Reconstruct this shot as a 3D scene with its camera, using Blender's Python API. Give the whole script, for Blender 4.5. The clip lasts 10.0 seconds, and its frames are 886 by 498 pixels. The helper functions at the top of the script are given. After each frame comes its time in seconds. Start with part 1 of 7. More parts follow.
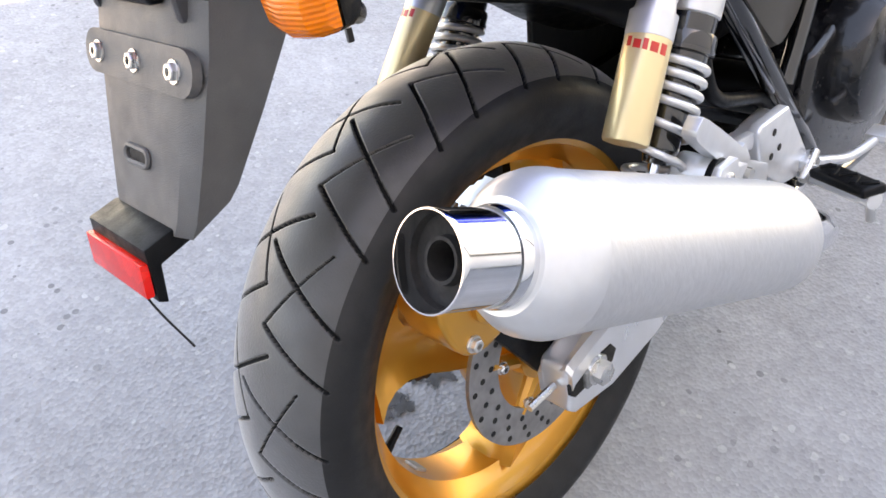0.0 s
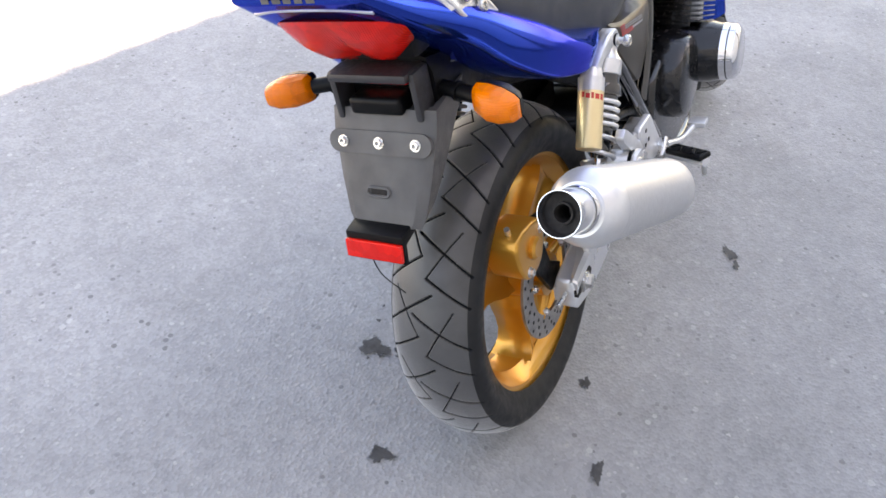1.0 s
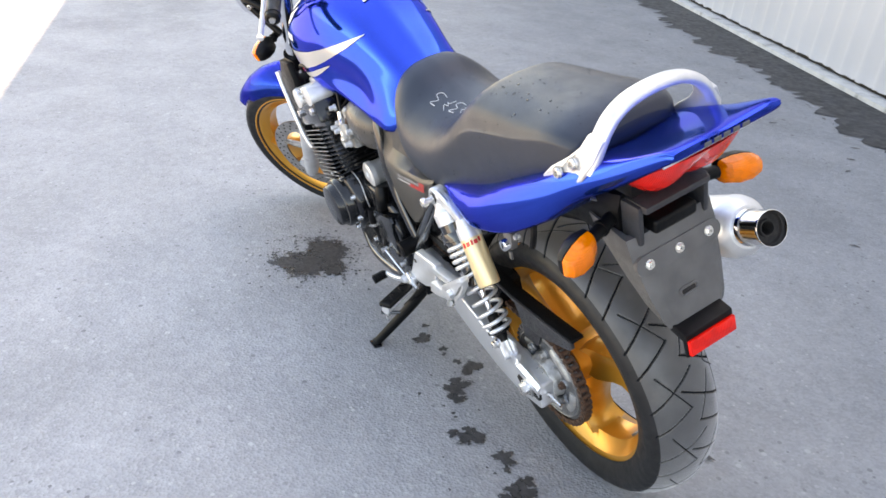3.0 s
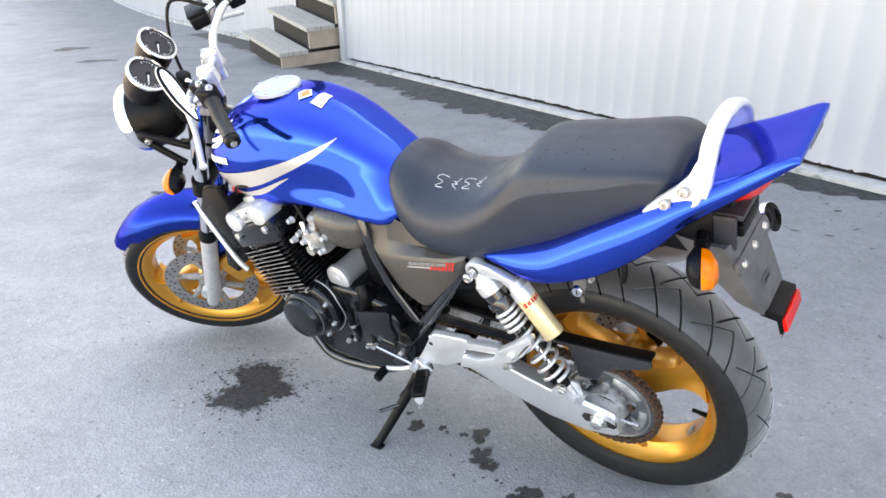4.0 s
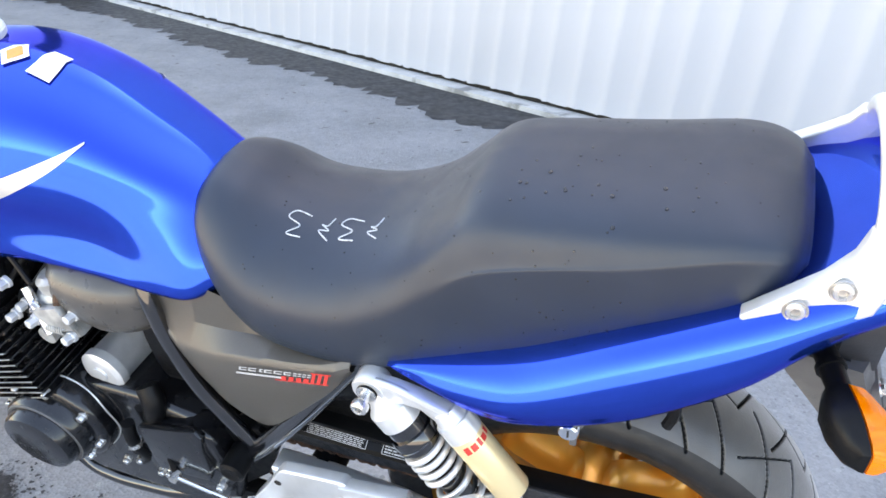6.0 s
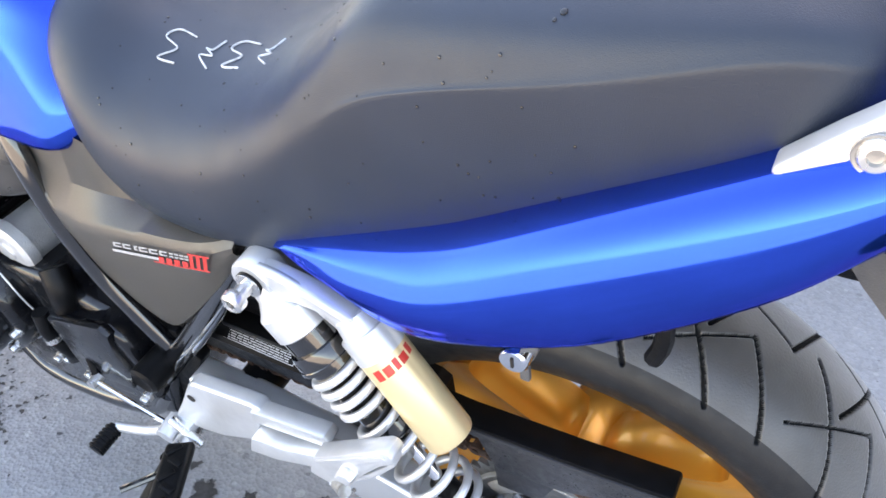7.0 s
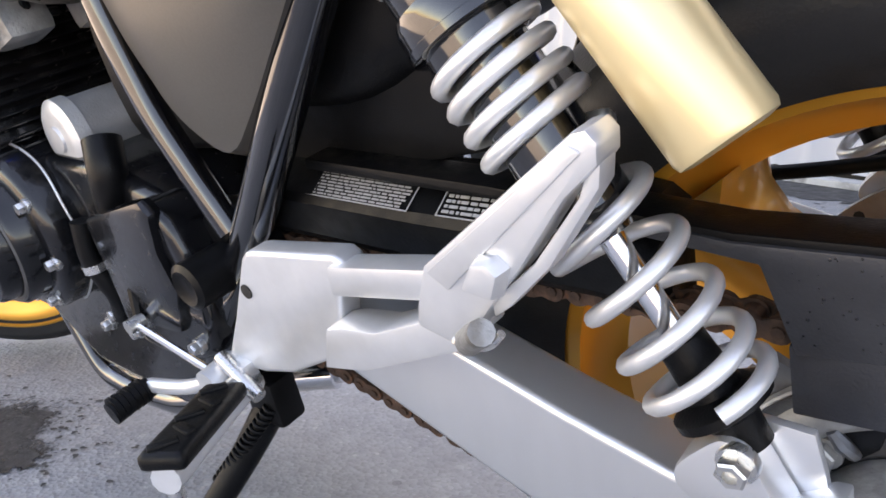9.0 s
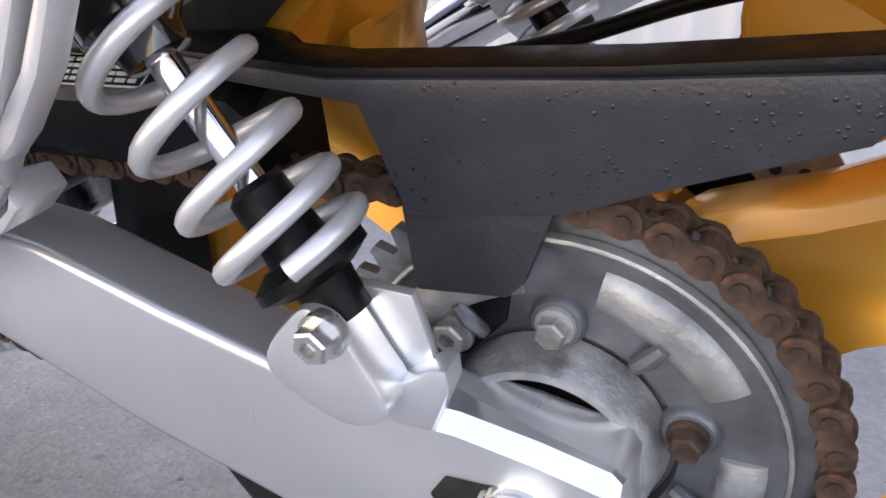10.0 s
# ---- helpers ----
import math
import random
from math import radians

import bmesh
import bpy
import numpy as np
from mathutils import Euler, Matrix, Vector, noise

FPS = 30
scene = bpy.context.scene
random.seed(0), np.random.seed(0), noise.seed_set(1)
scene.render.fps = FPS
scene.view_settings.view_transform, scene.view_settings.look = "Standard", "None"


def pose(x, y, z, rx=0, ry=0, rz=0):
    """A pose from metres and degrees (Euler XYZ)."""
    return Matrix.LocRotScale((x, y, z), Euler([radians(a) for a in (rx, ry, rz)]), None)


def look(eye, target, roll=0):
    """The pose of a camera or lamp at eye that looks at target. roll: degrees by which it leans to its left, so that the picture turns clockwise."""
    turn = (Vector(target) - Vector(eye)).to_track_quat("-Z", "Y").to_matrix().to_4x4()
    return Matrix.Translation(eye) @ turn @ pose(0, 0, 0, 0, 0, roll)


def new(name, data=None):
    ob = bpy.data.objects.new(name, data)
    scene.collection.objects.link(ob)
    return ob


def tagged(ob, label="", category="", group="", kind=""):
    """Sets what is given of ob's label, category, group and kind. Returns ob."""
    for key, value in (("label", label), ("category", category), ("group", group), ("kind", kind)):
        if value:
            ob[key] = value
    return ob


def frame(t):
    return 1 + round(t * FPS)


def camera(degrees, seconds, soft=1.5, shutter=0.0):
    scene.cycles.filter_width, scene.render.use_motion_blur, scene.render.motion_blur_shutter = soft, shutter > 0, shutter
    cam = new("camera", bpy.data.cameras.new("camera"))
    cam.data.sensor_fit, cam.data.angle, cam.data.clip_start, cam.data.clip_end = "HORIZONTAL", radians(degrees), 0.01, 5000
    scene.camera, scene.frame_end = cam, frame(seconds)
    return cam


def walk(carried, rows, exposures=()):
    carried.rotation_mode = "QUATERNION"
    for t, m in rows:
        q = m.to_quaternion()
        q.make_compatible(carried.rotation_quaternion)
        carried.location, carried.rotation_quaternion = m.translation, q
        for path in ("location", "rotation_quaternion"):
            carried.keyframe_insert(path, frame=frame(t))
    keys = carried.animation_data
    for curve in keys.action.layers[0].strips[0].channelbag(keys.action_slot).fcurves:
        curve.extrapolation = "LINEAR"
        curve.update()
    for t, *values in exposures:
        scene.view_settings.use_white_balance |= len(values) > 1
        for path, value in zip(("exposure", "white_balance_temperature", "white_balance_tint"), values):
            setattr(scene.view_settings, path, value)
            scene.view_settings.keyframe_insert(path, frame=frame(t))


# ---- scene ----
cam = camera(59.27, 10.0, 1.6, 0.0)
ROWS = [
    (0, -0.3771, -0.3316, 1.0266, 43.60, 4.67, -46.57),
    (0.5, -0.6202, -0.3443, 1.2451, 41.74, 5.08, -52.81),
    (1, -0.8924, -0.3139, 1.3968, 43.98, 2.11, -63.04),
    (1.5, -1.0122, -0.0895, 1.4177, 49.87, 1.21, -74.60),
    (2, -1.0732, 0.2243, 1.4018, 49.51, -1.96, -89.67),
    (2.5, -1.0533, 0.5989, 1.3937, 50.83, -1.57, -105.64),
    (3, -0.8428, 0.9660, 1.3928, 55.05, -2.49, -119.64),
    (3.2, -0.7317, 1.0976, 1.3995, 56.47, -2.61, -126.15),
    (4.3, -0.3509, 1.5106, 1.3652, 61.98, 1.25, -149.98),
    (4.5, -0.2606, 1.5190, 1.3451, 61.25, 0.96, -153.39),
    (5, -0.1114, 1.3807, 1.2709, 60.77, -1.11, -157.48),
    (5.5, 0.0050, 1.1572, 1.2201, 60.57, -4.43, -159.19),
    (5.7, 0.0488, 1.0519, 1.2127, 59.50, -5.35, -160.58),
    (6.8, -0.0403, 0.6979, 1.0606, 55.83, -6.03, -153.23),
    (7, -0.0532, 0.6703, 1.0013, 53.59, -4.24, -151.16),
    (7.5, -0.0400, 0.6529, 0.7940, 62.63, -3.31, -145.75),
    (8, -0.0208, 0.6347, 0.6588, 69.32, -3.03, -141.97),
    (8.5, -0.0068, 0.6100, 0.5679, 69.54, -2.35, -138.74),
    (9, 0.0155, 0.5586, 0.5510, 70.14, -1.25, -140.25),
    (9.5, -0.0168, 0.4988, 0.5038, 70.19, -1.48, -142.77),
    (9.6, -0.0187, 0.4923, 0.4961, 70.10, -2.22, -145.36),
    (10, -0.0400, 0.4675, 0.4796, 69.90, -4.82, -154.54),
]
walk(cam, [(t, pose(x, y, z, rx, ry, rz)) for t, x, y, z, rx, ry, rz in ROWS], [(0, 3.20, 11200, 20), (0.5, 3.02, 11200, 20), (1.0, 2.85, 11200, 20), (1.5, 2.85, 11200, 19), (2.0, 2.68, 11100, 18), (3.0, 2.86, 11000, 17), (4.5, 3.05, 10700, 17), (5.5, 3.11, 9900, 15), (7.0, 3.27, 9500, 18), (7.5, 3.12, 9800, 20), (8.5, 2.92, 10400, 22), (10.0, 2.74, 10800, 25)])

# ---------------------------------------------------------------- light
world = bpy.data.worlds.new("sky")
scene.world = world
world.use_nodes = True
wn = world.node_tree.nodes
sky = wn.new("ShaderNodeTexSky")
sky.sky_type, sky.sun_disc = "NISHITA", False
SUN_DROP = 1.35
SUN_RAY = Vector((0.0, 1.0, -SUN_DROP)).normalized()
sky.sun_elevation = math.asin(-SUN_RAY.z)
sky.ozone_density, sky.dust_density = 2.5, 0.5
sky.sun_rotation = math.atan2(-SUN_RAY.x, -SUN_RAY.y)
world.node_tree.links.new(sky.outputs[0], wn["Background"].inputs[0])
wn["Background"].inputs[1].default_value = 0.14
sun = new("sun", bpy.data.lights.new("sun", "SUN"))
sun.data.energy, sun.data.angle, sun.data.color = 4.5, radians(0.53), (1.0, 0.95, 0.88)
sun.matrix_world = look((0, -30, 20), Vector((0, -30, 20)) + SUN_RAY)

# ---------------------------------------------------------------- materials


def mat(name, color, rough=0.5, metal=0.0, coat=0.0, var=0.15, scale=40.0, bump=0.0, bscale=300.0, rvar=0.1, spec=0.5, dirt=None, dscale=9.0, dcut=0.62, stretch=None):
    """A surface with colour, gloss and relief that vary at two scales, in metres."""
    m = bpy.data.materials.new(name)
    m.use_nodes = True
    nt = m.node_tree
    b = nt.nodes["Principled BSDF"]
    b.inputs["Roughness"].default_value, b.inputs["Metallic"].default_value = rough, metal
    b.inputs["Coat Weight"].default_value, b.inputs["Coat Roughness"].default_value = coat, 0.04
    b.inputs["Specular IOR Level"].default_value = spec
    co = nt.nodes.new("ShaderNodeTexCoord").outputs["Object"]
    if stretch:
        mp = nt.nodes.new("ShaderNodeMapping")
        mp.inputs["Scale"].default_value = stretch
        nt.links.new(co, mp.inputs["Vector"])
        co = mp.outputs[0]

    def tex(sc, detail=3.0):
        n = nt.nodes.new("ShaderNodeTexNoise")
        n.inputs["Scale"].default_value, n.inputs["Detail"].default_value = sc, detail
        nt.links.new(co, n.inputs["Vector"])
        return n.outputs["Fac"]

    def ramp(src, a, z, lo=0.3, hi=0.7):
        r = nt.nodes.new("ShaderNodeMapRange")
        r.inputs["From Min"].default_value, r.inputs["From Max"].default_value = lo, hi
        r.inputs["To Min"].default_value, r.inputs["To Max"].default_value = a, z
        nt.links.new(src, r.inputs["Value"])
        return r.outputs[0]

    mix = nt.nodes.new("ShaderNodeMix")
    mix.data_type = "RGBA"
    c1 = [max(0.0, v * (1 - var)) for v in color] + [1]
    c2 = [min(1.0, v * (1 + var)) for v in color] + [1]
    mix.inputs[6].default_value, mix.inputs[7].default_value = c1, c2
    nt.links.new(ramp(tex(scale), 0, 1), mix.inputs[0])
    out = mix.outputs[2]
    if dirt:
        mix2 = nt.nodes.new("ShaderNodeMix")
        mix2.data_type = "RGBA"
        mix2.inputs[7].default_value = (*dirt, 1)
        nt.links.new(out, mix2.inputs[6])
        nt.links.new(ramp(tex(dscale, 8.0), 0, 0.85, dcut, dcut + 0.1), mix2.inputs[0])
        out = mix2.outputs[2]
    nt.links.new(out, b.inputs["Base Color"])
    nt.links.new(ramp(tex(scale * 2.3), max(0.02, rough - rvar), min(1, rough + rvar)), b.inputs["Roughness"])
    if bump:
        bp = nt.nodes.new("ShaderNodeBump")
        bp.inputs["Strength"].default_value, bp.inputs["Distance"].default_value = bump, 0.001
        nt.links.new(tex(bscale, 4.0), bp.inputs["Height"])
        nt.links.new(bp.outputs[0], b.inputs["Normal"])
    return m


BLUE = mat("blue_paint", (0.0, 0.066, 0.50), 0.11, 0.92, 0.26, 0.04, 12, rvar=0.02, spec=0.0)
BLUE.node_tree.nodes["Principled BSDF"].inputs["Specular Tint"].default_value = (0.1, 0.35, 1.0, 1.0)
GREY_PAINT = mat("silver_decal", (0.50, 0.48, 0.46), 0.35, 0.4, 0.6, 0.05, 400, rvar=0.05)
# blue in the base colour stands in for sky reflected on the vinyl
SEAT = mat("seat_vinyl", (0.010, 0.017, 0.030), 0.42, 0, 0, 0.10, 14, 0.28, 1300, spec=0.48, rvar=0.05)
TREAD = mat("dusty_tread", (0.050, 0.050, 0.050), 0.42, 0, 0, 0.25, 18, 0.35, 500, spec=0.6, dirt=(0.085, 0.083, 0.08), dscale=11, dcut=0.62)
for k_, v_ in (("Sheen Weight", 0.6), ("Sheen Roughness", 0.45)):
    TREAD.node_tree.nodes["Principled BSDF"].inputs[k_].default_value = v_
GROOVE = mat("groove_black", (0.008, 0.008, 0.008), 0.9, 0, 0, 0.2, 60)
RUBBER = mat("tyre_rubber", (0.011, 0.011, 0.0115), 0.5, 0, 0, 0.3, 25, 0.3, 500, spec=0.35, dirt=(0.05, 0.047, 0.043), dscale=12, dcut=0.68)
BLACK = mat("black_plastic", (0.0035, 0.0036, 0.004), 0.40, 0, 0, 0.25, 40, 0.25, 700, spec=0.16)
MATT = mat("grey_plastic", (0.085, 0.084, 0.084), 0.5, 0, 0, 0.2, 22, 0.5, 900, dirt=(0.13, 0.125, 0.12), dscale=12, dcut=0.62)
AIRBOX = mat("smoke_grey_plastic", (0.050, 0.046, 0.042), 0.34, 0, 0.1, 0.15, 30, 0.12, 600)
WATER = mat("water_drop", (0.010, 0.010, 0.011), 0.05, 0, 0, 0.1, 60, spec=0.6)
GUARD = mat("dark_grey_plastic", (0.027, 0.028, 0.032), 0.44, 0, 0, 0.12, 60, 0.35, 500, spec=0.45)
COVER = mat("satin_side_cover", (0.185, 0.172, 0.158), 0.34, 0.38, 0.0, 0.04, 600, rvar=0.03)
FRAME = mat("black_frame_enamel", (0.005, 0.005, 0.006), 0.12, 0, 1.0, 0.2, 30, rvar=0.08)
ENGINE = mat("black_engine_enamel", (0.005, 0.0052, 0.0062), 0.20, 0, 0.35, 0.3, 35, 0.10, 300, spec=0.35, dirt=(0.014, 0.0135, 0.013), dscale=22, dcut=0.72)
ALU = mat("brushed_aluminium", (0.78, 0.79, 0.80), 0.32, 0.80, 0, 0.07, 9, 0, 240, rvar=0.05, stretch=(1.6, 1, 0.5))
CAST = mat("cast_aluminium", (0.60, 0.61, 0.62), 0.45, 0.6, 0, 0.12, 30, 0.5, 500, dirt=(0.35, 0.34, 0.32), dscale=20, dcut=0.68)
OLDALU = mat("oxidised_aluminium", (0.36, 0.36, 0.35), 0.5, 0.6, 0, 0.35, 45, 0.6, 350, dirt=(0.16, 0.14, 0.12), dscale=30, dcut=0.6)
CHROME = mat("chrome", (0.80, 0.80, 0.81), 0.08, 1.0, 0, 0.04, 60, rvar=0.04)
STEEL = mat("zinc_bolt", (0.64, 0.63, 0.61), 0.28, 0.9, 0, 0.04, 30, rvar=0.05)
SILVER = mat("silver_powder_coat", (0.66, 0.67, 0.68), 0.36, 0.62, 0.15, 0.04, 60, 0.06, 900, rvar=0.06)
GOLD = mat("gold_wheel_paint", (0.70, 0.31, 0.045), 0.32, 0.62, 0.35, 0.05, 9, rvar=0.03)
PALEGOLD = mat("pale_gold_anodising", (0.84, 0.65, 0.37), 0.30, 0.5, 0, 0.015, 3, rvar=0.01)
MUFFLER = mat("brushed_silencer_skin", (0.62, 0.63, 0.64), 0.42, 0.75, 0, 0.05, 90, 0.25, 260, rvar=0.06, stretch=(3, 1, 1))
RUST = mat("rusty_chain", (0.075, 0.040, 0.026), 0.7, 0.25, 0, 0.55, 120, 0.6, 400, dirt=(0.22, 0.075, 0.025), dscale=60, dcut=0.6)
DISC = mat("brake_disc_steel", (0.33, 0.32, 0.31), 0.38, 0.8, 0, 0.2, 50, 0.3, 400)
SPROCKET = mat("dirty_sprocket", (0.165, 0.172, 0.18), 0.42, 0.6, 0, 0.3, 40, 0.5, 300, dirt=(0.07, 0.06, 0.055), dscale=25, dcut=0.55)
# soot black, also painted in as the shade of holes, slots and step gaps
BARE = mat("soot_and_shade_black", (0.012, 0.010, 0.009), 0.8, 0, 0, 0.4, 60, 0.4, 300)
WHITE = mat("white_sticker", (0.78, 0.78, 0.75), 0.45, 0, 0, 0.04, 80)
LABEL = mat("silver_label", (0.42, 0.42, 0.42), 0.4, 0.2, 0, 0.12, 200)
REDINK = mat("red_print", (0.62, 0.03, 0.02), 0.4, 0, 0.3, 0.06, 80)
CHALK = mat("white_chalk", (0.42, 0.45, 0.48), 0.9, 0, 0, 0.3, 200)
STICKER_O = mat("orange_print", (0.62, 0.26, 0.05), 0.45, 0, 0, 0.1, 80)
CAP = mat("satin_cap_metal", (0.46, 0.50, 0.55), 0.45, 0.4, 0, 0.05, 60, rvar=0.05)
MIRROR_GLASS = mat("mirror_glass", (0.86, 0.88, 0.90), 0.03, 1.0, 0, 0.02, 60, rvar=0.02)
DIAL = mat("dial_face", (0.02, 0.02, 0.023), 0.6, 0, 0, 0.1, 80)


def lens(name, color, rough, trans, ribs="Z"):
    m = mat(name, color, rough, 0, 0.14, 0.1, 40, rvar=0.04, spec=0.2)
    b = m.node_tree.nodes["Principled BSDF"]
    # moulded ribs a few millimetres apart
    nt = m.node_tree
    wave = nt.nodes.new("ShaderNodeTexWave")
    wave.bands_direction = ribs
    wave.inputs["Scale"].default_value, wave.inputs["Distortion"].default_value = 105.0, 0.0
    co = nt.nodes.new("ShaderNodeTexCoord").outputs["Object"]
    nt.links.new(co, wave.inputs["Vector"])
    prism = nt.nodes.new("ShaderNodeTexVoronoi")
    prism.inputs["Scale"].default_value, prism.inputs["Randomness"].default_value = 75.0, 0.55
    nt.links.new(co, prism.inputs["Vector"])
    both = nt.nodes.new("ShaderNodeMath")
    both.operation = "ADD"
    nt.links.new(wave.outputs["Fac"], both.inputs[0])
    nt.links.new(prism.outputs["Distance"], both.inputs[1])
    bp = nt.nodes.new("ShaderNodeBump")
    bp.inputs["Strength"].default_value, bp.inputs["Distance"].default_value = 0.35, 0.0022
    nt.links.new(both.outputs[0], bp.inputs["Height"])
    # random tone in the base colour stands in for prisms that throw light back
    old = b.inputs["Base Color"].links[0].from_socket
    glow = nt.nodes.new("ShaderNodeMix")
    glow.data_type, glow.blend_type = "RGBA", "MULTIPLY"
    glow.inputs[0].default_value = 0.26
    nt.links.new(old, glow.inputs[6])
    nt.links.new(prism.outputs["Color"], glow.inputs[7])
    tint = nt.nodes.new("ShaderNodeRGBToBW")
    nt.links.new(prism.outputs["Color"], tint.inputs[0])
    nt.links.new(tint.outputs[0], glow.inputs[7])
    nt.links.new(glow.outputs[2], b.inputs["Base Color"])
    b.inputs["Coat Weight"].default_value, b.inputs["Coat Roughness"].default_value = 0.35, 0.05
    b.inputs["Subsurface Weight"].default_value, b.inputs["Subsurface Scale"].default_value = 0.20, 0.010
    b.inputs["Subsurface Radius"].default_value = (1.0, 0.45, 0.15)
    nt.links.new(bp.outputs[0], b.inputs["Normal"])
    b.inputs["Transmission Weight"].default_value = trans
    return m


RED = lens("red_lens", (1.0, 0.014, 0.008), 0.14, 0.0, "Y")
AMBER = lens("amber_lens", (1.0, 0.195, 0.004), 0.14, 0.0)
GLASS = mat("clear_glass", (0.9, 0.92, 0.93), 0.03, 0, 0, 0.02, 20, rvar=0.01)
GLASS.node_tree.nodes["Principled BSDF"].inputs["Transmission Weight"].default_value = 0.9

# ---------------------------------------------------------------- mesh tools


SETTLE = [False]


def settle(bm):
    """Lets the bodywork sit a little further ahead, lower and narrower on the wheels."""
    for v in bm.verts:
        x, y, z = v.co
        low = min(1.0, 0.33 + max(z, 0) * 2.2)
        top = min(1.0, max(0.0, (z - 0.55) / 0.25))
        fade = float(np.interp(x, (-0.36, -0.20, 0.04), (0.3, 0.5, 1.0)))
        dx = float(np.interp(x, (-0.36, -0.20, 0.04, 0.20, 0.45, 0.85), (0.002, 0.010, 0.015, 0.019, 0.021 + 0.002 * top, 0.021 + 0.017 * top)))
        dz = float(np.interp(x, (-0.36, -0.20, 0.04), (0.005, -0.002, -0.012 - 0.008 * (1 - top))))
        v.co += low * Vector((dx, -0.011 * fade * max(-1.0, min(1.0, y / 0.1)), dz))
    return bm


def link(name, bm, material, parent=None, label="", sharp=38.0):
    me = bpy.data.meshes.new(name)
    if SETTLE[0]:
        settle(bm)
    bmesh.ops.recalc_face_normals(bm, faces=bm.faces)
    bm.to_mesh(me)
    bm.free()
    me.materials.append(material)
    me.shade_smooth()
    me.set_sharp_from_angle(angle=radians(sharp))
    ob = new(name, me)
    if parent:
        ob.parent = parent
    if label:
        ob["label"] = label
    return ob


def part(name, bm, material, parent, label="", sharp=38.0):
    """One mesh object under a thing or under a part."""
    return link(name, bm, material, parent, label, sharp)


def smooth_line(pts, n):
    """A Catmull-Rom line through the points, n steps a span."""
    p = [Vector(v) for v in pts]
    if len(p) < 3:
        return [p[0].lerp(p[1], k / n) for k in range(n + 1)]
    p = [2 * p[0] - p[1], *p, 2 * p[-1] - p[-2]]
    out = []
    for a, b, c, d in zip(p, p[1:], p[2:], p[3:]):
        for k in range(n):
            t = k / n
            out.append(0.5 * (2 * b + (c - a) * t + (2 * a - 5 * b + 4 * c - d) * t * t + (3 * b - a - 3 * c + d) * t**3))
    return out + [p[-2]]


def ring_faces(bm, rings, closed_u=False, cap=True):
    for a, b in zip(rings, rings[1:] + ([rings[0]] if closed_u else [])):
        n = len(a)
        for k in range(n):
            bm.faces.new((a[k], a[(k + 1) % n], b[(k + 1) % n], b[k]))
    if cap and not closed_u:
        bm.faces.new(rings[0])
        bm.faces.new(rings[-1])


def tube(pts, r, n=12, smooth=0, bm=None, closed=False, flat=1.0):
    """A round bar along the points; r: one radius or one a point."""
    bm = bm or bmesh.new()
    line = smooth_line(pts, smooth) if smooth else [Vector(p) for p in pts]
    rs = [r] * len(line) if not isinstance(r, (list, tuple)) else [float(np.interp(k * (len(r) - 1) / (len(line) - 1), range(len(r)), r)) for k in range(len(line))]
    rings, side = [], None
    for k, p in enumerate(line):
        way = (line[min(k + 1, len(line) - 1)] - line[max(k - 1, 0)]).normalized() if not closed else (line[(k + 1) % len(line)] - line[k - 1]).normalized()
        if side is None:
            side = way.orthogonal().normalized() if abs(way.y) > 0.8 else way.cross(Vector((0, 1, 0))).normalized()
        side = (side - side.dot(way) * way).normalized()
        up = way.cross(side)
        rings.append([bm.verts.new(p + rs[k] * (math.cos(2 * math.pi * j / n) * side + flat * math.sin(2 * math.pi * j / n) * up)) for j in range(n)])
    ring_faces(bm, rings, closed)
    return bm


def lathe(profile, eye, axis, n=32, bm=None, cap=True):
    """A body of revolution: profile rows (height along the axis, radius)."""
    bm = bm or bmesh.new()
    axis = Vector(axis).normalized()
    side = axis.orthogonal().normalized()
    up = axis.cross(side)
    eye = Vector(eye)
    rings = [[bm.verts.new(eye + h * axis + max(r, 1e-4) * (math.cos(2 * math.pi * j / n) * side + math.sin(2 * math.pi * j / n) * up)) for j in range(n)] for h, r in profile]
    ring_faces(bm, rings, cap=cap)
    return bm


def bevelled(bm, w, seg=2):
    if w:
        bmesh.ops.bevel(bm, geom=[e for e in bm.edges if len(e.link_faces) == 2 and e.calc_face_angle(0) > 0.5], offset=w, segments=seg, profile=0.6, affect="EDGES", clamp_overlap=True)
    return bm


def box(c, size, bevel=0.003, turn=None, seg=2):
    bm = bmesh.new()
    bmesh.ops.create_cube(bm, size=1, matrix=Matrix.Diagonal((*size, 1)))
    bevelled(bm, bevel, seg)
    bm.transform(Matrix.Translation(c) @ (turn.to_4x4() if turn else Matrix()))
    return bm


def plate(poly, y0, y1, bevel=0.002, seg=2, bm=None, taper=1.0):
    """A plate with its outline in x and z, from y0 to y1; taper shrinks the y1 side about its middle."""
    bm = bm or bmesh.new()
    cx, cz = sum(p[0] for p in poly) / len(poly), sum(p[1] for p in poly) / len(poly)
    a = [bm.verts.new((x, y0, z)) for x, z in poly]
    b = [bm.verts.new((cx + (x - cx) * taper, y1, cz + (z - cz) * taper)) for x, z in poly]
    bm.faces.new(a)
    bm.faces.new(b[::-1])
    for k in range(len(poly)):
        j = (k + 1) % len(poly)
        bm.faces.new((a[k], b[k], b[j], a[j]))
    bmesh.ops.recalc_face_normals(bm, faces=bm.faces)
    return bevelled(bm, bevel, seg)


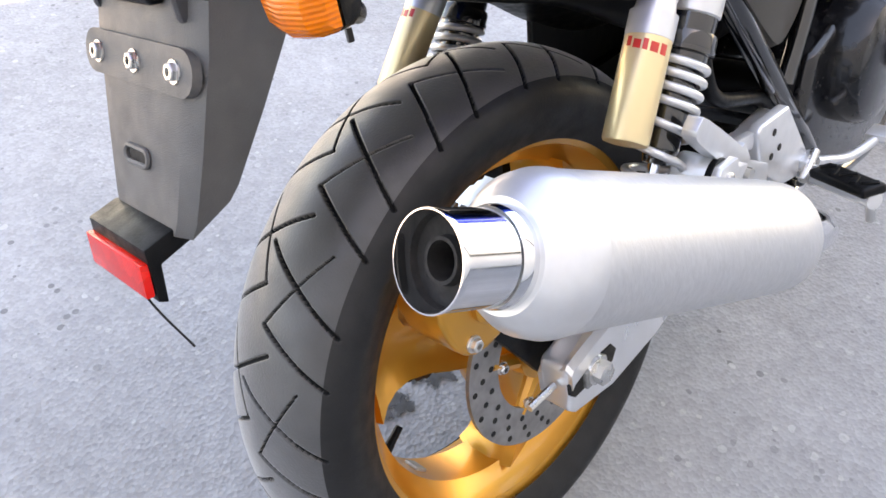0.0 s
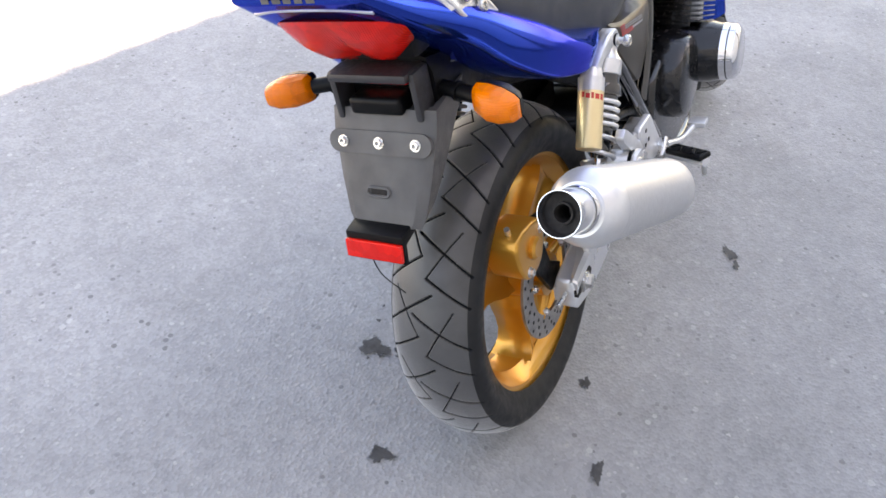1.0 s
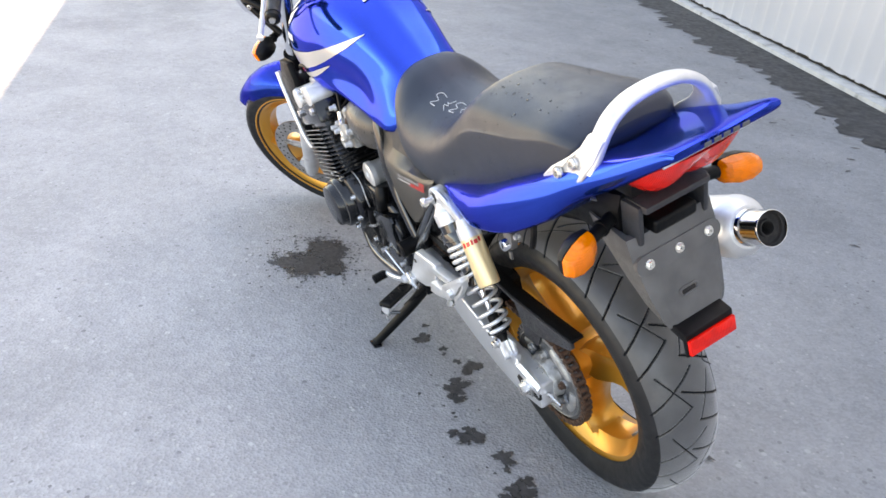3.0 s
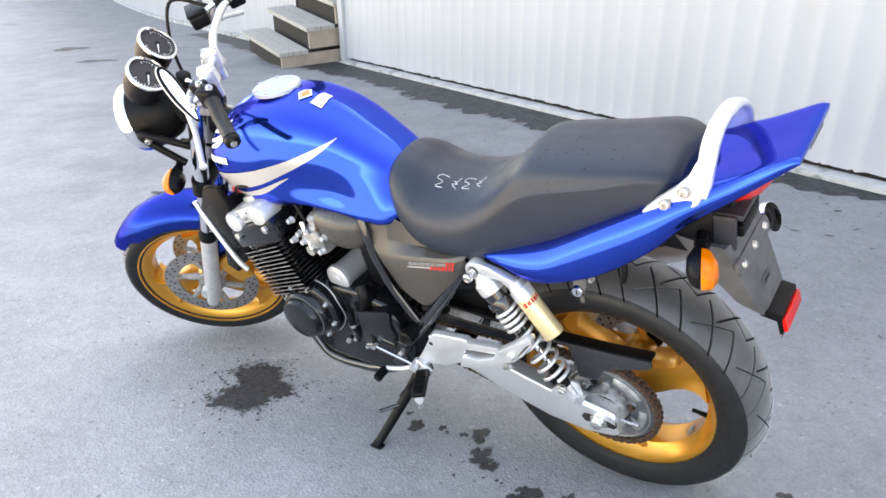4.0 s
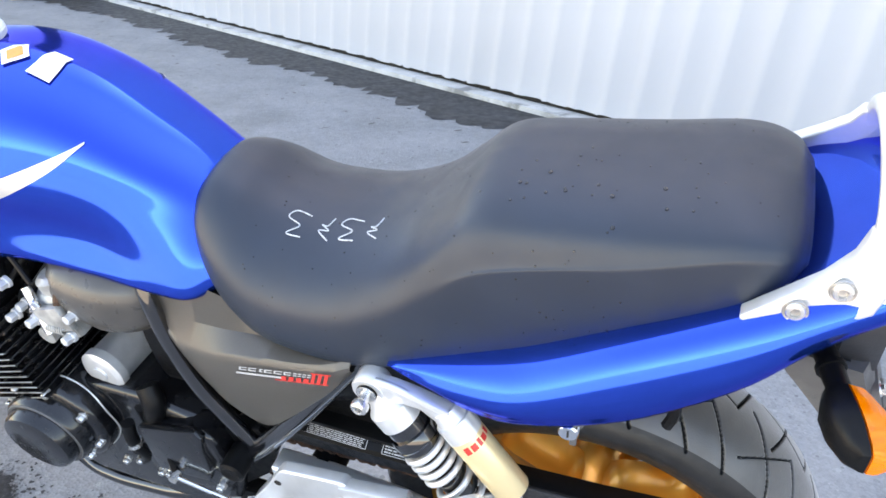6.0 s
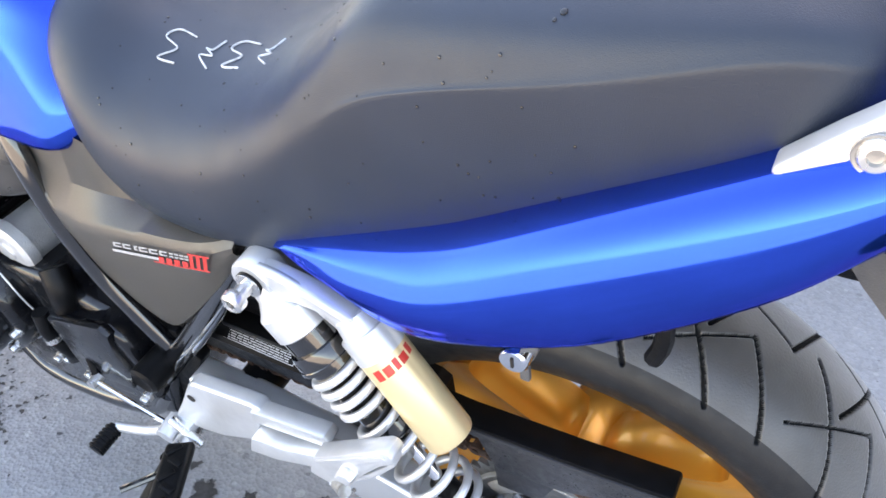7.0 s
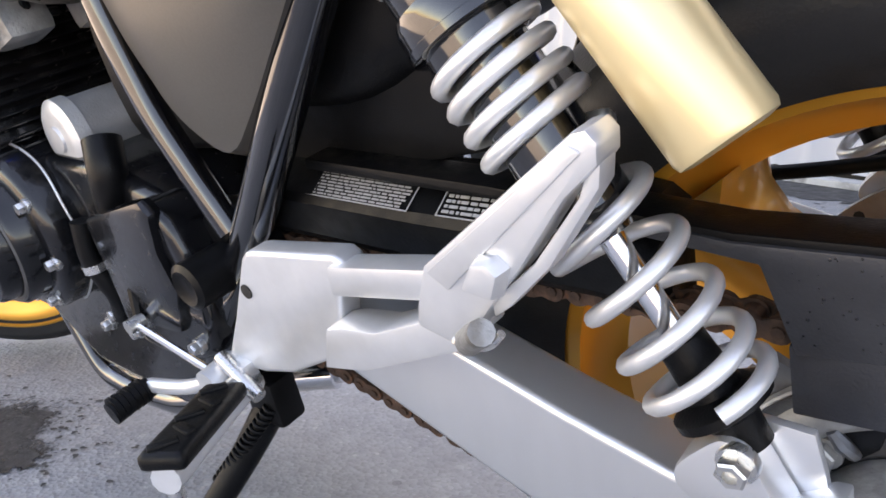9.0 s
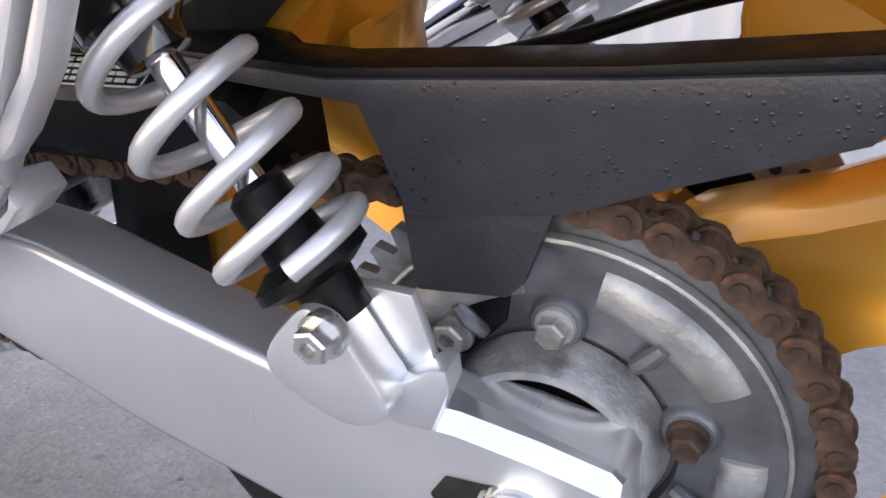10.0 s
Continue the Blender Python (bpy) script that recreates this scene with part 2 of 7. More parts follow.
def round_poly(poly, n=6):
    """A closed outline rounded through its points."""
    p = [Vector((x, z, 0)) for x, z in poly]
    m = len(p)
    out = []
    for k in range(m):
        a, b, c, d = p[k - 1], p[k], p[(k + 1) % m], p[(k + 2) % m]
        for j in range(n):
            t = j / n
            v = 0.5 * (2 * b + (c - a) * t + (2 * a - 5 * b + 4 * c - d) * t * t + (3 * b - a - 3 * c + d) * t**3)
            out.append((v.x, v.y))
    return out


def body(stations, nu=8, nv=5, mirror=True):
    """A smooth body from stations (x, [(y, z) ... from the bottom's middle over the side to the top's middle]), the same on both sides."""
    bm = bmesh.new()
    half = []
    for x, prof in stations:
        line = smooth_line([(x, y, z) for y, z in prof], nv)
        half.append(line)
    cols = [smooth_line([h[j] for h in half], nu) for j in range(len(half[0]))]
    rings = []
    for k in range(len(cols[0])):
        left = [Vector((c[k].x, max(c[k].y, 0), c[k].z)) for c in cols]
        if mirror:
            ring = left + [Vector((v.x, -v.y, v.z)) for v in left[-2:0:-1]]
        else:
            ring = left
        rings.append([bm.verts.new(v) for v in ring])
    ring_faces(bm, rings)
    return bm


def bolt_bm(p, axis, r=0.007, h=0.006, socket=True, bm=None):
    """A screw head with a hexagon."""
    axis = Vector(axis).normalized()
    bm = lathe([(-0.004, r * 1.3), (0, r * 1.3), (0.0012, r * 1.25)], p, axis, 16, bm)
    lathe([(0.0012, r), (h, r), (h + 0.001, r * 0.85)] + ([(h + 0.001, r * 0.5), (h - 0.003, r * 0.45)] if socket else []), p, axis, 6, bm)
    return bm


def bolt(p, axis, r=0.007, h=0.006, material=None, parent=None, name="bolt", socket=True):
    return part(name, bolt_bm(p, axis, r, h, socket), material or STEEL, parent)
# ---------------------------------------------------------------- the yard


def level(v, reach=14.0):
    """Slopes near the middle, levels off far away."""
    return v if abs(v) < reach else math.copysign(reach + 6.0 * math.tanh((abs(v) - reach) / 6.0), v)


def ground_z(x, y):
    return -0.105 * level(x) + 0.0701 * level(y)


def asphalt():
    m = mat("worn_asphalt", (0.325, 0.323, 0.323), 0.8, 0, 0, 0.10, 3.0, 0, 300, dirt=(0.25, 0.25, 0.25), dscale=1.1, dcut=0.6)
    nt = m.node_tree
    b = nt.nodes["Principled BSDF"]
    co = nt.nodes.new("ShaderNodeTexCoord").outputs["Object"]
    old = b.inputs["Base Color"].links[0].from_socket

    def vor(sc):
        v = nt.nodes.new("ShaderNodeTexVoronoi")
        v.inputs["Scale"].default_value = sc
        nt.links.new(co, v.inputs["Vector"])
        return v

    def op(kind, p, q):
        n = nt.nodes.new("ShaderNodeMath")
        n.operation = kind
        for k, v in enumerate((p, q)):
            if isinstance(v, float):
                n.inputs[k].default_value = v
            else:
                nt.links.new(v, n.inputs[k])
        return n.outputs[0]

    def noise(sc, detail):
        n = nt.nodes.new("ShaderNodeTexNoise")
        n.inputs["Scale"].default_value, n.inputs["Detail"].default_value = sc, detail
        nt.links.new(co, n.inputs["Vector"])
        return n.outputs["Fac"]

    def span(src, lo, hi, a, z):
        r = nt.nodes.new("ShaderNodeMapRange")
        for k, v in zip(("From Min", "From Max", "To Min", "To Max"), (lo, hi, a, z)):
            r.inputs[k].default_value = v
        nt.links.new(src, r.inputs["Value"])
        return r.outputs[0]

    def blend(fac, base, rgb):
        n = nt.nodes.new("ShaderNodeMix")
        n.data_type = "RGBA"
        n.inputs[7].default_value = (*rgb, 1)
        nt.links.new(fac, n.inputs[0])
        nt.links.new(base, n.inputs[6])
        return n.outputs[2]

    def stones(sc, share, size):
        """Single stones: the cells whose chance falls high enough, inside their radius."""
        v = vor(sc)
        sep = nt.nodes.new("ShaderNodeSeparateColor")
        nt.links.new(v.outputs["Color"], sep.inputs[0])
        reach = op("MULTIPLY", sep.outputs[1], size)
        return op("MULTIPLY", op("GREATER_THAN", sep.outputs[0], 1.0 - share), op("LESS_THAN", v.outputs["Distance"], reach))

    grit = vor(150)
    tone = nt.nodes.new("ShaderNodeRGBToBW")
    nt.links.new(grit.outputs["Color"], tone.inputs[0])
    mul = nt.nodes.new("ShaderNodeMix")
    mul.data_type, mul.blend_type = "RGBA", "MULTIPLY"
    mul.inputs[0].default_value = 1.0
    nt.links.new(old, mul.inputs[6])
    nt.links.new(op("MULTIPLY", span(tone.outputs[0], 0.2, 0.8, 0.91, 1.09), span(noise(26, 5), 0.3, 0.7, 0.92, 1.08)), mul.inputs[7])
    patchy = span(noise(3.2, 6), 0.38, 0.62, 0.25, 1.0)
    out = blend(op("MULTIPLY", stones(62, 0.13, 0.42), patchy), mul.outputs[2], (0.19, 0.19, 0.19))
    out = blend(op("MULTIPLY", stones(48, 0.10, 0.40), patchy), out, (0.45, 0.445, 0.435))
    out = blend(stones(95, 0.05, 0.5), out, (0.41, 0.405, 0.39))
    # darker, slightly bluish asphalt towards the wall, with a wandering edge
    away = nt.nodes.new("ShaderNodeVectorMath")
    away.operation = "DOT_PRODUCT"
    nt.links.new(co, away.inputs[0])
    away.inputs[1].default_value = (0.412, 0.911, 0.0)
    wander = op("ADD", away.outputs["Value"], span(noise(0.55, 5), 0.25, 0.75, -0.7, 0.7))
    darkened = nt.nodes.new("ShaderNodeMix")
    darkened.data_type, darkened.blend_type = "RGBA", "MULTIPLY"
    darkened.inputs[7].default_value = (0.62, 0.64, 0.67, 1)
    nt.links.new(out, darkened.inputs[6])
    nt.links.new(span(wander, -1.0, 0.8, 1.0, 0.0), darkened.inputs[0])
    nt.links.new(darkened.outputs[2], b.inputs["Base Color"])
    pits = op("MULTIPLY", stones(30, 0.10, 0.34), patchy)
    height = op("SUBTRACT", op("ADD", grit.outputs["Distance"], op("MULTIPLY", noise(60, 4), 1.2)), op("MULTIPLY", pits, 1.6))
    bp = nt.nodes.new("ShaderNodeBump")
    bp.inputs["Strength"].default_value, bp.inputs["Distance"].default_value = 0.45, 0.004
    nt.links.new(height, bp.inputs["Height"])
    nt.links.new(bp.outputs[0], b.inputs["Normal"])
    return m


ASPHALT = asphalt()
WET = mat("damp_dark_grit", (0.030, 0.031, 0.034), 0.6, 0, 0, 0.5, 12, 0.6, 160, dirt=(0.15, 0.15, 0.15), dscale=45, dcut=0.70, spec=0.3)
OIL = mat("oil_soaked_asphalt", (0.045, 0.044, 0.045), 0.6, 0, 0, 0.4, 60, 0.9, 260)


def soaked():
    """Oil drawn into the stone: dense in the middle, speckled at the rim."""
    m = mat("soaked_in_oil", (0.040, 0.039, 0.040), 0.65, 0, 0, 0.45, 70, 0.9, 220)
    nt = m.node_tree
    b = nt.nodes["Principled BSDF"]
    rim = nt.nodes.new("ShaderNodeAttribute")
    rim.attribute_name = "soak"
    fac = rim.outputs["Fac"]
    co = nt.nodes.new("ShaderNodeTexCoord").outputs["Object"]
    for sc, amount in ((42.0, 0.85), (170.0, 0.75)):
        n = nt.nodes.new("ShaderNodeTexNoise")
        n.inputs["Scale"].default_value, n.inputs["Detail"].default_value = sc, 5.0
        nt.links.new(co, n.inputs["Vector"])
        add = nt.nodes.new("ShaderNodeMath")
        add.operation = "MULTIPLY_ADD"
        nt.links.new(n.outputs["Fac"], add.inputs[0])
        add.inputs[1].default_value = amount
        nt.links.new(fac, add.inputs[2])
        fac = add.outputs[0]
    cut = nt.nodes.new("ShaderNodeMapRange")
    cut.inputs["From Min"].default_value, cut.inputs["From Max"].default_value = 0.98, 1.22
    cut.inputs["To Max"].default_value = 0.93
    nt.links.new(fac, cut.inputs["Value"])
    nt.links.new(cut.outputs[0], b.inputs["Alpha"])
    return m


SOAK = soaked()
SHEET = mat("white_sheet_metal", (0.445, 0.445, 0.462), 0.42, 0, 0.1, 0.04, 1.5, dirt=(0.42, 0.41, 0.40), dscale=2.6, dcut=0.66, stretch=(1, 1, 0.12))
CONCRETE = mat("pale_concrete", (0.48, 0.47, 0.45), 0.85, 0, 0, 0.15, 14, 0.9, 90, dirt=(0.17, 0.165, 0.155), dscale=7, dcut=0.55)
PLANK = mat("weathered_plank", (0.42, 0.385, 0.34), 0.75, 0, 0, 0.18, 9, 0.8, 60, dirt=(0.15, 0.11, 0.08), dscale=6, dcut=0.6, stretch=(6, 6, 1))
PLY = mat("brown_board", (0.40, 0.315, 0.24), 0.7, 0, 0, 0.12, 7, 0.4, 60, dirt=(0.3, 0.25, 0.19), dscale=3, dcut=0.62)

steps = [*np.linspace(-60, -16, 12), *np.linspace(-14, 14, 29), *np.linspace(16, 60, 12)]
bm = bmesh.new()
grid = [[bm.verts.new((x, y, ground_z(x, y))) for x in steps] for y in steps]
for a, b in zip(grid, grid[1:]):
    for k in range(len(a) - 1):
        bm.faces.new((a[k], a[k + 1], b[k + 1], b[k]))
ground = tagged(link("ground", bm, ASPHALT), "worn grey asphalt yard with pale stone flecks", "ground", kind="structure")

WALL_D = Vector((1, -0.452, 0)).normalized()
WALL_N = Vector((0.452, 1, 0)).normalized()
WALL_0 = Vector((0, -2.71, 0))


def roof_z(s):
    """The unseen roofline, raised to shade the yard, climbs a little along the wall."""
    low = 4.006 + 0.0528 * s
    reach = (low + 0.0957 * s + 0.0701 * (2.71 + 0.412 * s)) / 0.9201
    return low + (SUN_DROP - 0.85) * reach


def on_wall(s, off, z):
    """A place by its way along the wall, its distance in front of it and its height."""
    v = WALL_0 + s * WALL_D + off * WALL_N
    return Vector((v.x, v.y, z))


def base_z(s, off=0.0):
    v = on_wall(s, off, 0)
    return ground_z(v.x, v.y)


def sheet(s0, s1, name):
    """Ribbed sheet metal from s0 to s1, with a ragged lower edge over the plinth."""
    bm = bmesh.new()
    rows = []
    pitch, rng = 0.18, random.Random(4)
    s = s0
    while s < s1:
        for ds, o in ((0, 0), (0.084, 0), (0.102, 0.010), (0.138, 0.010), (0.156, 0)):
            low = base_z(s + ds) + 0.055 + rng.uniform(-0.006, 0.006)
            rows.append([(s + ds, o, low), (s + ds, o, low + 0.7), (s + ds, o, roof_z(s + ds))])
        s += pitch
    out = [[bm.verts.new(on_wall(a, o, z)) for a, o, z in r] for r in rows]
    back = [[bm.verts.new(on_wall(a, o - 0.012, z)) for a, o, z in r] for r in rows]
    for lay in (out, back):
        for a, b in zip(lay, lay[1:]):
            for k in range(2):
                bm.faces.new((a[k], b[k], b[k + 1], a[k + 1]))
    for k in range(len(out) - 1):
        bm.faces.new((out[k][0], back[k][0], back[k + 1][0], out[k + 1][0]))
        bm.faces.new((out[k][2], back[k][2], back[k + 1][2], out[k + 1][2]))
    return tagged(link(name, bm, SHEET, sharp=50), "white ribbed sheet metal building wall, faintly streaked", "wall", kind="structure")


wall = sheet(-8.1, 6.24, "wall_north")
sheet(7.85, 30.0, "wall_north_far")


def slab(s0, s1, o0, o1, zf0, zf1, bevel=0.0):
    """A block along the wall that follows the slope: zf give its foot and top at a place."""
    bm = bmesh.new()
    n = max(2, int((s1 - s0) / 0.5))
    rings = []
    for k in range(n + 1):
        s = s0 + (s1 - s0) * k / n
        rings.append([bm.verts.new(on_wall(s, o, f(s, o))) for o, f in ((o0, zf0), (o1, zf0), (o1, zf1), (o0, zf1))])
    ring_faces(bm, rings)
    return bm


tagged(link("backdrop_building", slab(-8.1, 30, -9, -0.03, lambda s, o: base_z(s) - 0.5, lambda s, o: roof_z(s)), BARE), "dark body of the low building behind its sheet metal", "building", kind="structure")
plinth = tagged(link("plinth", slab(-8.1, 6.3, -0.02, 0.10, lambda s, o: base_z(s, o) - 0.05, lambda s, o: base_z(s, o) + 0.03), CONCRETE), "pale worn concrete plinth along the foot of the wall", "plinth", kind="structure")
tagged(link("plinth_far", slab(7.8, 30, -0.02, 0.10, lambda s, o: base_z(s, o) - 0.05, lambda s, o: base_z(s, o) + 0.05), CONCRETE), "pale concrete plinth along the far wall", "plinth", kind="structure")

# corner post beside the steps
post = tagged(link("trim", slab(6.24, 6.36, -0.05, 0.05, lambda s, o: base_z(s) + 0.03, lambda s, o: roof_z(s)), SHEET), "white sheet metal corner trim beside the steps", "trim", kind="structure")


def blob(cx, cy, r, rng, n=18, flat=1.0, turn=0.0):
    ph = [rng.uniform(0, 6.28) for _ in range(3)]
    out = []
    for k in range(n):
        a = 6.2832 * k / n
        q = r * (1 + 0.22 * math.sin(2 * a + ph[0]) + 0.2 * math.sin(3 * a + ph[1]) + 0.16 * math.sin(5 * a + ph[2])) * rng.uniform(0.85, 1.15)
        x, y = q * math.cos(a), flat * q * math.sin(a)
        out.append((cx + x * math.cos(turn) - y * math.sin(turn), cy + x * math.sin(turn) + y * math.cos(turn)))
    return out


LAYER = [0.0016]


def soak_patch(name, cx, cy, r, label, flat=1.0):
    """A stain on the ground that thins out from its middle to its rim."""
    LAYER[0] += 0.00012
    rim = blob(cx, cy, r, rng, 26, flat, 0.4)
    bm = bmesh.new()
    lay = bm.verts.layers.float.new("soak")
    mid_ = bm.verts.new((cx, cy, ground_z(cx, cy) + LAYER[0]))
    mid_[lay] = 0.95
    rings = []
    for q, v in ((0.4, 0.72), (0.75, 0.30), (1.0, 0.0)):
        ring = []
        for x, y in rim:
            px, py = cx + (x - cx) * q, cy + (y - cy) * q
            p = bm.verts.new((px, py, ground_z(px, py) + LAYER[0]))
            p[lay] = v
            ring.append(p)
        rings.append(ring)
    n = len(rim)
    for k in range(n):
        bm.faces.new((mid_, rings[0][k], rings[0][(k + 1) % n]))
        for a, b in zip(rings, rings[1:]):
            bm.faces.new((a[k], b[k], b[(k + 1) % n], a[(k + 1) % n]))
    return tagged(link(name, bm, SOAK), label, "stain", kind="structure")


# damp dark gutter before the wall, with a ragged edge
rng = random.Random(11)
edge = []
for k in range(450):
    s = -6 + 0.04 * k
    wide = float(np.interp(s, (-1.5, 0.2, 1.2), (0.17, 0.30, 0.48)))
    edge.append((s, wide + 0.04 * math.sin(s * 2.3) + 0.03 * math.sin(s * 7.1) + 0.02 * math.sin(s * 23.0) + rng.uniform(-0.05, 0.06)))
bm = bmesh.new()
rows = [[bm.verts.new((*on_wall(s, o, 0)[:2], 0)) for o in (0.10, 0.10 + 0.5 * (w - 0.1), w)] for s, w in edge]
for r in rows:
    for v in r:
        v.co.z = ground_z(v.co.x, v.co.y) + 0.003
for a, b in zip(rows, rows[1:]):
    for k in range(2):
        bm.faces.new((a[k], a[k + 1], b[k + 1], b[k]))
tagged(link("gutter", bm, WET), "damp dark strip of grit along the foot of the wall", "gutter", kind="structure")

# crumbs of dark grit scattered in front of the gutter
bm = bmesh.new()
for k in range(420):
    s, o = rng.uniform(-4.5, 7.0), 0.15 + abs(rng.gauss(0, 0.45))
    c = on_wall(s, o, 0)
    r, turn = rng.uniform(0.004, 0.022), rng.uniform(0, 3.14)
    bm.faces.new([bm.verts.new((px, py, ground_z(px, py) + 0.0024)) for px, py in blob(c.x, c.y, r, rng, 8, 0.4, turn)])
tagged(link("grit", bm, OIL), "dark crumbs of grit scattered along the wall", "grit", kind="stuff")

rng = random.Random(5)
# drips under the motorcycle, each stain a few blots
BIG, SPLASH, DRIP = "large oil soaked blot on the asphalt", "oil splash beside the large blot", "dark drip stain on the asphalt"
for x, y, r, label in ((1.115, 0.240, 0.105, BIG), (1.10, 0.295, 0.065, "oil soaked blot with scattered drops on the asphalt"), (1.128, 0.352, 0.034, SPLASH), (1.19, 0.20, 0.035, SPLASH), (1.02, 0.225, 0.026, SPLASH),
                       (0.567, 0.157, 0.022, DRIP), (0.50, 0.13, 0.011, DRIP), (0.62, 0.12, 0.009, DRIP), (0.395, 0.103, 0.024, DRIP), (0.430, 0.125, 0.010, DRIP),
                       (0.337, 0.186, 0.030, DRIP), (0.300, 0.205, 0.018, DRIP), (0.365, 0.172, 0.014, DRIP), (0.198, 0.278, 0.012, DRIP), (0.166, 0.245, 0.026, DRIP), (0.190, 0.240, 0.012, DRIP),
                       (0.073, 0.215, 0.022, DRIP), (0.040, 0.232, 0.009, DRIP), (-0.030, 0.235, 0.026, DRIP), (-0.045, 0.268, 0.024, DRIP), (-0.020, 0.255, 0.016, DRIP), (-0.010, 0.210, 0.014, DRIP), (-0.070, 0.327, 0.026, DRIP),
                       (-0.334, -0.056, 0.016, "small dark drip stain on the asphalt"), (-0.293, 0.181, 0.018, "small dark drip stain on the asphalt")):
    soak_patch("oil_stain", x, y, r * 1.35, label)
bm = bmesh.new()
for k in range(320):
    a, d = rng.uniform(0, 6.28), 0.05 + abs(rng.gauss(0, 0.075))
    x, y, r = 1.12 + d * math.cos(a) * 1.2, 0.25 + d * math.sin(a), rng.uniform(0.0015, 0.0055)
    bm.faces.new([bm.verts.new((px, py, ground_z(px, py) + 0.0022)) for px, py in blob(x, y, r, rng, 8)])
for k in range(24):
    x = rng.uniform(-0.12, 0.5)
    y = 0.30 - 0.28 * x + rng.gauss(0, 0.05)
    r = rng.uniform(0.002, 0.006)
    bm.faces.new([bm.verts.new((px, py, ground_z(px, py) + 0.0022)) for px, py in blob(x, y, r, rng, 8)])
tagged(link("oil_spatter", bm, OIL), "fine dark spatter of oil drops on the asphalt", "stain", kind="stuff")
for x, y, r in ((0.658, -0.295, 0.026), (0.62, -0.32, 0.014), (-0.125, -0.20, 0.022), (0.069, -0.108, 0.018), (0.9, -0.75, 0.022), (3.2, -0.9, 0.05), (9.5, -4.4, 0.25), (8.4, -4.5, 0.16), (11.5, -5.2, 0.35)):
    soak_patch("ground_mark", x, y, r * 1.2, "small dark mark worn into the asphalt", 0.6)


def stairs():
    """Boarded steps that climb to the wall."""
    root = tagged(new("wooden_steps"), "weathered pale wooden steps against the sheet metal wall", "steps")
    z0 = base_z(6.8, 0.6) - 0.03
    for k, (z, out) in enumerate(((-0.797, 0.78), (-0.552, 0.43), (-0.307, 0.08))):
        w = 0.18 if k < 2 else 0.06
        for j in range(2):
            a = out - j * w
            bm = slab(6.40, 7.80, a - w + 0.008, a, lambda s, o, z=z: z - 0.045, lambda s, o, z=z: z)
            part("plank", bevelled(bm, 0.004, 1), PLANK, root)
        # black board that paints the shade of the open gap under each tread
        part("shade_riser", slab(6.46, 7.77, max(out - 0.11, -0.03), max(out - 0.08, -0.01), lambda s, o: z0, lambda s, o, z=z: z - 0.046), BARE, root)
        part("side_board", slab(6.42, 6.45, 0.0, out - 0.03, lambda s, o, z=z: z - 0.245 if z > -0.8 else z0, lambda s, o, z=z: z - 0.047), PLY, root, "brown side board")
    part("landing", bevelled(slab(6.40, 7.80, -0.6, -0.045, lambda s, o: -0.353, lambda s, o: -0.308), 0.004, 1), PLANK, root)
    return root


stairs()
door = tagged(link("door_1", slab(6.36, 7.85, -0.10, -0.04, lambda s, o: -0.305, lambda s, o: 2.0), SHEET), "plain pale door behind the wooden steps", "door", kind="structure")

# ---------------------------------------------------------------- the motorcycle, on its side stand
# built upright: x ahead from the rear axle, y to its left, z up from the tyres' foot
bike = tagged(new("motorcycle"), "blue naked motorcycle with gold wheels leaning on its side stand", "motorcycle")
bike.matrix_world = pose(0.00095, -0.00061, 0.00874, -12.5979, 5.6711, 0)
AXLE_Z, FRONT_X, FRONT_Z = 0.312, 1.4249, 0.288
STEER_D = Vector((-math.sin(radians(25.25)), 0, math.cos(radians(25.25))))
STEER_P = Vector((FRONT_X + 0.09, 0, 0))
STEER = Matrix.Translation(STEER_P) @ Matrix.Rotation(radians(34.02), 4, STEER_D) @ Matrix.Translation(-STEER_P)


def steered(bm):
    bm.transform(STEER)
    return bm


def holder(name, label="", parent=None):
    ob = new(name)
    ob.parent = parent or bike
    if label:
        ob["label"] = label
    return ob


def mirrored(bm):
    """The same on the other side of the machine."""
    bm.transform(Matrix.Diagonal((1, -1, 1, 1)))
    return bm


# ---- wheels


def seg_dist(u, v, a, b):
    """Distance in the tread from a point to a groove's line."""
    du, dv = b[0] - a[0], b[1] - a[1]
    t = np.clip(((u - a[0]) * du + (v - a[1]) * dv) / (du * du + dv * dv), 0, 1)
    return np.hypot(u - a[0] - t * du, v - a[1] - t * dv)


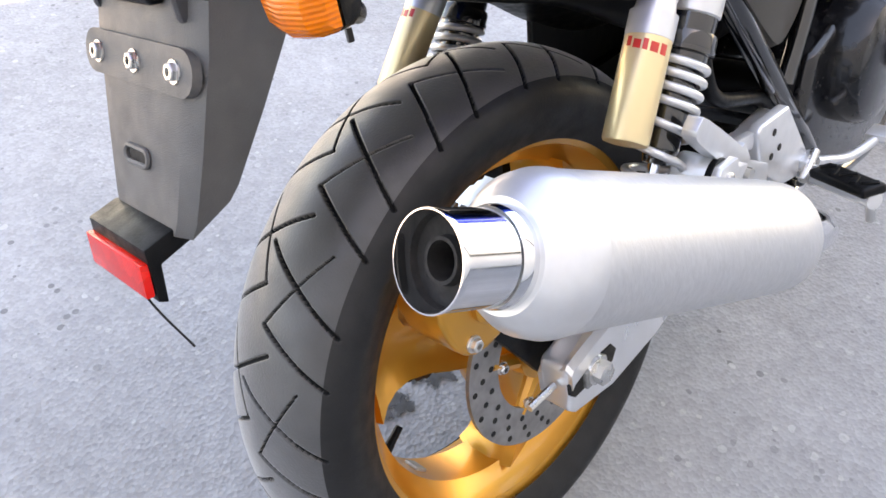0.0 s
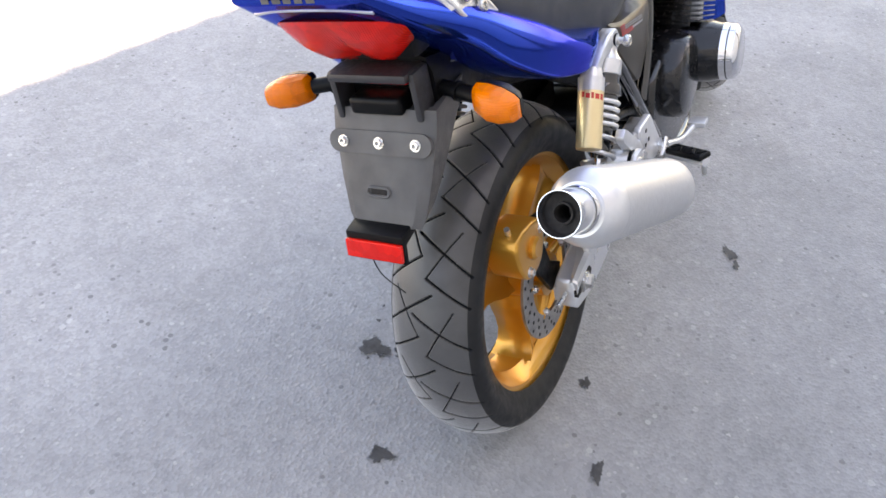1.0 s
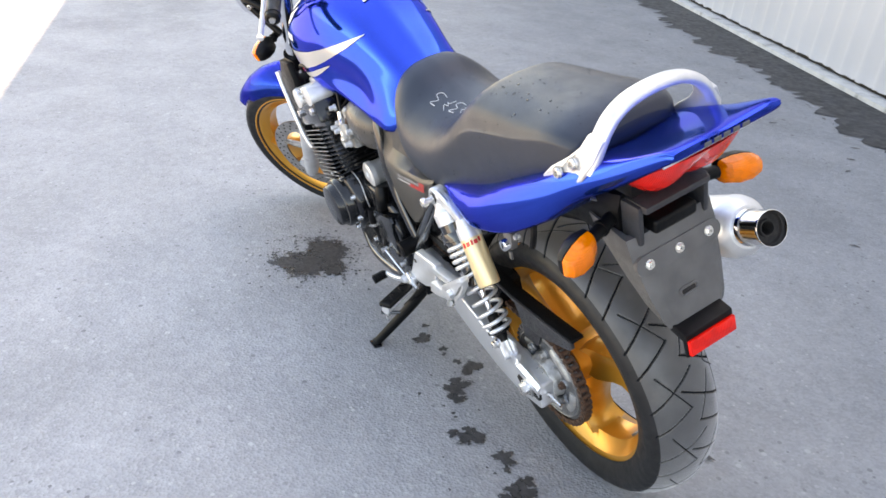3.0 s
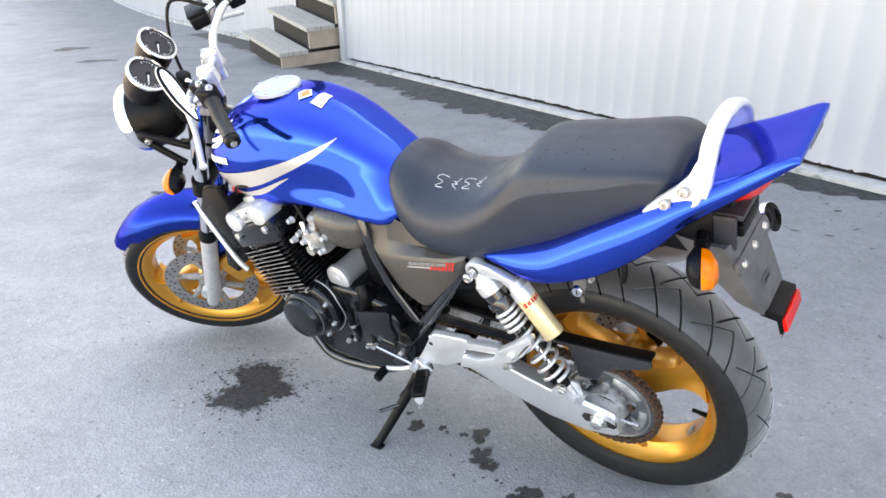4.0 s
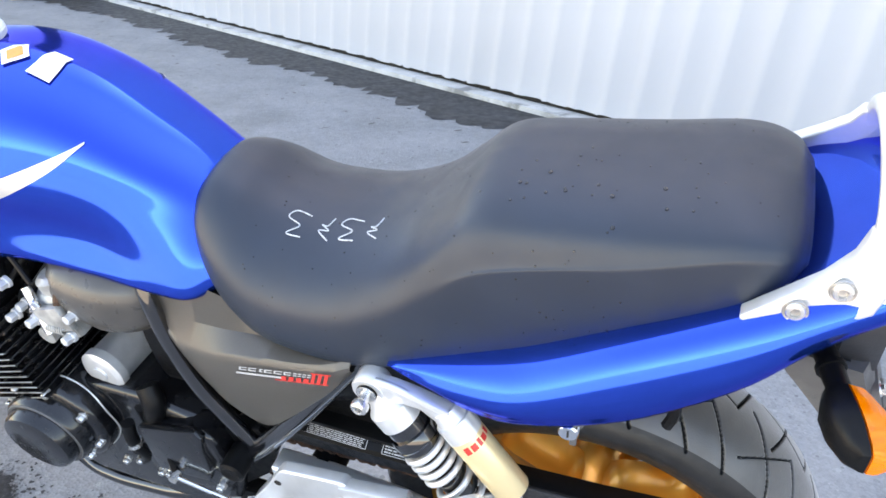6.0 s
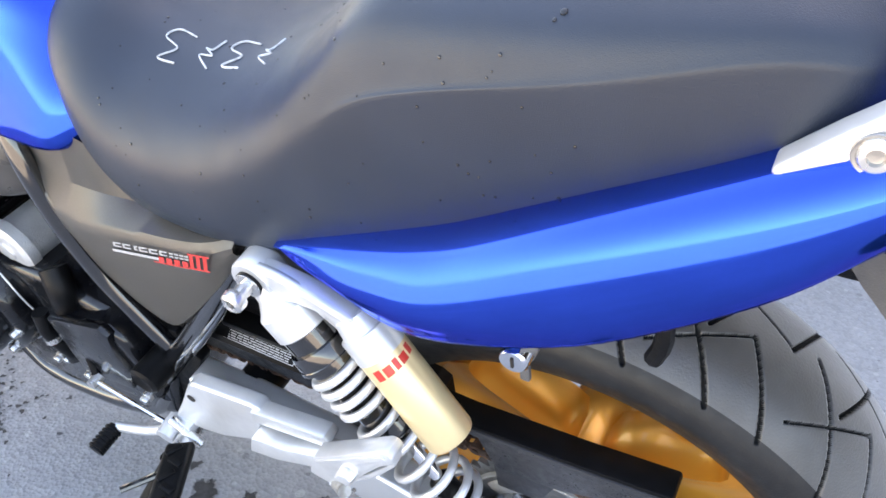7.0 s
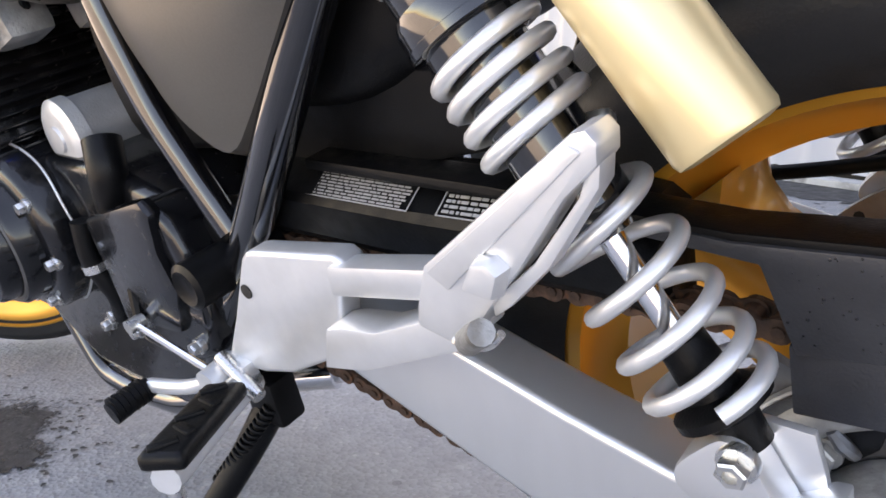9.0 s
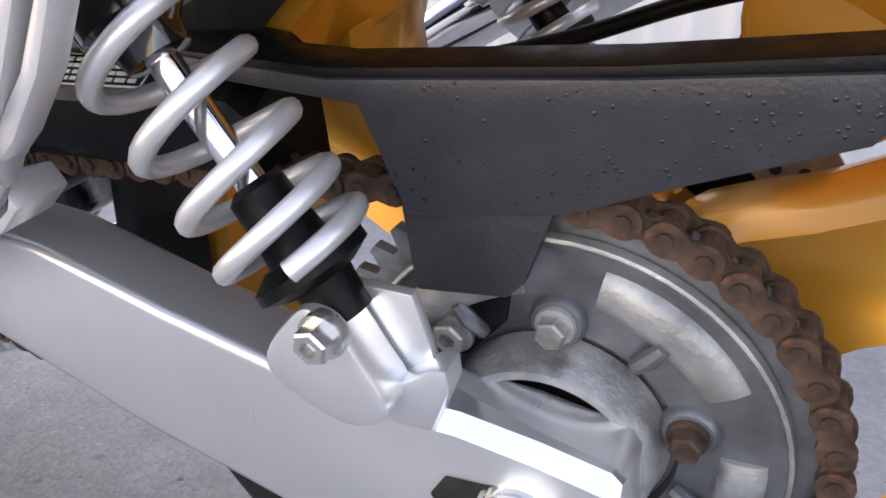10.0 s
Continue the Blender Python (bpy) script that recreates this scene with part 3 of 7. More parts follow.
def tyre(cx, cz, r_out, half, r_rim, nu, nv, pitches):
    """A tyre with its tread cut in: long slanting grooves, thin ones across."""
    prof = smooth_line([(-half * 0.80, 0, r_rim - 0.004), (-half * 0.93, 0, r_rim + 0.016), (-half, 0, r_out - half * 0.60), (-half * 0.90, 0, r_out - half * 0.36), (-half * 0.55, 0, r_out - half * 0.115), (0, 0, r_out),
                        (half * 0.55, 0, r_out - half * 0.115), (half * 0.90, 0, r_out - half * 0.36), (half, 0, r_out - half * 0.60), (half * 0.93, 0, r_rim + 0.016), (half * 0.80, 0, r_rim - 0.004)], 40)
    pts = np.array([(p.x, p.z) for p in prof])
    arc = np.r_[0, np.cumsum(np.hypot(*np.diff(pts, axis=0).T))]
    want = np.linspace(0, arc[-1], nv)
    yy, rr = np.interp(want, arc, pts[:, 0]), np.interp(want, arc, pts[:, 1])
    w = want - arc[-1] / 2
    nrm = np.stack([np.gradient(rr, want), -np.gradient(yy, want)], 1)
    circ = 2 * math.pi * r_out
    u = np.arange(nu) / nu * circ
    U, Wd = np.meshgrid(u, w, indexing="ij")
    p = circ / pitches
    deg = p / 24.0
    depth = np.zeros_like(U)
    for sgn, shift in ((1, 12.9), (-1, 19.1)):
        uu = (U - shift * deg) % p
        ww = sgn * Wd / half * 0.080
        for k in (-1, 0, 1):
            o = k * p
            # a long groove over the crown, a shorter one, and a thin one slanting back from it
            for a, b, wd in (((o, -0.016), (o + 11 * deg, 0.078), 0.0021), ((o + 13 * deg, 0.006), (o + 21 * deg, 0.078), 0.0021), ((o + 13 * deg, 0.006), (o - 1.5 * deg, 0.052), 0.0011)):
                d = seg_dist(uu, ww, a, b)
                depth = np.maximum(depth, np.clip((wd - d) / 0.0010 + 0.3, 0, 1))
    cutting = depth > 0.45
    depth *= 0.006
    ang = np.arange(nu) / nu * 2 * math.pi
    R = rr[None] + nrm[:, 1][None] * 0 - depth * np.clip(np.abs(nrm[:, 1]), 0.3, 1)[None]
    Y = yy[None] - np.sign(yy)[None] * depth * 0.5 * (np.abs(yy) > half * 0.6)[None]
    verts = np.stack([cx - R * np.sin(ang)[:, None], Y, cz + R * np.cos(ang)[:, None]], -1).reshape(-1, 3)
    i = np.arange(nu)[:, None] * nv + np.arange(nv - 1)[None]
    j = (np.arange(nu)[:, None] + 1) % nu * nv + np.arange(nv - 1)[None]
    faces = np.stack([i, i + 1, j + 1, j], -1).reshape(-1, 4)
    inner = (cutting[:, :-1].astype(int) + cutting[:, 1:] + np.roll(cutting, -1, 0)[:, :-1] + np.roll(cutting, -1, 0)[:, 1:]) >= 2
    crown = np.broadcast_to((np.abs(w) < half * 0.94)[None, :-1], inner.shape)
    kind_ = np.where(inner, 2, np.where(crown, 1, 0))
    return verts, faces, kind_.reshape(-1)


def tyre_part(name, data, m, parent, label):
    verts, faces, kinds = data
    me = bpy.data.meshes.new(name)
    v = np.c_[verts, np.ones(len(verts))] @ np.array(m).T if m else verts
    me.from_pydata(v[:, :3].tolist(), [], faces.tolist())
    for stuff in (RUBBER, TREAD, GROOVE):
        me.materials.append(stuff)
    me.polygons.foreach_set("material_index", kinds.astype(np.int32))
    me.shade_smooth()
    ob = new(name, me)
    ob.parent = parent
    ob["label"] = label
    return ob


def around(cx, cz, y, r, phi):
    """A place on a wheel, phi degrees from its top to the rear."""
    return Vector((cx - r * math.sin(radians(phi)), y, cz + r * math.cos(radians(phi))))


def rim_bm(cx, cz, half, hub, phis, r_o=0.2330):
    """A cast rim: channel with flanges, hub and three broad hollow-faced spokes."""
    prof = [(-half, r_o), (-half, r_o - 0.004), (-half + 0.006, r_o - 0.006), (-half + 0.010, r_o - 0.018), (-half * 0.62, r_o - 0.026), (-half * 0.42, r_o - 0.040), (half * 0.42, r_o - 0.040), (half * 0.62, r_o - 0.026),
            (half - 0.010, r_o - 0.018), (half - 0.006, r_o - 0.006), (half, r_o - 0.004), (half, r_o), (half - 0.012, r_o - 0.001), (half * 0.5, r_o - 0.012), (-half * 0.5, r_o - 0.012), (-half + 0.012, r_o - 0.001)]
    bm = bmesh.new()
    n = 96
    rings = [[bm.verts.new(around(cx, cz, y, r, 360 * k / n)) for y, r in prof] for k in range(n)]
    ring_faces(bm, rings, True)
    return bm


def spoke_bm(cx, cz, phi, w):
    bm = bmesh.new()
    rings = []
    for r, half_a, y in ((0.040, 0.034, 0.040), (0.072, 0.046, 0.036), (0.095, 0.043, 0.034), (0.120, 0.037, 0.033), (0.150, 0.036, 0.034), (0.172, 0.044, 0.037), (0.186, 0.058, 0.040), (0.197, 0.078, 0.044)):
        ring = []
        for a, yy in ((-1, -0.35), (-0.82, -1), (-0.25, -0.72), (0.25, -0.72), (0.82, -1), (1, -0.35), (1, 0.35), (0.82, 1), (0.25, 0.72), (-0.25, 0.72), (-0.82, 1), (-1, 0.35)):
            d = math.degrees(a * half_a / r)
            ring.append(bm.verts.new(around(cx, cz, yy * y * w, r, phi + d)))
        rings.append(ring)
    ring_faces(bm, rings)
    bmesh.ops.subdivide_edges(bm, edges=bm.edges[:], cuts=1, use_grid_fill=True, smooth=0.6)
    return bm


def disc_bm(cx, cz, y, r0, r1, n=120):
    """A brake disc with drilled rows, as a thick ring."""
    bm = bmesh.new()
    lathe([(-0.0025, r0), (-0.0025, r1), (0.0025, r1), (0.0025, r0), (-0.0025, r0)], (cx, y, cz), (0, 1, 0), n, bm, False)
    return bm


def disc_holes(cx, cz, y, r0, r1, count, parent, turn):
    """The drilled holes of a disc, each a dark shallow well on both faces."""
    for k in range(count):
        for j in range(3):
            phi = 360 * (k + j * 0.33) / count
            p = around(cx, cz, y, r0 + (r1 - r0) * (0.2 + 0.3 * j), phi)
            part("drilled_hole", turn(lathe([(-0.0029, 0.0036), (0.0029, 0.0036)], p, (0, 1, 0), 8)), BARE, parent)


def wheel(name, cx, cz, half_rim, half_tyre, r_out, m, label, phis, nu, nv, pitches):
    root = holder(name, label)
    tyre_part("tyre", tyre(cx, cz, r_out, half_tyre, 0.226, nu, nv, pitches), m, root, "black road tyre with slanting tread grooves")
    t = (lambda b: b) if m is None else steered
    part("rim", t(rim_bm(cx, cz, half_rim, 0.05, phis)), GOLD, root, "gold painted cast rim", 30)
    for phi in phis:
        part("spoke", t(spoke_bm(cx, cz, phi, 1.0)), GOLD, root, sharp=50)
    part("hub", t(lathe([(-0.055, 0.030), (-0.053, 0.046), (-0.03, 0.050), (0.03, 0.050), (0.053, 0.046), (0.055, 0.030)], (cx, 0, cz), (0, 1, 0), 40)), GOLD, root)
    p = around(cx, cz, 0, 0.194, 111)
    q = around(cx, cz, 0.006, 0.160, 111)
    part("valve", t(tube([p, p.lerp(q, 0.5), q], [0.0065, 0.005, 0.0045], 8)), BLACK, root, "black rubber valve stem")
    part("balance_weight", t(box(around(cx, cz, 0.004, 0.1915, 131), (0.018, 0.022, 0.005), 0.002, Matrix.Rotation(radians(-131), 3, "Y"))), OLDALU, root, "stick-on lead balance weight")
    return root


rear = wheel("rear_wheel", 0, AXLE_Z, 0.066, 0.080, 0.312, None, "gold rear wheel with a wide grooved tyre", (66, 186, 306), 2300, 270, 15)
front = wheel("front_wheel", FRONT_X, FRONT_Z, 0.050, 0.055, 0.288, STEER, "gold front wheel turned to the left", (20, 140, 260), 1000, 120, 15)

# rear brake disc on the right, with its carrier
part("brake_disc", disc_bm(0, AXLE_Z, -0.086, 0.076, 0.120), DISC, rear, "drilled steel brake disc")
disc_holes(0, AXLE_Z, -0.086, 0.080, 0.120, 20, rear, lambda b: b)
for k in range(5):
    part("carrier_arm", tube([around(0, AXLE_Z, -0.078, 0.036, 72 * k + 20), around(0, AXLE_Z, -0.083, 0.084, 72 * k)], [0.010, 0.007], 8), GOLD, rear)
part("disc_carrier", lathe([(-0.090, 0.022), (-0.088, 0.040), (-0.066, 0.042), (-0.05, 0.044)], (0, 0, AXLE_Z), (0, 1, 0), 32), GOLD, rear, "gold disc carrier")
for k in range(5):
    bolt(around(0, AXLE_Z, -0.088, 0.070, 72 * k + 4), (0, -1, 0), 0.006, 0.005, STEEL, rear)

# sprocket on the left
sp = holder("rear_sprocket", "dirty grey rear sprocket")
bm = bmesh.new()
N = 43
rings = []
for yy in (0.093, 0.099):
    ring = []
    for k in range(N * 4):
        r = 0.1095 + (0.0055 if k % 4 in (1, 2) else -0.0035)
        ring.append(bm.verts.new(around(0, AXLE_Z, yy, r, 360 * k / (N * 4))))
    rings.append(ring)
inner = [[bm.verts.new(around(0, AXLE_Z, yy, 0.090, 360 * k / (N * 4))) for k in range(N * 4)] for yy in (0.099, 0.093)]
ring_faces(bm, [rings[0], rings[1], inner[0], inner[1]], True)
part("toothed_ring", bm, SPROCKET, sp)
bm = lathe([(0.0, 0.052), (0.004, 0.054), (0.005, 0.093), (0.007, 0.0955), (0.003, 0.098), (-0.008, 0.098)], (0, 0.098, AXLE_Z), (0, 1, 0), 64)
part("damper_plate", bm, SPROCKET, sp, "grey aluminium sprocket carrier")
for k in range(5):
    phi = 72 * k + 39
    bm = bmesh.new()
    rings = []
    for a in np.linspace(-24, 24, 13):
        thin = 0.25 + 0.75 * (1 - (a / 24) ** 2)
        rings.append([bm.verts.new(around(0, AXLE_Z, yy, r, phi + float(a))) for r, yy in ((0.069, 0.100), (0.071, 0.103 + 0.004 * thin), (0.076, 0.104 + 0.005 * thin), (0.083, 0.104 + 0.005 * thin), (0.088, 0.103 + 0.003 * thin), (0.090, 0.100))])
    ring_faces(bm, rings)
    part("cast_web", bm, OLDALU, sp, sharp=60)
    part("web_rib", tube([around(0, AXLE_Z, 0.103, 0.056, phi), around(0, AXLE_Z, 0.1075, 0.066, phi), around(0, AXLE_Z, 0.108, 0.074, phi)], [0.004, 0.0045, 0.003], 8), SPROCKET, sp)
    part("nut_boss", lathe([(0.098, 0.0125), (0.105, 0.0120), (0.107, 0.0105)], around(0, AXLE_Z, 0, 0.0595, 72 * k + 3), (0, 1, 0), 20), SPROCKET, sp)
    part("nut", bolt_bm(around(0, AXLE_Z, 0.108, 0.0595, 72 * k + 3), (0, 1, 0), 0.0068, 0.008, False), RUST if k == 1 else OLDALU, sp)
part("rim_edge", lathe([(0.100, 0.0985), (0.1045, 0.0980), (0.1050, 0.0965), (0.1030, 0.0945)], (0, 0, AXLE_Z), (0, 1, 0), 64, cap=False), OLDALU, sp, "bright worn rim of the carrier")
part("hub_cap", lathe([(0.100, 0.0500), (0.108, 0.0475), (0.118, 0.0460), (0.1215, 0.0445), (0.1215, 0.0405), (0.118, 0.0395), (0.117, 0.0370), (0.108, 0.0345)], (0, 0, AXLE_Z), (0, 1, 0), 48, cap=False), OLDALU, sp)
part("axle_seal", lathe([(0.1075, 0.0350), (0.108, 0.0180), (0.118, 0.0160), (0.118, 0.0100)], (0, 0, AXLE_Z), (0, 1, 0), 32), BARE, sp)

# ---- chain: single links along the run
FSP = Vector((0.560, 0.096, 0.372))
chain = holder("drive_chain", "rusty brown drive chain")


def chain_run():
    """The chain's line: round the rear sprocket, forward above, round the small sprocket, back below."""
    r1, r2, c1, c2 = 0.1125, 0.042, Vector((0, AXLE_Z)), Vector((FSP.x, FSP.z))
    base = math.atan2(c2.y - c1.y, c2.x - c1.x)
    off = math.acos((r1 - r2) / (c2 - c1).length)
    pts = []
    a0, a1 = base + off, base + 2 * math.pi - off
    for k in range(60):
        a = a0 + (a1 - a0) * k / 59
        pts.append(c1 + r1 * Vector((math.cos(a), math.sin(a))))
    for k in range(24):
        a = base - off + 2 * off * k / 23
        pts.append(c2 + r2 * Vector((math.cos(a), math.sin(a))))
    return pts


run = [Vector((p.x, FSP.y, p.y)) for p in chain_run()]
run.append(run[0])
cum = [0]
for a, b in zip(run, run[1:]):
    cum.append(cum[-1] + (b - a).length)
count = 2 * round(cum[-1] / 0.0159 / 2)


def on_run(d):
    d %= cum[-1]
    for k in range(len(run) - 1):
        if cum[k + 1] >= d:
            return run[k].lerp(run[k + 1], (d - cum[k]) / max(cum[k + 1] - cum[k], 1e-9))


def link_mesh(half):
    """One link: two waisted side plates and the rollers' ends."""
    bm = bmesh.new()
    L = 0.0159
    for y in (-half, half):
        poly = [(L * 0.5 + 0.0072 * math.cos(a), 0.0074 * math.sin(a)) for a in np.linspace(-1.9, 1.9, 9)] + [(0, 0.0050)] + [(-L * 0.5 - 0.0072 * math.cos(a), 0.0074 * math.sin(a)) for a in np.linspace(1.9, -1.9, 9)] + [(0, -0.0050)]
        plate(poly, y - 0.0011, y + 0.0011, 0, bm=bm)
    for x in (-L * 0.5, L * 0.5):
        lathe([(-half - 0.0028, 0.0035), (half + 0.0028, 0.0035)], (x, 0, 0), (0, 1, 0), 8, bm)
        lathe([(-half + 0.001, 0.0058), (half - 0.001, 0.0058)], (x, 0, 0), (0, 1, 0), 10, bm)
    me = bpy.data.meshes.new("chain_link")
    bmesh.ops.recalc_face_normals(bm, faces=bm.faces)
    bm.to_mesh(me)
    bm.free()
    me.materials.append(RUST)
    return me


LINKS = (link_mesh(0.0062), link_mesh(0.0086))
for k in range(count):
    a, b = on_run(k * cum[-1] / count), on_run((k + 1) * cum[-1] / count)
    ob = new("chain_link", LINKS[k % 2])
    ob.parent = chain
    d = (b - a).normalized()
    ob.matrix_local = Matrix.Translation((a + b) / 2) @ Matrix(((d.x, 0, -d.z), (0, 1, 0), (d.z, 0, d.x))).to_4x4()

# ---- swing arm
arm = holder("swing_arm", "brushed aluminium swing arm")
SIDE = [(0.425, 0.416), (0.34, 0.414), (0.235, 0.400), (0.165, 0.376), (0.105, 0.359), (0.06, 0.351), (0.0, 0.346), (-0.038, 0.338), (-0.042, 0.330), (-0.042, 0.296), (-0.046, 0.284), (-0.036, 0.274), (0.03, 0.262), (0.118, 0.272), (0.20, 0.298), (0.35, 0.360), (0.425, 0.382)]
part("arm", plate(SIDE, 0.116, 0.154, 0.005, 3), ALU, arm, "brushed aluminium box-section arm")
part("arm", mirrored(plate(SIDE, 0.116, 0.154, 0.005, 3)), ALU, arm, "brushed aluminium box-section arm")
part("pivot_tube", tube([(0.475, -0.114, 0.415), (0.475, 0.114, 0.415)], 0.034, 24), BLACK, arm)
part("cross_tube", tube([(0.36, -0.12, 0.39), (0.36, 0.12, 0.39)], 0.026, 16), BLACK, arm)
for sgn in (1, -1):
    f = (lambda b: b) if sgn > 0 else mirrored
    # forged lug that carries the shock absorber's foot
    part("shock_lug", f(plate(round_poly([(0.091, 0.384), (0.0755, 0.403), (0.067, 0.4085), (0.058, 0.404), (0.048, 0.386), (0.040, 0.366), (0.060, 0.356), (0.088, 0.370)], 4), 0.152, 0.173, 0.003)), ALU, arm)
    part("end_plate", f(plate([(0.0452, 0.3690), (0.0279, 0.3805), (0.0209, 0.3815), (0.0206, 0.3720), (0.0300, 0.3500), (0.0590, 0.3500)], 0.146, 0.160, 0.002)), ALU, arm)
    # forged end: its upper face tips outwards and runs out in a wedge
    bm = bmesh.new()
    ring_faces(bm, [[bm.verts.new(v) for v in ((x, 0.112, zi - 0.03), (x, 0.112, zi - 0.003), (x, 0.118, zi), (x, 0.150, zo), (x, 0.1575, zo - 0.006), (x, 0.1575, zo - 0.024), (x, 0.152, zo - 0.030))] for x, zi, zo in ((0.062, 0.349, 0.3535), (0.044, 0.346, 0.3550), (0.022, 0.341, 0.3545), (-0.010, 0.332, 0.3485), (-0.037, 0.323, 0.3415), (-0.041, 0.318, 0.3370))])
    part("forged_end", f(bm), ALU, arm, sharp=25)
    part("axle_slot", f(plate([(0.030, 0.322), (-0.036, 0.325), (-0.042, 0.318), (-0.042, 0.304), (-0.036, 0.298), (0.030, 0.298), (0.038, 0.310)], 0.150, 0.1555, 0.001)), BARE, arm)
    part("adjuster", f(box((-0.004, 0.158, 0.311), (0.036, 0.006, 0.022), 0.002)), OLDALU, arm)
    part("axle_nut", f(bolt_bm((-0.002, 0.160, 0.312), (0, 1, 0), 0.013, 0.012, False)), STEEL, arm)
    part("adjuster_screw", f(tube([(-0.045, 0.136, 0.312), (-0.085, 0.136, 0.312)], 0.004, 8)), STEEL, arm)
    part("lower_bolt", f(bolt_bm((0.061, 0.1745, 0.399), (0, 1, 0), 0.0075, 0.008)), STEEL, arm, "zinc bolt")
# bent bracket and screws that hold the chain guard
part("guard_bracket", plate([(0.070, 0.408), (0.036, 0.406), (0.031, 0.384), (0.028, 0.360), (0.050, 0.356), (0.066, 0.385)], 0.146, 0.151, 0.001), ALU, arm)

# ---- chain guard and the box before it
guard = holder("chain_guard", "black plastic chain guard, speckled with drops")
part("guard_top", plate([(0.38, 0.492), (0.22, 0.486), (0.085, 0.476), (-0.03, 0.480), (-0.110, 0.486), (-0.112, 0.479), (-0.03, 0.472), (0.085, 0.468), (0.22, 0.478), (0.38, 0.484)], 0.082, 0.110, 0.002), BLACK, guard)
part("guard_side", plate([(0.18, 0.482), (0.085, 0.472), (-0.03, 0.476), (-0.111, 0.481), (-0.113, 0.468), (-0.104, 0.458), (-0.052, 0.440), (-0.010, 0.424), (0.056, 0.416), (0.072, 0.462), (0.18, 0.474)], 0.104, 0.112, 0.002), GUARD, guard)
part("guard_tab", plate([(0.060, 0.420), (-0.007, 0.428), (0.0085, 0.3904), (0.0162, 0.3823), (0.058, 0.3795)], 0.103, 0.110, 0.002), GUARD, guard)
part("guard_foot", plate([(0.058, 0.3815), (0.0162, 0.384), (0.0198, 0.366), (0.040, 0.344), (0.0544, 0.342)], 0.097, 0.104, 0.002), BLACK, guard)
bolt((0.0455, 0.1045, 0.356), (0, 1, 0), 0.008, 0.006, OLDALU, guard)


def drops(name, spots, parent, label):
    """Small flattened beads of rain, too fine to tell apart."""
    bm = bmesh.new()
    for c, n, r in spots:
        a = n.orthogonal().normalized()
        b = n.cross(a)
        rings = [[bm.verts.new(c + (a * math.cos(k * 1.0472) + b * math.sin(k * 1.0472)) * r * q + n * r * h) for k in range(6)] for q, h in ((1.0, -0.1), (0.85, 0.28), (0.4, 0.45))]
        ring_faces(bm, rings)
    ob = part(name, bm, WATER, parent, label)
    ob["kind"] = "stuff"
    return ob


rain = random.Random(17)
low_x, low_z = (-0.111, -0.104, -0.052, -0.010, 0.056, 0.066), (0.472, 0.463, 0.445, 0.429, 0.421, 0.450)
beads = []
for k in range(120):
    x = rain.uniform(-0.109, 0.060)
    z0 = float(np.interp(x, low_x, low_z))
    beads.append((Vector((x, 0.1118, z0 + (0.474 - z0) * rain.random() ** 1.3)), Vector((0, 1, 0)), rain.uniform(0.0005, 0.0011)))
drops("rain_spatter", beads, guard, "fine dark rain drops")
SETTLE[0] = True
box_ = holder("rear_mudguard", "black plastic inner mudguard with a warning label")
SETTLE[0] = False
bm = bmesh.new()
ring_faces(bm, [[bm.verts.new((x, y, z + dz)) for y, z in ((0.060, 0.425), (0.108, 0.425), (0.113, 0.432), (0.1165, 0.458), (0.1135, 0.4645), (0.0935, 0.4765), (0.086, 0.479), (0.060, 0.480))] for x, dz in ((0.455, 0.004), (0.44, 0.004), (0.28, 0.0), (0.16, 0.0), (0.135, -0.004), (0.125, -0.012))])
part("mudguard_side", bm, BLACK, box_, sharp=25)
SETTLE[0] = True
part("mudguard_inner", body([(0.42, [(0, 0.55), (0.10, 0.54), (0.11, 0.60), (0.10, 0.66), (0, 0.67)]), (0.30, [(0, 0.60), (0.10, 0.55), (0.115, 0.62), (0.11, 0.68), (0, 0.70)]), (0.20, [(0, 0.635), (0.09, 0.60), (0.105, 0.645), (0.10, 0.69), (0, 0.71)]), (0.10, [(0, 0.665), (0.070, 0.66), (0.080, 0.675), (0.078, 0.70), (0, 0.715)]), (-0.02, [(0, 0.700), (0.060, 0.700), (0.066, 0.708), (0.064, 0.725), (0, 0.735)]), (-0.16, [(0, 0.745), (0.060, 0.745), (0.066, 0.752), (0.064, 0.775), (0, 0.785)])], 5, 4), BLACK, box_)


# added black filler that closes the see-through gap behind the side cover
part("filler_panel", plate([(0.20, 0.52), (0.30, 0.50), (0.46, 0.49), (0.47, 0.67), (0.22, 0.68)], 0.086, 0.098, 0.004), BLACK, box_)


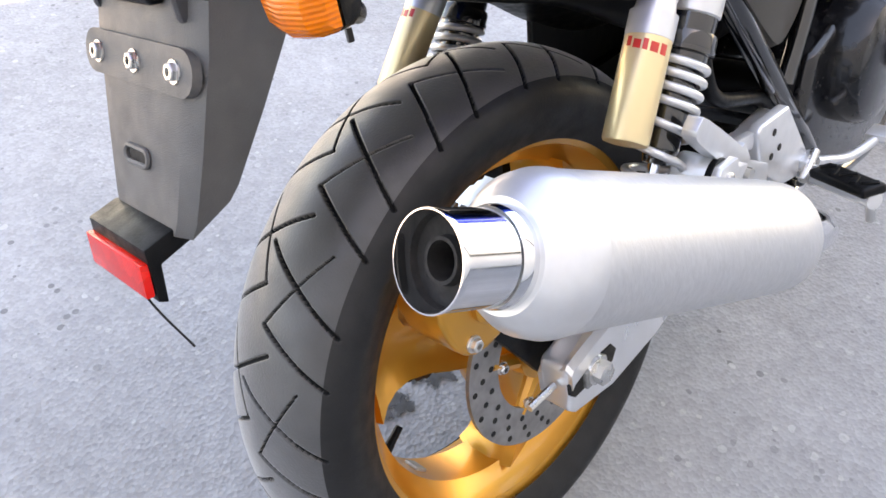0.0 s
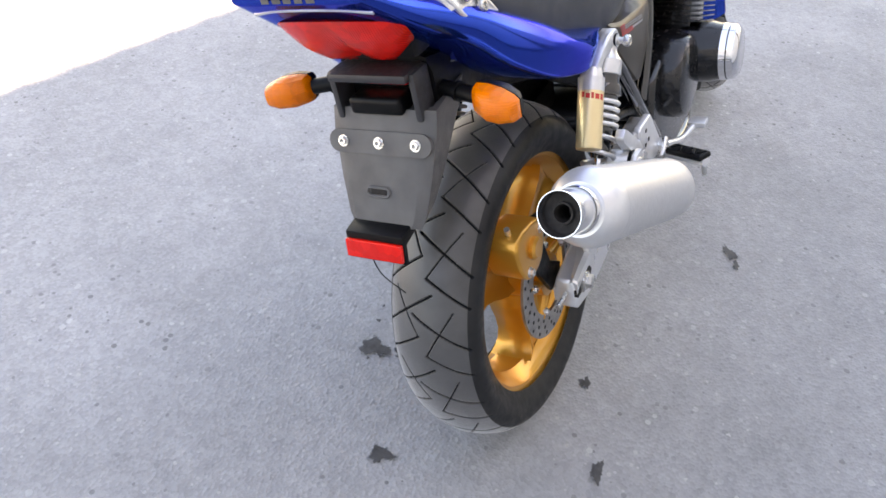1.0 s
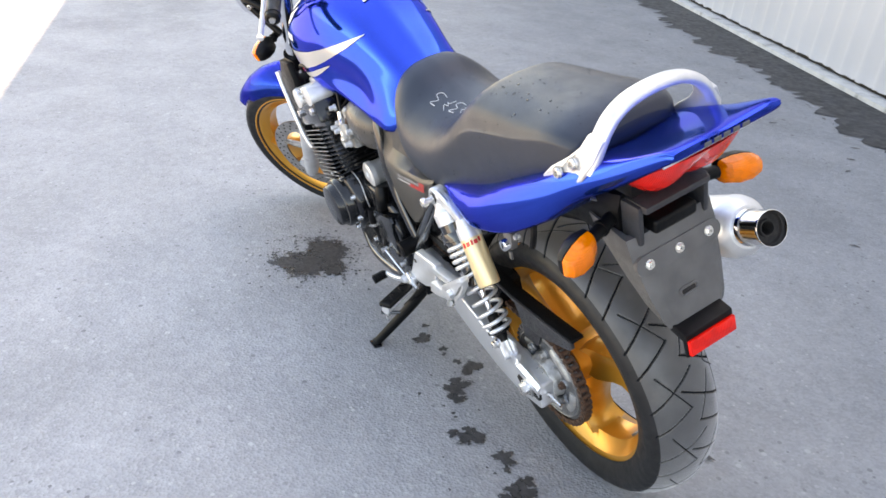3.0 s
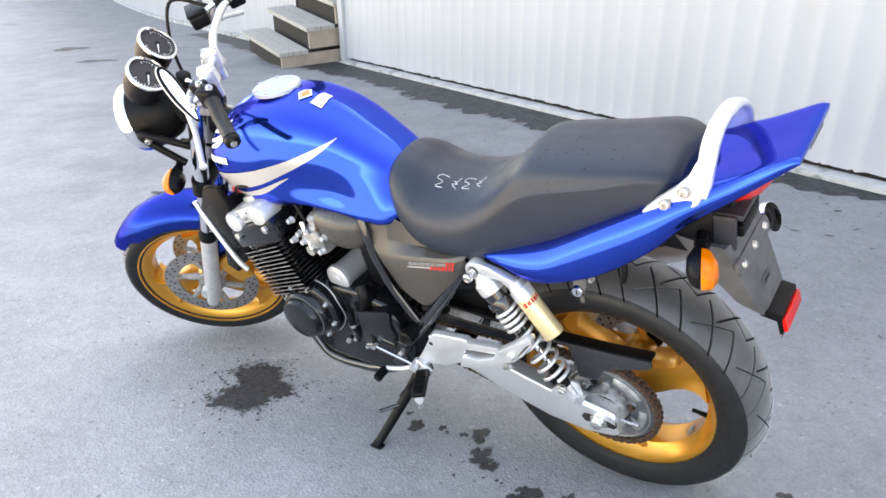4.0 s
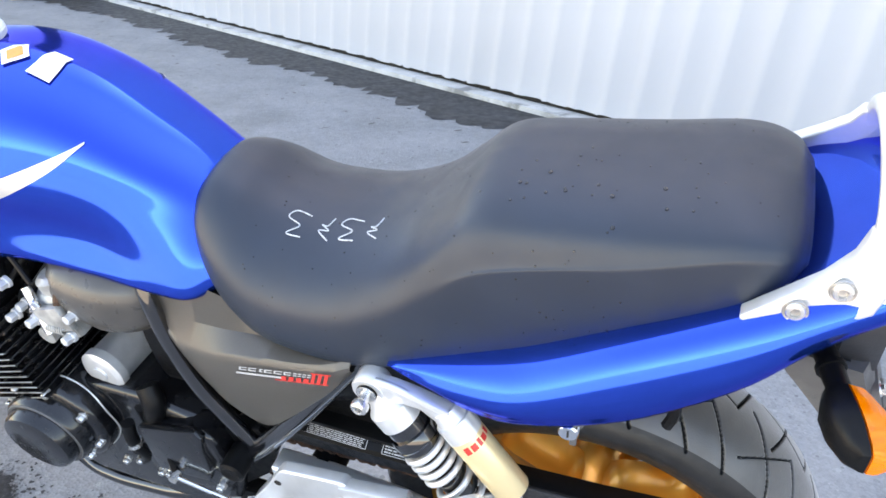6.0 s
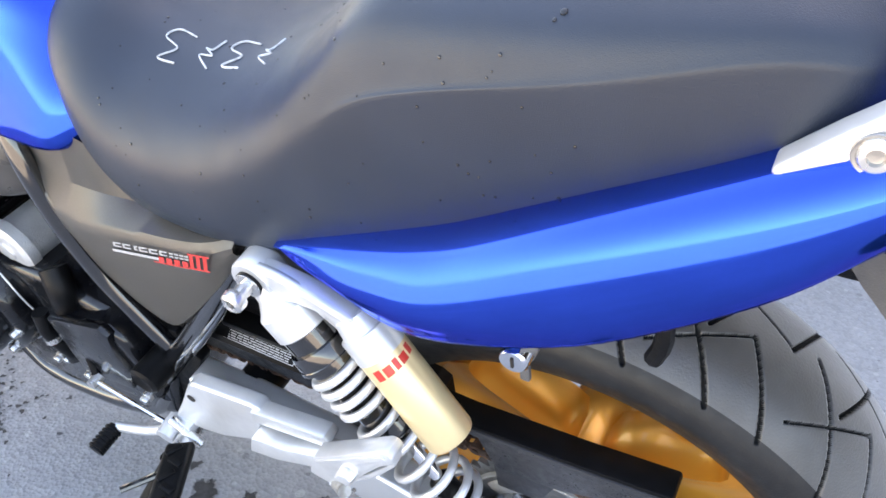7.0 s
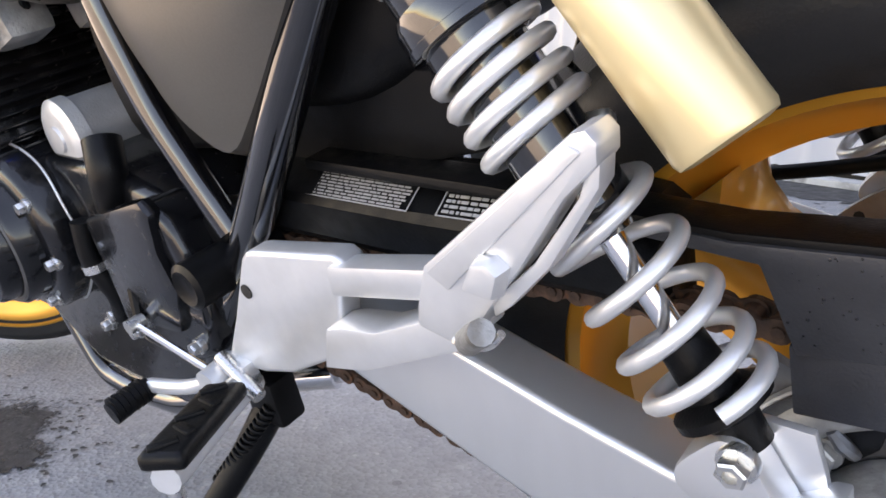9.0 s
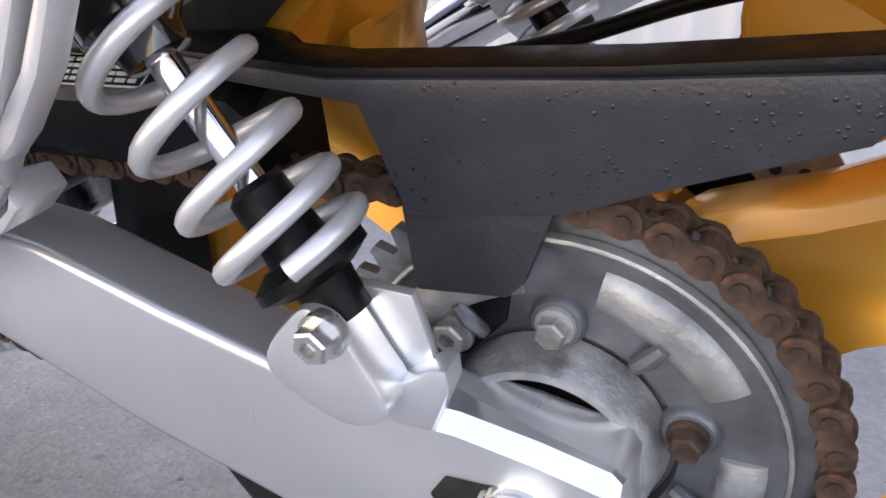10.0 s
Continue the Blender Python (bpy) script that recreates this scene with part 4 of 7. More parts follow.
def label_bm(x0, z0, x1, z1, h, y, rows, seed, frame_w=0.0012):
    """A silver rim and lines of unreadable print on a plate."""
    rng = random.Random(seed)
    a, b = Vector((x0, y, z0)), Vector((x1, y, z1))
    ux = (b - a).normalized()
    uz = Vector((-ux.z, 0, ux.x)) * (1 if ux.x > 0 else -1)
    L = (b - a).length
    bm = bmesh.new()

    def bar(s0, s1, t0, t1, d=0.0006):
        c = [a + ux * s + uz * t for s, t in ((s0, t0), (s1, t0), (s1, t1), (s0, t1))]
        f = [bm.verts.new(p + Vector((0, d, 0))) for p in c]
        g = [bm.verts.new(p) for p in c]
        bm.faces.new(f)
        for k in range(4):
            bm.faces.new((f[k], g[k], g[(k + 1) % 4], f[(k + 1) % 4]))

    for s0, s1, t0, t1 in ((0, L, 0, frame_w), (0, L, h - frame_w, h), (0, frame_w, frame_w, h - frame_w), (L - frame_w, L, frame_w, h - frame_w)):
        bar(s0, s1, t0, t1)
    for k in range(rows):
        t = h * (k + 0.75) / (rows + 0.6)
        s = L * 0.04
        while s < L * 0.93:
            w = rng.uniform(0.002, 0.009)
            bar(s, min(s + w, L * 0.96), t, t + h * 0.45 / rows)
            s += w + rng.uniform(0.0008, 0.002)
    return bm


SETTLE[0] = False


def shoulder(bm):
    """Lays a label from its upright plane onto the sloping shoulder."""
    for v in bm.verts:
        v.co = Vector((v.co.x, 0.1140, 0.4650)) + v.co.z * Vector((0, -0.857, 0.515)) + (v.co.y + 0.0008) * Vector((0, 0.515, 0.857))
    return bm


part("warning_label", shoulder(label_bm(0.3884, 0.0014, 0.2865, -0.0012, 0.0215, 0, 8, 3, 0.0008)), LABEL, box_, "silver label with unreadable print")
part("warning_label", shoulder(label_bm(0.2630, -0.001, 0.1790, -0.001, 0.0215, 0, 5, 9, 0.0008)), LABEL, box_, "silver label with unreadable print")

# ---- shock absorbers


def coil(a, b, r, wire, turns, pitch_low, bm=None):
    """A spring: close turns above, wide ones below."""
    a, b = Vector(a), Vector(b)
    way = (b - a).normalized()
    s = way.orthogonal().normalized()
    u = way.cross(s)
    pts = []
    n = int(turns * 22)
    for k in range(n + 1):
        f = k / n
        h = f if pitch_low == 0 else float(np.interp(f, (0, 0.06, 0.50, 0.90, 1), (0, 0.035, 0.335, 0.93, 1)))
        ang = 2 * math.pi * turns * f
        pts.append(a.lerp(b, h) + r * (math.cos(ang) * s + math.sin(ang) * u))
    return tube(pts, wire, 10, bm=bm)


def shock(sgn):
    f = (lambda b: b) if sgn > 0 else mirrored
    root = holder("shock_absorber", "twin shock absorber with a silver spring and gold reservoir")
    T, B = Vector((0.234, 0.147, 0.663)), Vector((0.063, 0.157, 0.400))
    w = (B - T).normalized()
    side = Vector((w.z, 0, -w.x))
    at = lambda s, o=0.0: T + w * s + side * o  # noqa: E731
    part("top_eye", f(lathe([(-0.014, 0.012), (-0.014, 0.0185), (-0.011, 0.0205), (0.011, 0.0205), (0.014, 0.0185), (0.014, 0.012)], T, (0, 1, 0), 32)), SILVER, root)
    part("rubber_bush", f(lathe([(-0.017, 0.008), (-0.017, 0.0125), (0.017, 0.0125), (0.017, 0.008)], T, (0, 1, 0), 24)), BLACK, root)
    part("top_bolt", f(lathe([(0.010, 0.006), (0.012, 0.012), (0.018, 0.012), (0.0185, 0.0065), (0.030, 0.0065), (0.030, 0.0095), (0.033, 0.0105), (0.039, 0.0098), (0.041, 0.007), (0.040, 0.004), (0.034, 0.0035)], T, (0, 1, 0), 20)), STEEL, root, "zinc bolt")
    part("head", f(lathe([(0.008, 0.017), (0.020, 0.018), (0.030, 0.024), (0.034, 0.0275), (0.058, 0.0275), (0.060, 0.025)], T, w, 32)), SILVER, root, "silver cast head")
    part("upper_body", f(lathe([(0.058, 0.0255), (0.105, 0.0255), (0.107, 0.021), (0.190, 0.0205), (0.197, 0.014), (0.205, 0.0125), (0.206, 0.008)], T, w, 32)), FRAME, root)
    part("preload_ring", f(lathe([(0.076, 0.0285), (0.080, 0.0300), (0.090, 0.0300), (0.0905, 0.0310), (0.0945, 0.0310), (0.096, 0.028)], T, w, 24)), FRAME, root)
    part("piston_rod", f(lathe([(0.165, 0.0062), (0.285, 0.0062)], T, w, 16)), CHROME, root)
    part("bump_stop", f(lathe([(0.258, 0.008), (0.261, 0.0115), (0.280, 0.0125), (0.290, 0.014)], T, w, 24)), BLACK, root)
    rows_n, rows_h = (0, 1, 2, 3, 4, 5, 6, 7, 8, 9, 9.7), (0.0985, 0.110, 0.123, 0.1365, 0.150, 0.1785, 0.2075, 0.235, 0.2605, 0.2815, 0.2900)
    wire = []
    for k in range(int(9.7 * 24) + 1):
        n = k / 24
        s_ = float(np.interp(n, rows_n, rows_h))
        wire.append(at(s_, -0.0270 * math.cos(2 * math.pi * n)) - Vector((0, 0.0270 * math.sin(2 * math.pi * n), 0)))
    part("spring", f(tube(wire, 0.0043, 10)), SILVER, root, "silver coil spring", 60)
    part("spring_seat", f(lathe([(0.288, 0.016), (0.2925, 0.0235), (0.297, 0.0235), (0.301, 0.015)], T, w, 32)), BLACK, root)
    part("lower_fork", f(lathe([(0.299, 0.013), (0.306, 0.012), (0.318, 0.011)], T, w, 20)), BLACK, root)
    # arm to the reservoir, reservoir parallel to the damper
    rt = Vector((0.136, 0.148, 0.634))
    arm_ = [at(0.010, 0.012), at(0.018, 0.030), at(0.034, 0.050), rt + side * 0.004]
    web = [at(-0.012, 0.014), at(0.004, 0.034), at(0.022, 0.052), rt + side * 0.012 - w * 0.022, rt + side * 0.006 + w * 0.004, rt - side * 0.010 + w * 0.004, at(0.042, 0.046), at(0.030, 0.030), at(0.024, 0.014)]
    part("bridge", f(plate([(q.x, q.z) for q in web], 0.142, 0.160, 0.003, 2)), SILVER, root)
    part("bridge_rib", f(tube([at(-0.008, 0.016) + Vector((0, 0.008, 0)), at(0.012, 0.038) + Vector((0, 0.008, 0)), rt + side * 0.006 - w * 0.014 + Vector((0, 0.008, 0))], 0.0050, 10, 3)), SILVER, root)
    wr = (Vector((0.064, 0.160, 0.541)) - rt).normalized()
    part("reservoir_cap", f(lathe([(-0.020, 0.012), (-0.019, 0.017), (-0.004, 0.0195), (-0.003, 0.0225), (0.020, 0.0225), (0.021, 0.0215)], rt, wr, 32)), SILVER, root)
    can = part("reservoir", f(lathe([(0.020, 0.0220), (0.114, 0.0220), (0.117, 0.0208), (0.118, 0.016)], rt, wr, 40)), PALEGOLD, root, "pale gold reservoir with red print")
    # maker's mark as plain red blocks round the can
    u = Vector((0, 1, 0))
    v = wr.cross(u)
    for a0, a1, h0, h1 in ((-10, 8, 0.024, 0.034), (14, 34, 0.025, 0.034), (40, 52, 0.024, 0.034), (57, 76, 0.026, 0.034), (82, 96, 0.024, 0.033)):
        bm = bmesh.new()
        q = []
        for a in np.linspace(a0, a1, 5):
            d = math.cos(radians(a + 18)) * u - math.sin(radians(a + 18)) * v
            q.append([bm.verts.new(rt + wr * h + d * 0.0223) for h in (h0, h1)])
        for (p0, p1), (p2, p3) in zip(q, q[1:]):
            bm.faces.new((p0, p1, p3, p2))
        part("mark_block", f(bm), REDINK, can)
    return root


shock(1)
shock(-1)

# ---- frame tubes
frame_ = holder("frame", "glossy black tubular frame")
for sgn in (1, -1):
    f = (lambda b: b) if sgn > 0 else mirrored
    part("down_tube", f(tube([(0.568, 0.100, 0.735), (0.554, 0.120, 0.690), (0.537, 0.130, 0.615), (0.517, 0.132, 0.543), (0.492, 0.132, 0.490), (0.462, 0.131, 0.435)], 0.0118, 14, 6)), FRAME, frame_)
    part("rear_tube", f(tube([(0.235, 0.118, 0.700), (0.300, 0.124, 0.615), (0.358, 0.129, 0.538), (0.422, 0.130, 0.458), (0.480, 0.130, 0.388), (0.535, 0.130, 0.322), (0.580, 0.130, 0.262)], 0.0155, 14, 5)), FRAME, frame_)
    part("seat_rail", f(tube([(0.58, 0.07, 0.72), (0.40, 0.085, 0.675), (0.20, 0.090, 0.680), (0.02, 0.085, 0.730), (-0.18, 0.065, 0.81)], 0.012, 12, 5)), FRAME, frame_)
    part("cradle_tube", f(tube([(0.53, 0.130, 0.300), (0.58, 0.13, 0.238), (0.66, 0.13, 0.202), (0.73, 0.13, 0.190), (0.80, 0.13, 0.186), (0.86, 0.125, 0.196), (0.915, 0.115, 0.262), (0.985, 0.10, 0.36), (1.03, 0.08, 0.52), (1.09, 0.03, 0.72)], 0.0135, 14, 6)), FRAME, frame_)
    part("pivot_plate", f(plate([(0.495, 0.452), (0.45, 0.457), (0.43, 0.412), (0.46, 0.342), (0.52, 0.282), (0.57, 0.282), (0.57, 0.382)], 0.105, 0.126, 0.005)), BLACK, frame_)
part("steering_head", tube([STEER_P + STEER_D * 0.80 + Vector((0, 0, 0)), STEER_P + STEER_D * 1.0], 0.032, 20), FRAME, frame_)
part("spine", tube([(1.09, 0, 0.86), (0.95, 0, 0.84), (0.6, 0, 0.76)], 0.03, 14, 4), FRAME, frame_)

SETTLE[0] = True
# ---- seat
seat = holder("seat", "black vinyl stepped dual seat with chalked digits")
SETTLE[0] = False
# from the nose to the rear: foot, side, the edge between side and top, crown
CUSHION = body([
    (0.482, [(0, 0.778), (0.040, 0.778), (0.062, 0.786), (0.064, 0.800), (0.060, 0.808), (0.048, 0.816), (0.028, 0.821), (0, 0.823)]),
    (0.466, [(0, 0.738), (0.072, 0.738), (0.096, 0.756), (0.095, 0.780), (0.088, 0.800), (0.068, 0.822), (0.038, 0.836), (0, 0.840)]),
    (0.430, [(0, 0.692), (0.098, 0.692), (0.121, 0.712), (0.121, 0.748), (0.112, 0.778), (0.085, 0.808), (0.048, 0.828), (0, 0.834)]),
    (0.375, [(0, 0.670), (0.115, 0.670), (0.136, 0.690), (0.136, 0.725), (0.125, 0.752), (0.095, 0.778), (0.050, 0.800), (0, 0.806)]),
    (0.285, [(0, 0.666), (0.120, 0.666), (0.141, 0.684), (0.141, 0.722), (0.132, 0.750), (0.104, 0.775), (0.055, 0.793), (0, 0.797)]),
    (0.215, [(0, 0.680), (0.120, 0.680), (0.137, 0.696), (0.137, 0.748), (0.130, 0.778), (0.104, 0.802), (0.055, 0.818), (0, 0.822)]),
    (0.165, [(0, 0.698), (0.116, 0.698), (0.132, 0.713), (0.130, 0.786), (0.1235, 0.815), (0.102, 0.842), (0.055, 0.858), (0, 0.862)]),
    (0.125, [(0, 0.716), (0.112, 0.716), (0.128, 0.730), (0.1245, 0.822), (0.1190, 0.840), (0.098, 0.876), (0.055, 0.894), (0, 0.899)]),
    (0.075, [(0, 0.742), (0.110, 0.742), (0.125, 0.756), (0.1210, 0.842), (0.1170, 0.856), (0.098, 0.888), (0.055, 0.905), (0, 0.910)]),
    (-0.030, [(0, 0.795), (0.107, 0.795), (0.121, 0.808), (0.1180, 0.868), (0.1140, 0.881), (0.097, 0.902), (0.055, 0.916), (0, 0.920)]),
    (-0.115, [(0, 0.836), (0.100, 0.836), (0.115, 0.848), (0.1120, 0.892), (0.1080, 0.904), (0.093, 0.916), (0.052, 0.926), (0, 0.929)]),
    (-0.158, [(0, 0.856), (0.086, 0.856), (0.102, 0.866), (0.1000, 0.892), (0.0960, 0.902), (0.082, 0.912), (0.046, 0.920), (0, 0.923)]),
    (-0.177, [(0, 0.872), (0.062, 0.872), (0.077, 0.878), (0.0760, 0.888), (0.0720, 0.894), (0.060, 0.900), (0.034, 0.905), (0, 0.906)])], 7, 6)
from mathutils.bvhtree import BVHTree
bmesh.ops.recalc_face_normals(CUSHION, faces=CUSHION.faces)
CUSHION.normal_update()
SEAT_TREE = BVHTree.FromBMesh(CUSHION)
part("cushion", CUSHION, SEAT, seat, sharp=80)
SETTLE[0] = True
part("seat_pan", body([
    (0.42, [(0, 0.705), (0.06, 0.705), (0.085, 0.712), (0.08, 0.722), (0, 0.722)]),
    (0.26, [(0, 0.668), (0.10, 0.672), (0.118, 0.676), (0.118, 0.684), (0, 0.684)]),
    (0.07, [(0, 0.736), (0.09, 0.738), (0.104, 0.742), (0.104, 0.752), (0, 0.752)]),
    (-0.16, [(0, 0.850), (0.07, 0.850), (0.080, 0.856), (0.08, 0.864), (0, 0.864)])], 6, 3), BLACK, seat)


SETTLE[0] = False


def chalk(strokes, cx, cy, size):
    """One chalked digit, drawn in thin strokes on the cushion."""
    pts = smooth_line([Vector((cx + x * size, cy + y * size, 0)) for x, y in strokes], 5)
    path = []
    for p in pts:
        hit = SEAT_TREE.ray_cast(Vector((p.x, p.y, 1.2)), Vector((0, 0, -1)))
        path.append(hit[0] + Vector((0, 0, 0.0002)))
    part("chalk_digit", tube(path, 0.0014, 6, flat=0.6), CHALK, seat, "thin white chalked digit")


THREE = [(0.34, 0.46), (-0.20, 0.44), (0.16, 0.06), (-0.34, -0.16), (-0.16, -0.50), (0.40, -0.44)]
FOUR = [(0.26, 0.48), (-0.20, 0.16), (0.14, 0.08), (-0.16, -0.10), (0.04, -0.10), (0.16, -0.50)]
for strokes, cx, cy in ((THREE, 0.354, 0.050), (FOUR, 0.318, 0.047), (THREE, 0.290, 0.043), (FOUR, 0.258, 0.041)):
    chalk([(-x, y) for x, y in strokes], cx, cy, 0.034)

wet = []
for k in range(90):
    big = rain.random() < 0.22
    x, y = (rain.gauss(0.03, 0.05), rain.gauss(0.05, 0.03)) if big else (rain.uniform(-0.15, 0.40), rain.uniform(-0.12, 0.12))
    hit = SEAT_TREE.ray_cast(Vector((x, y, 1.2)), Vector((0, 0, -1)))
    if hit[0]:
        wet.append((hit[0] + hit[1] * 0.0002, hit[1], rain.uniform(0.0010, 0.0026) if big else rain.uniform(0.0006, 0.0014)))
for k in range(90):
    x, z = rain.uniform(-0.1, 0.40), rain.uniform(0.70, 0.88)
    hit = SEAT_TREE.ray_cast(Vector((x, 0.4, z)), Vector((0, -1, 0)))
    if hit[0]:
        wet.append((hit[0] + hit[1] * 0.0002, hit[1], rain.uniform(0.0006, 0.0014)))
drops("rain_spatter", wet, seat, "fine dark rain drops")
SETTLE[0] = True

# ---- tank
tank = holder("fuel_tank", "glossy blue fuel tank with silver flashes")
TANK = [
    (0.425, [(0, 0.740), (0.070, 0.724), (0.112, 0.733), (0.106, 0.760), (0.078, 0.785), (0.045, 0.797), (0, 0.802)]),
    (0.46, [(0, 0.725), (0.100, 0.714), (0.137, 0.724), (0.124, 0.764), (0.092, 0.806), (0.058, 0.834), (0, 0.843)]),
    (0.515, [(0, 0.712), (0.105, 0.715), (0.139, 0.723), (0.127, 0.764), (0.106, 0.824), (0.076, 0.868), (0, 0.884)]),
    (0.60, [(0, 0.722), (0.110, 0.726), (0.139, 0.734), (0.120, 0.776), (0.124, 0.846), (0.092, 0.914), (0, 0.938)]),
    (0.70, [(0, 0.730), (0.115, 0.729), (0.142, 0.738), (0.134, 0.785), (0.144, 0.862), (0.103, 0.940), (0, 0.965)]),
    (0.80, [(0, 0.728), (0.110, 0.718), (0.146, 0.728), (0.156, 0.785), (0.150, 0.870), (0.105, 0.940), (0, 0.966)]),
    (0.90, [(0, 0.736), (0.105, 0.726), (0.143, 0.738), (0.155, 0.795), (0.146, 0.862), (0.098, 0.918), (0, 0.942)]),
    (0.97, [(0, 0.760), (0.090, 0.750), (0.125, 0.762), (0.138, 0.805), (0.126, 0.850), (0.082, 0.888), (0, 0.905)]),
    (1.005, [(0, 0.795), (0.055, 0.790), (0.080, 0.798), (0.088, 0.815), (0.080, 0.835), (0.050, 0.855), (0, 0.862)])]
TANK_BM = body(TANK, 7, 6)
bmesh.ops.recalc_face_normals(TANK_BM, faces=TANK_BM.faces)
TANK_BM.normal_update()
TANK_TREE = BVHTree.FromBMesh(TANK_BM)
part("tank_shell", TANK_BM, BLUE, tank, sharp=60)


def on_tank(x, z, lift=0.0012, sgn=1):
    """The place on the tank's side at x and z."""
    hit = TANK_TREE.ray_cast(Vector((x, sgn * 0.6, z)), Vector((0, -sgn, 0)))
    return (hit[0] + hit[1] * lift if hit[1].y * sgn > 0 else hit[0] - hit[1] * lift) if hit[0] else Vector((x, sgn * 0.1, z))


def decal(rows, n, material, name, parent, sgn=1, label=""):
    """A film on the tank's side between an upper and a lower line: rows of (x, z upper, z lower)."""
    bm = bmesh.new()
    up = smooth_line([(x, 0, a) for x, a, b in rows], n)
    lo = smooth_line([(x, 0, b) for x, a, b in rows], n)
    m = 12
    grid = [[bm.verts.new(on_tank(p.x + (q.x - p.x) * k / m, p.z + (q.z - p.z) * k / m, 0.0022, sgn)) for k in range(m + 1)] for p, q in zip(up, lo)]
    for a, b in zip(grid, grid[1:]):
        for k in range(m):
            bm.faces.new((a[k], b[k], b[k + 1], a[k + 1]))
    return part(name, bm, material, parent, label)


for sgn in (1, -1):
    decal([(0.568, 0.899, 0.897), (0.61, 0.884, 0.869), (0.68, 0.859, 0.834), (0.785, 0.826, 0.788), (0.88, 0.804, 0.762), (0.955, 0.792, 0.752)], 9, GREY_PAINT, "silver_flash", tank, sgn, "silver flash edged in blue")
    decal([(0.71, 0.806, 0.804), (0.79, 0.776, 0.762), (0.86, 0.754, 0.743), (0.92, 0.746, 0.741)], 9, GREY_PAINT, "silver_flash", tank, sgn, "silver flash edged in blue")
    # winged emblem as plain white bars, a row of plain blocks under it
    for rows in ([(0.868, 0.9245, 0.9215), (0.905, 0.9085, 0.8960), (0.950, 0.8870, 0.8830)], [(0.865, 0.9100, 0.9060), (0.910, 0.8890, 0.8770), (0.961, 0.8680, 0.8640)], [(0.887, 0.8900, 0.8860), (0.920, 0.8740, 0.8620), (0.957, 0.8570, 0.8520)]):
        decal(rows, 4, WHITE, "emblem_bar", tank, sgn, "plain white emblem bar")
    for k in range(5):
        x0 = 0.968 - 0.0168 * k
        zc = 0.8290 + (0.968 - x0) * 0.08
        decal([(x0 - 0.0135, zc + 0.0085, zc - 0.0085), (x0, zc + 0.0085, zc - 0.0085)], 3, WHITE, "emblem_block", tank, sgn, "plain white block")
    decal([(0.918, 0.781, 0.760), (0.945, 0.778, 0.750), (0.978, 0.772, 0.752)], 4, MATT, "tank_badge", tank, sgn, "dark grey corner cap")
cap_n = Vector((0.03, 0, 1)).normalized()
cap_p = Vector((0.796, -0.004, 0.969))
cap = part("filler_cap", lathe([(-0.006, 0.062), (0.001, 0.062), (0.003, 0.060), (0.003, 0.050), (0.002, 0.048), (0.003, 0.046), (0.004, 0.020)], cap_p, cap_n, 48), CAP, tank, "round satin metal filler cap")
for k in range(7):
    a = 2 * math.pi * k / 7
    part("cap_screw", lathe([(0.001, 0.004), (0.0050, 0.004)], cap_p + 0.0545 * Vector((math.cos(a), math.sin(a), 0)), cap_n, 10), STEEL, cap)


def top_sticker(cx, cy, poly, material, name, lift):
    """A four-cornered film that follows the tank's back."""
    bm = bmesh.new()
    p, q, r, t = (Vector((cx + x, cy + y, 1.3)) for x, y in poly)
    n = 8
    grid = []
    for i in range(n + 1):
        row = []
        for j in range(n + 1):
            v = p.lerp(q, i / n).lerp(t.lerp(r, i / n), j / n)
            hit = TANK_TREE.ray_cast(v, Vector((0, 0, -1)))
            row.append(bm.verts.new(hit[0] + Vector((0, 0, lift))))
        grid.append(row)
    for a, b in zip(grid, grid[1:]):
        for k in range(n):
            bm.faces.new((a[k], a[k + 1], b[k + 1], b[k]))
    return part(name, bm, material, tank, "small warning sticker")


top_sticker(0.644, 0.010, [(0.020, 0.026), (0.015, -0.027), (-0.011, -0.025), (-0.013, 0.030)], WHITE, "sticker", 0.0026)
top_sticker(0.690, 0.012, [(0.022, 0.002), (0.002, -0.026), (-0.016, -0.002), (0.004, 0.026)], WHITE, "sticker", 0.0026)
top_sticker(0.690, 0.012, [(0.014, 0.001), (0.002, -0.016), (-0.009, -0.001), (0.003, 0.016)], STICKER_O, "sticker", 0.0034)

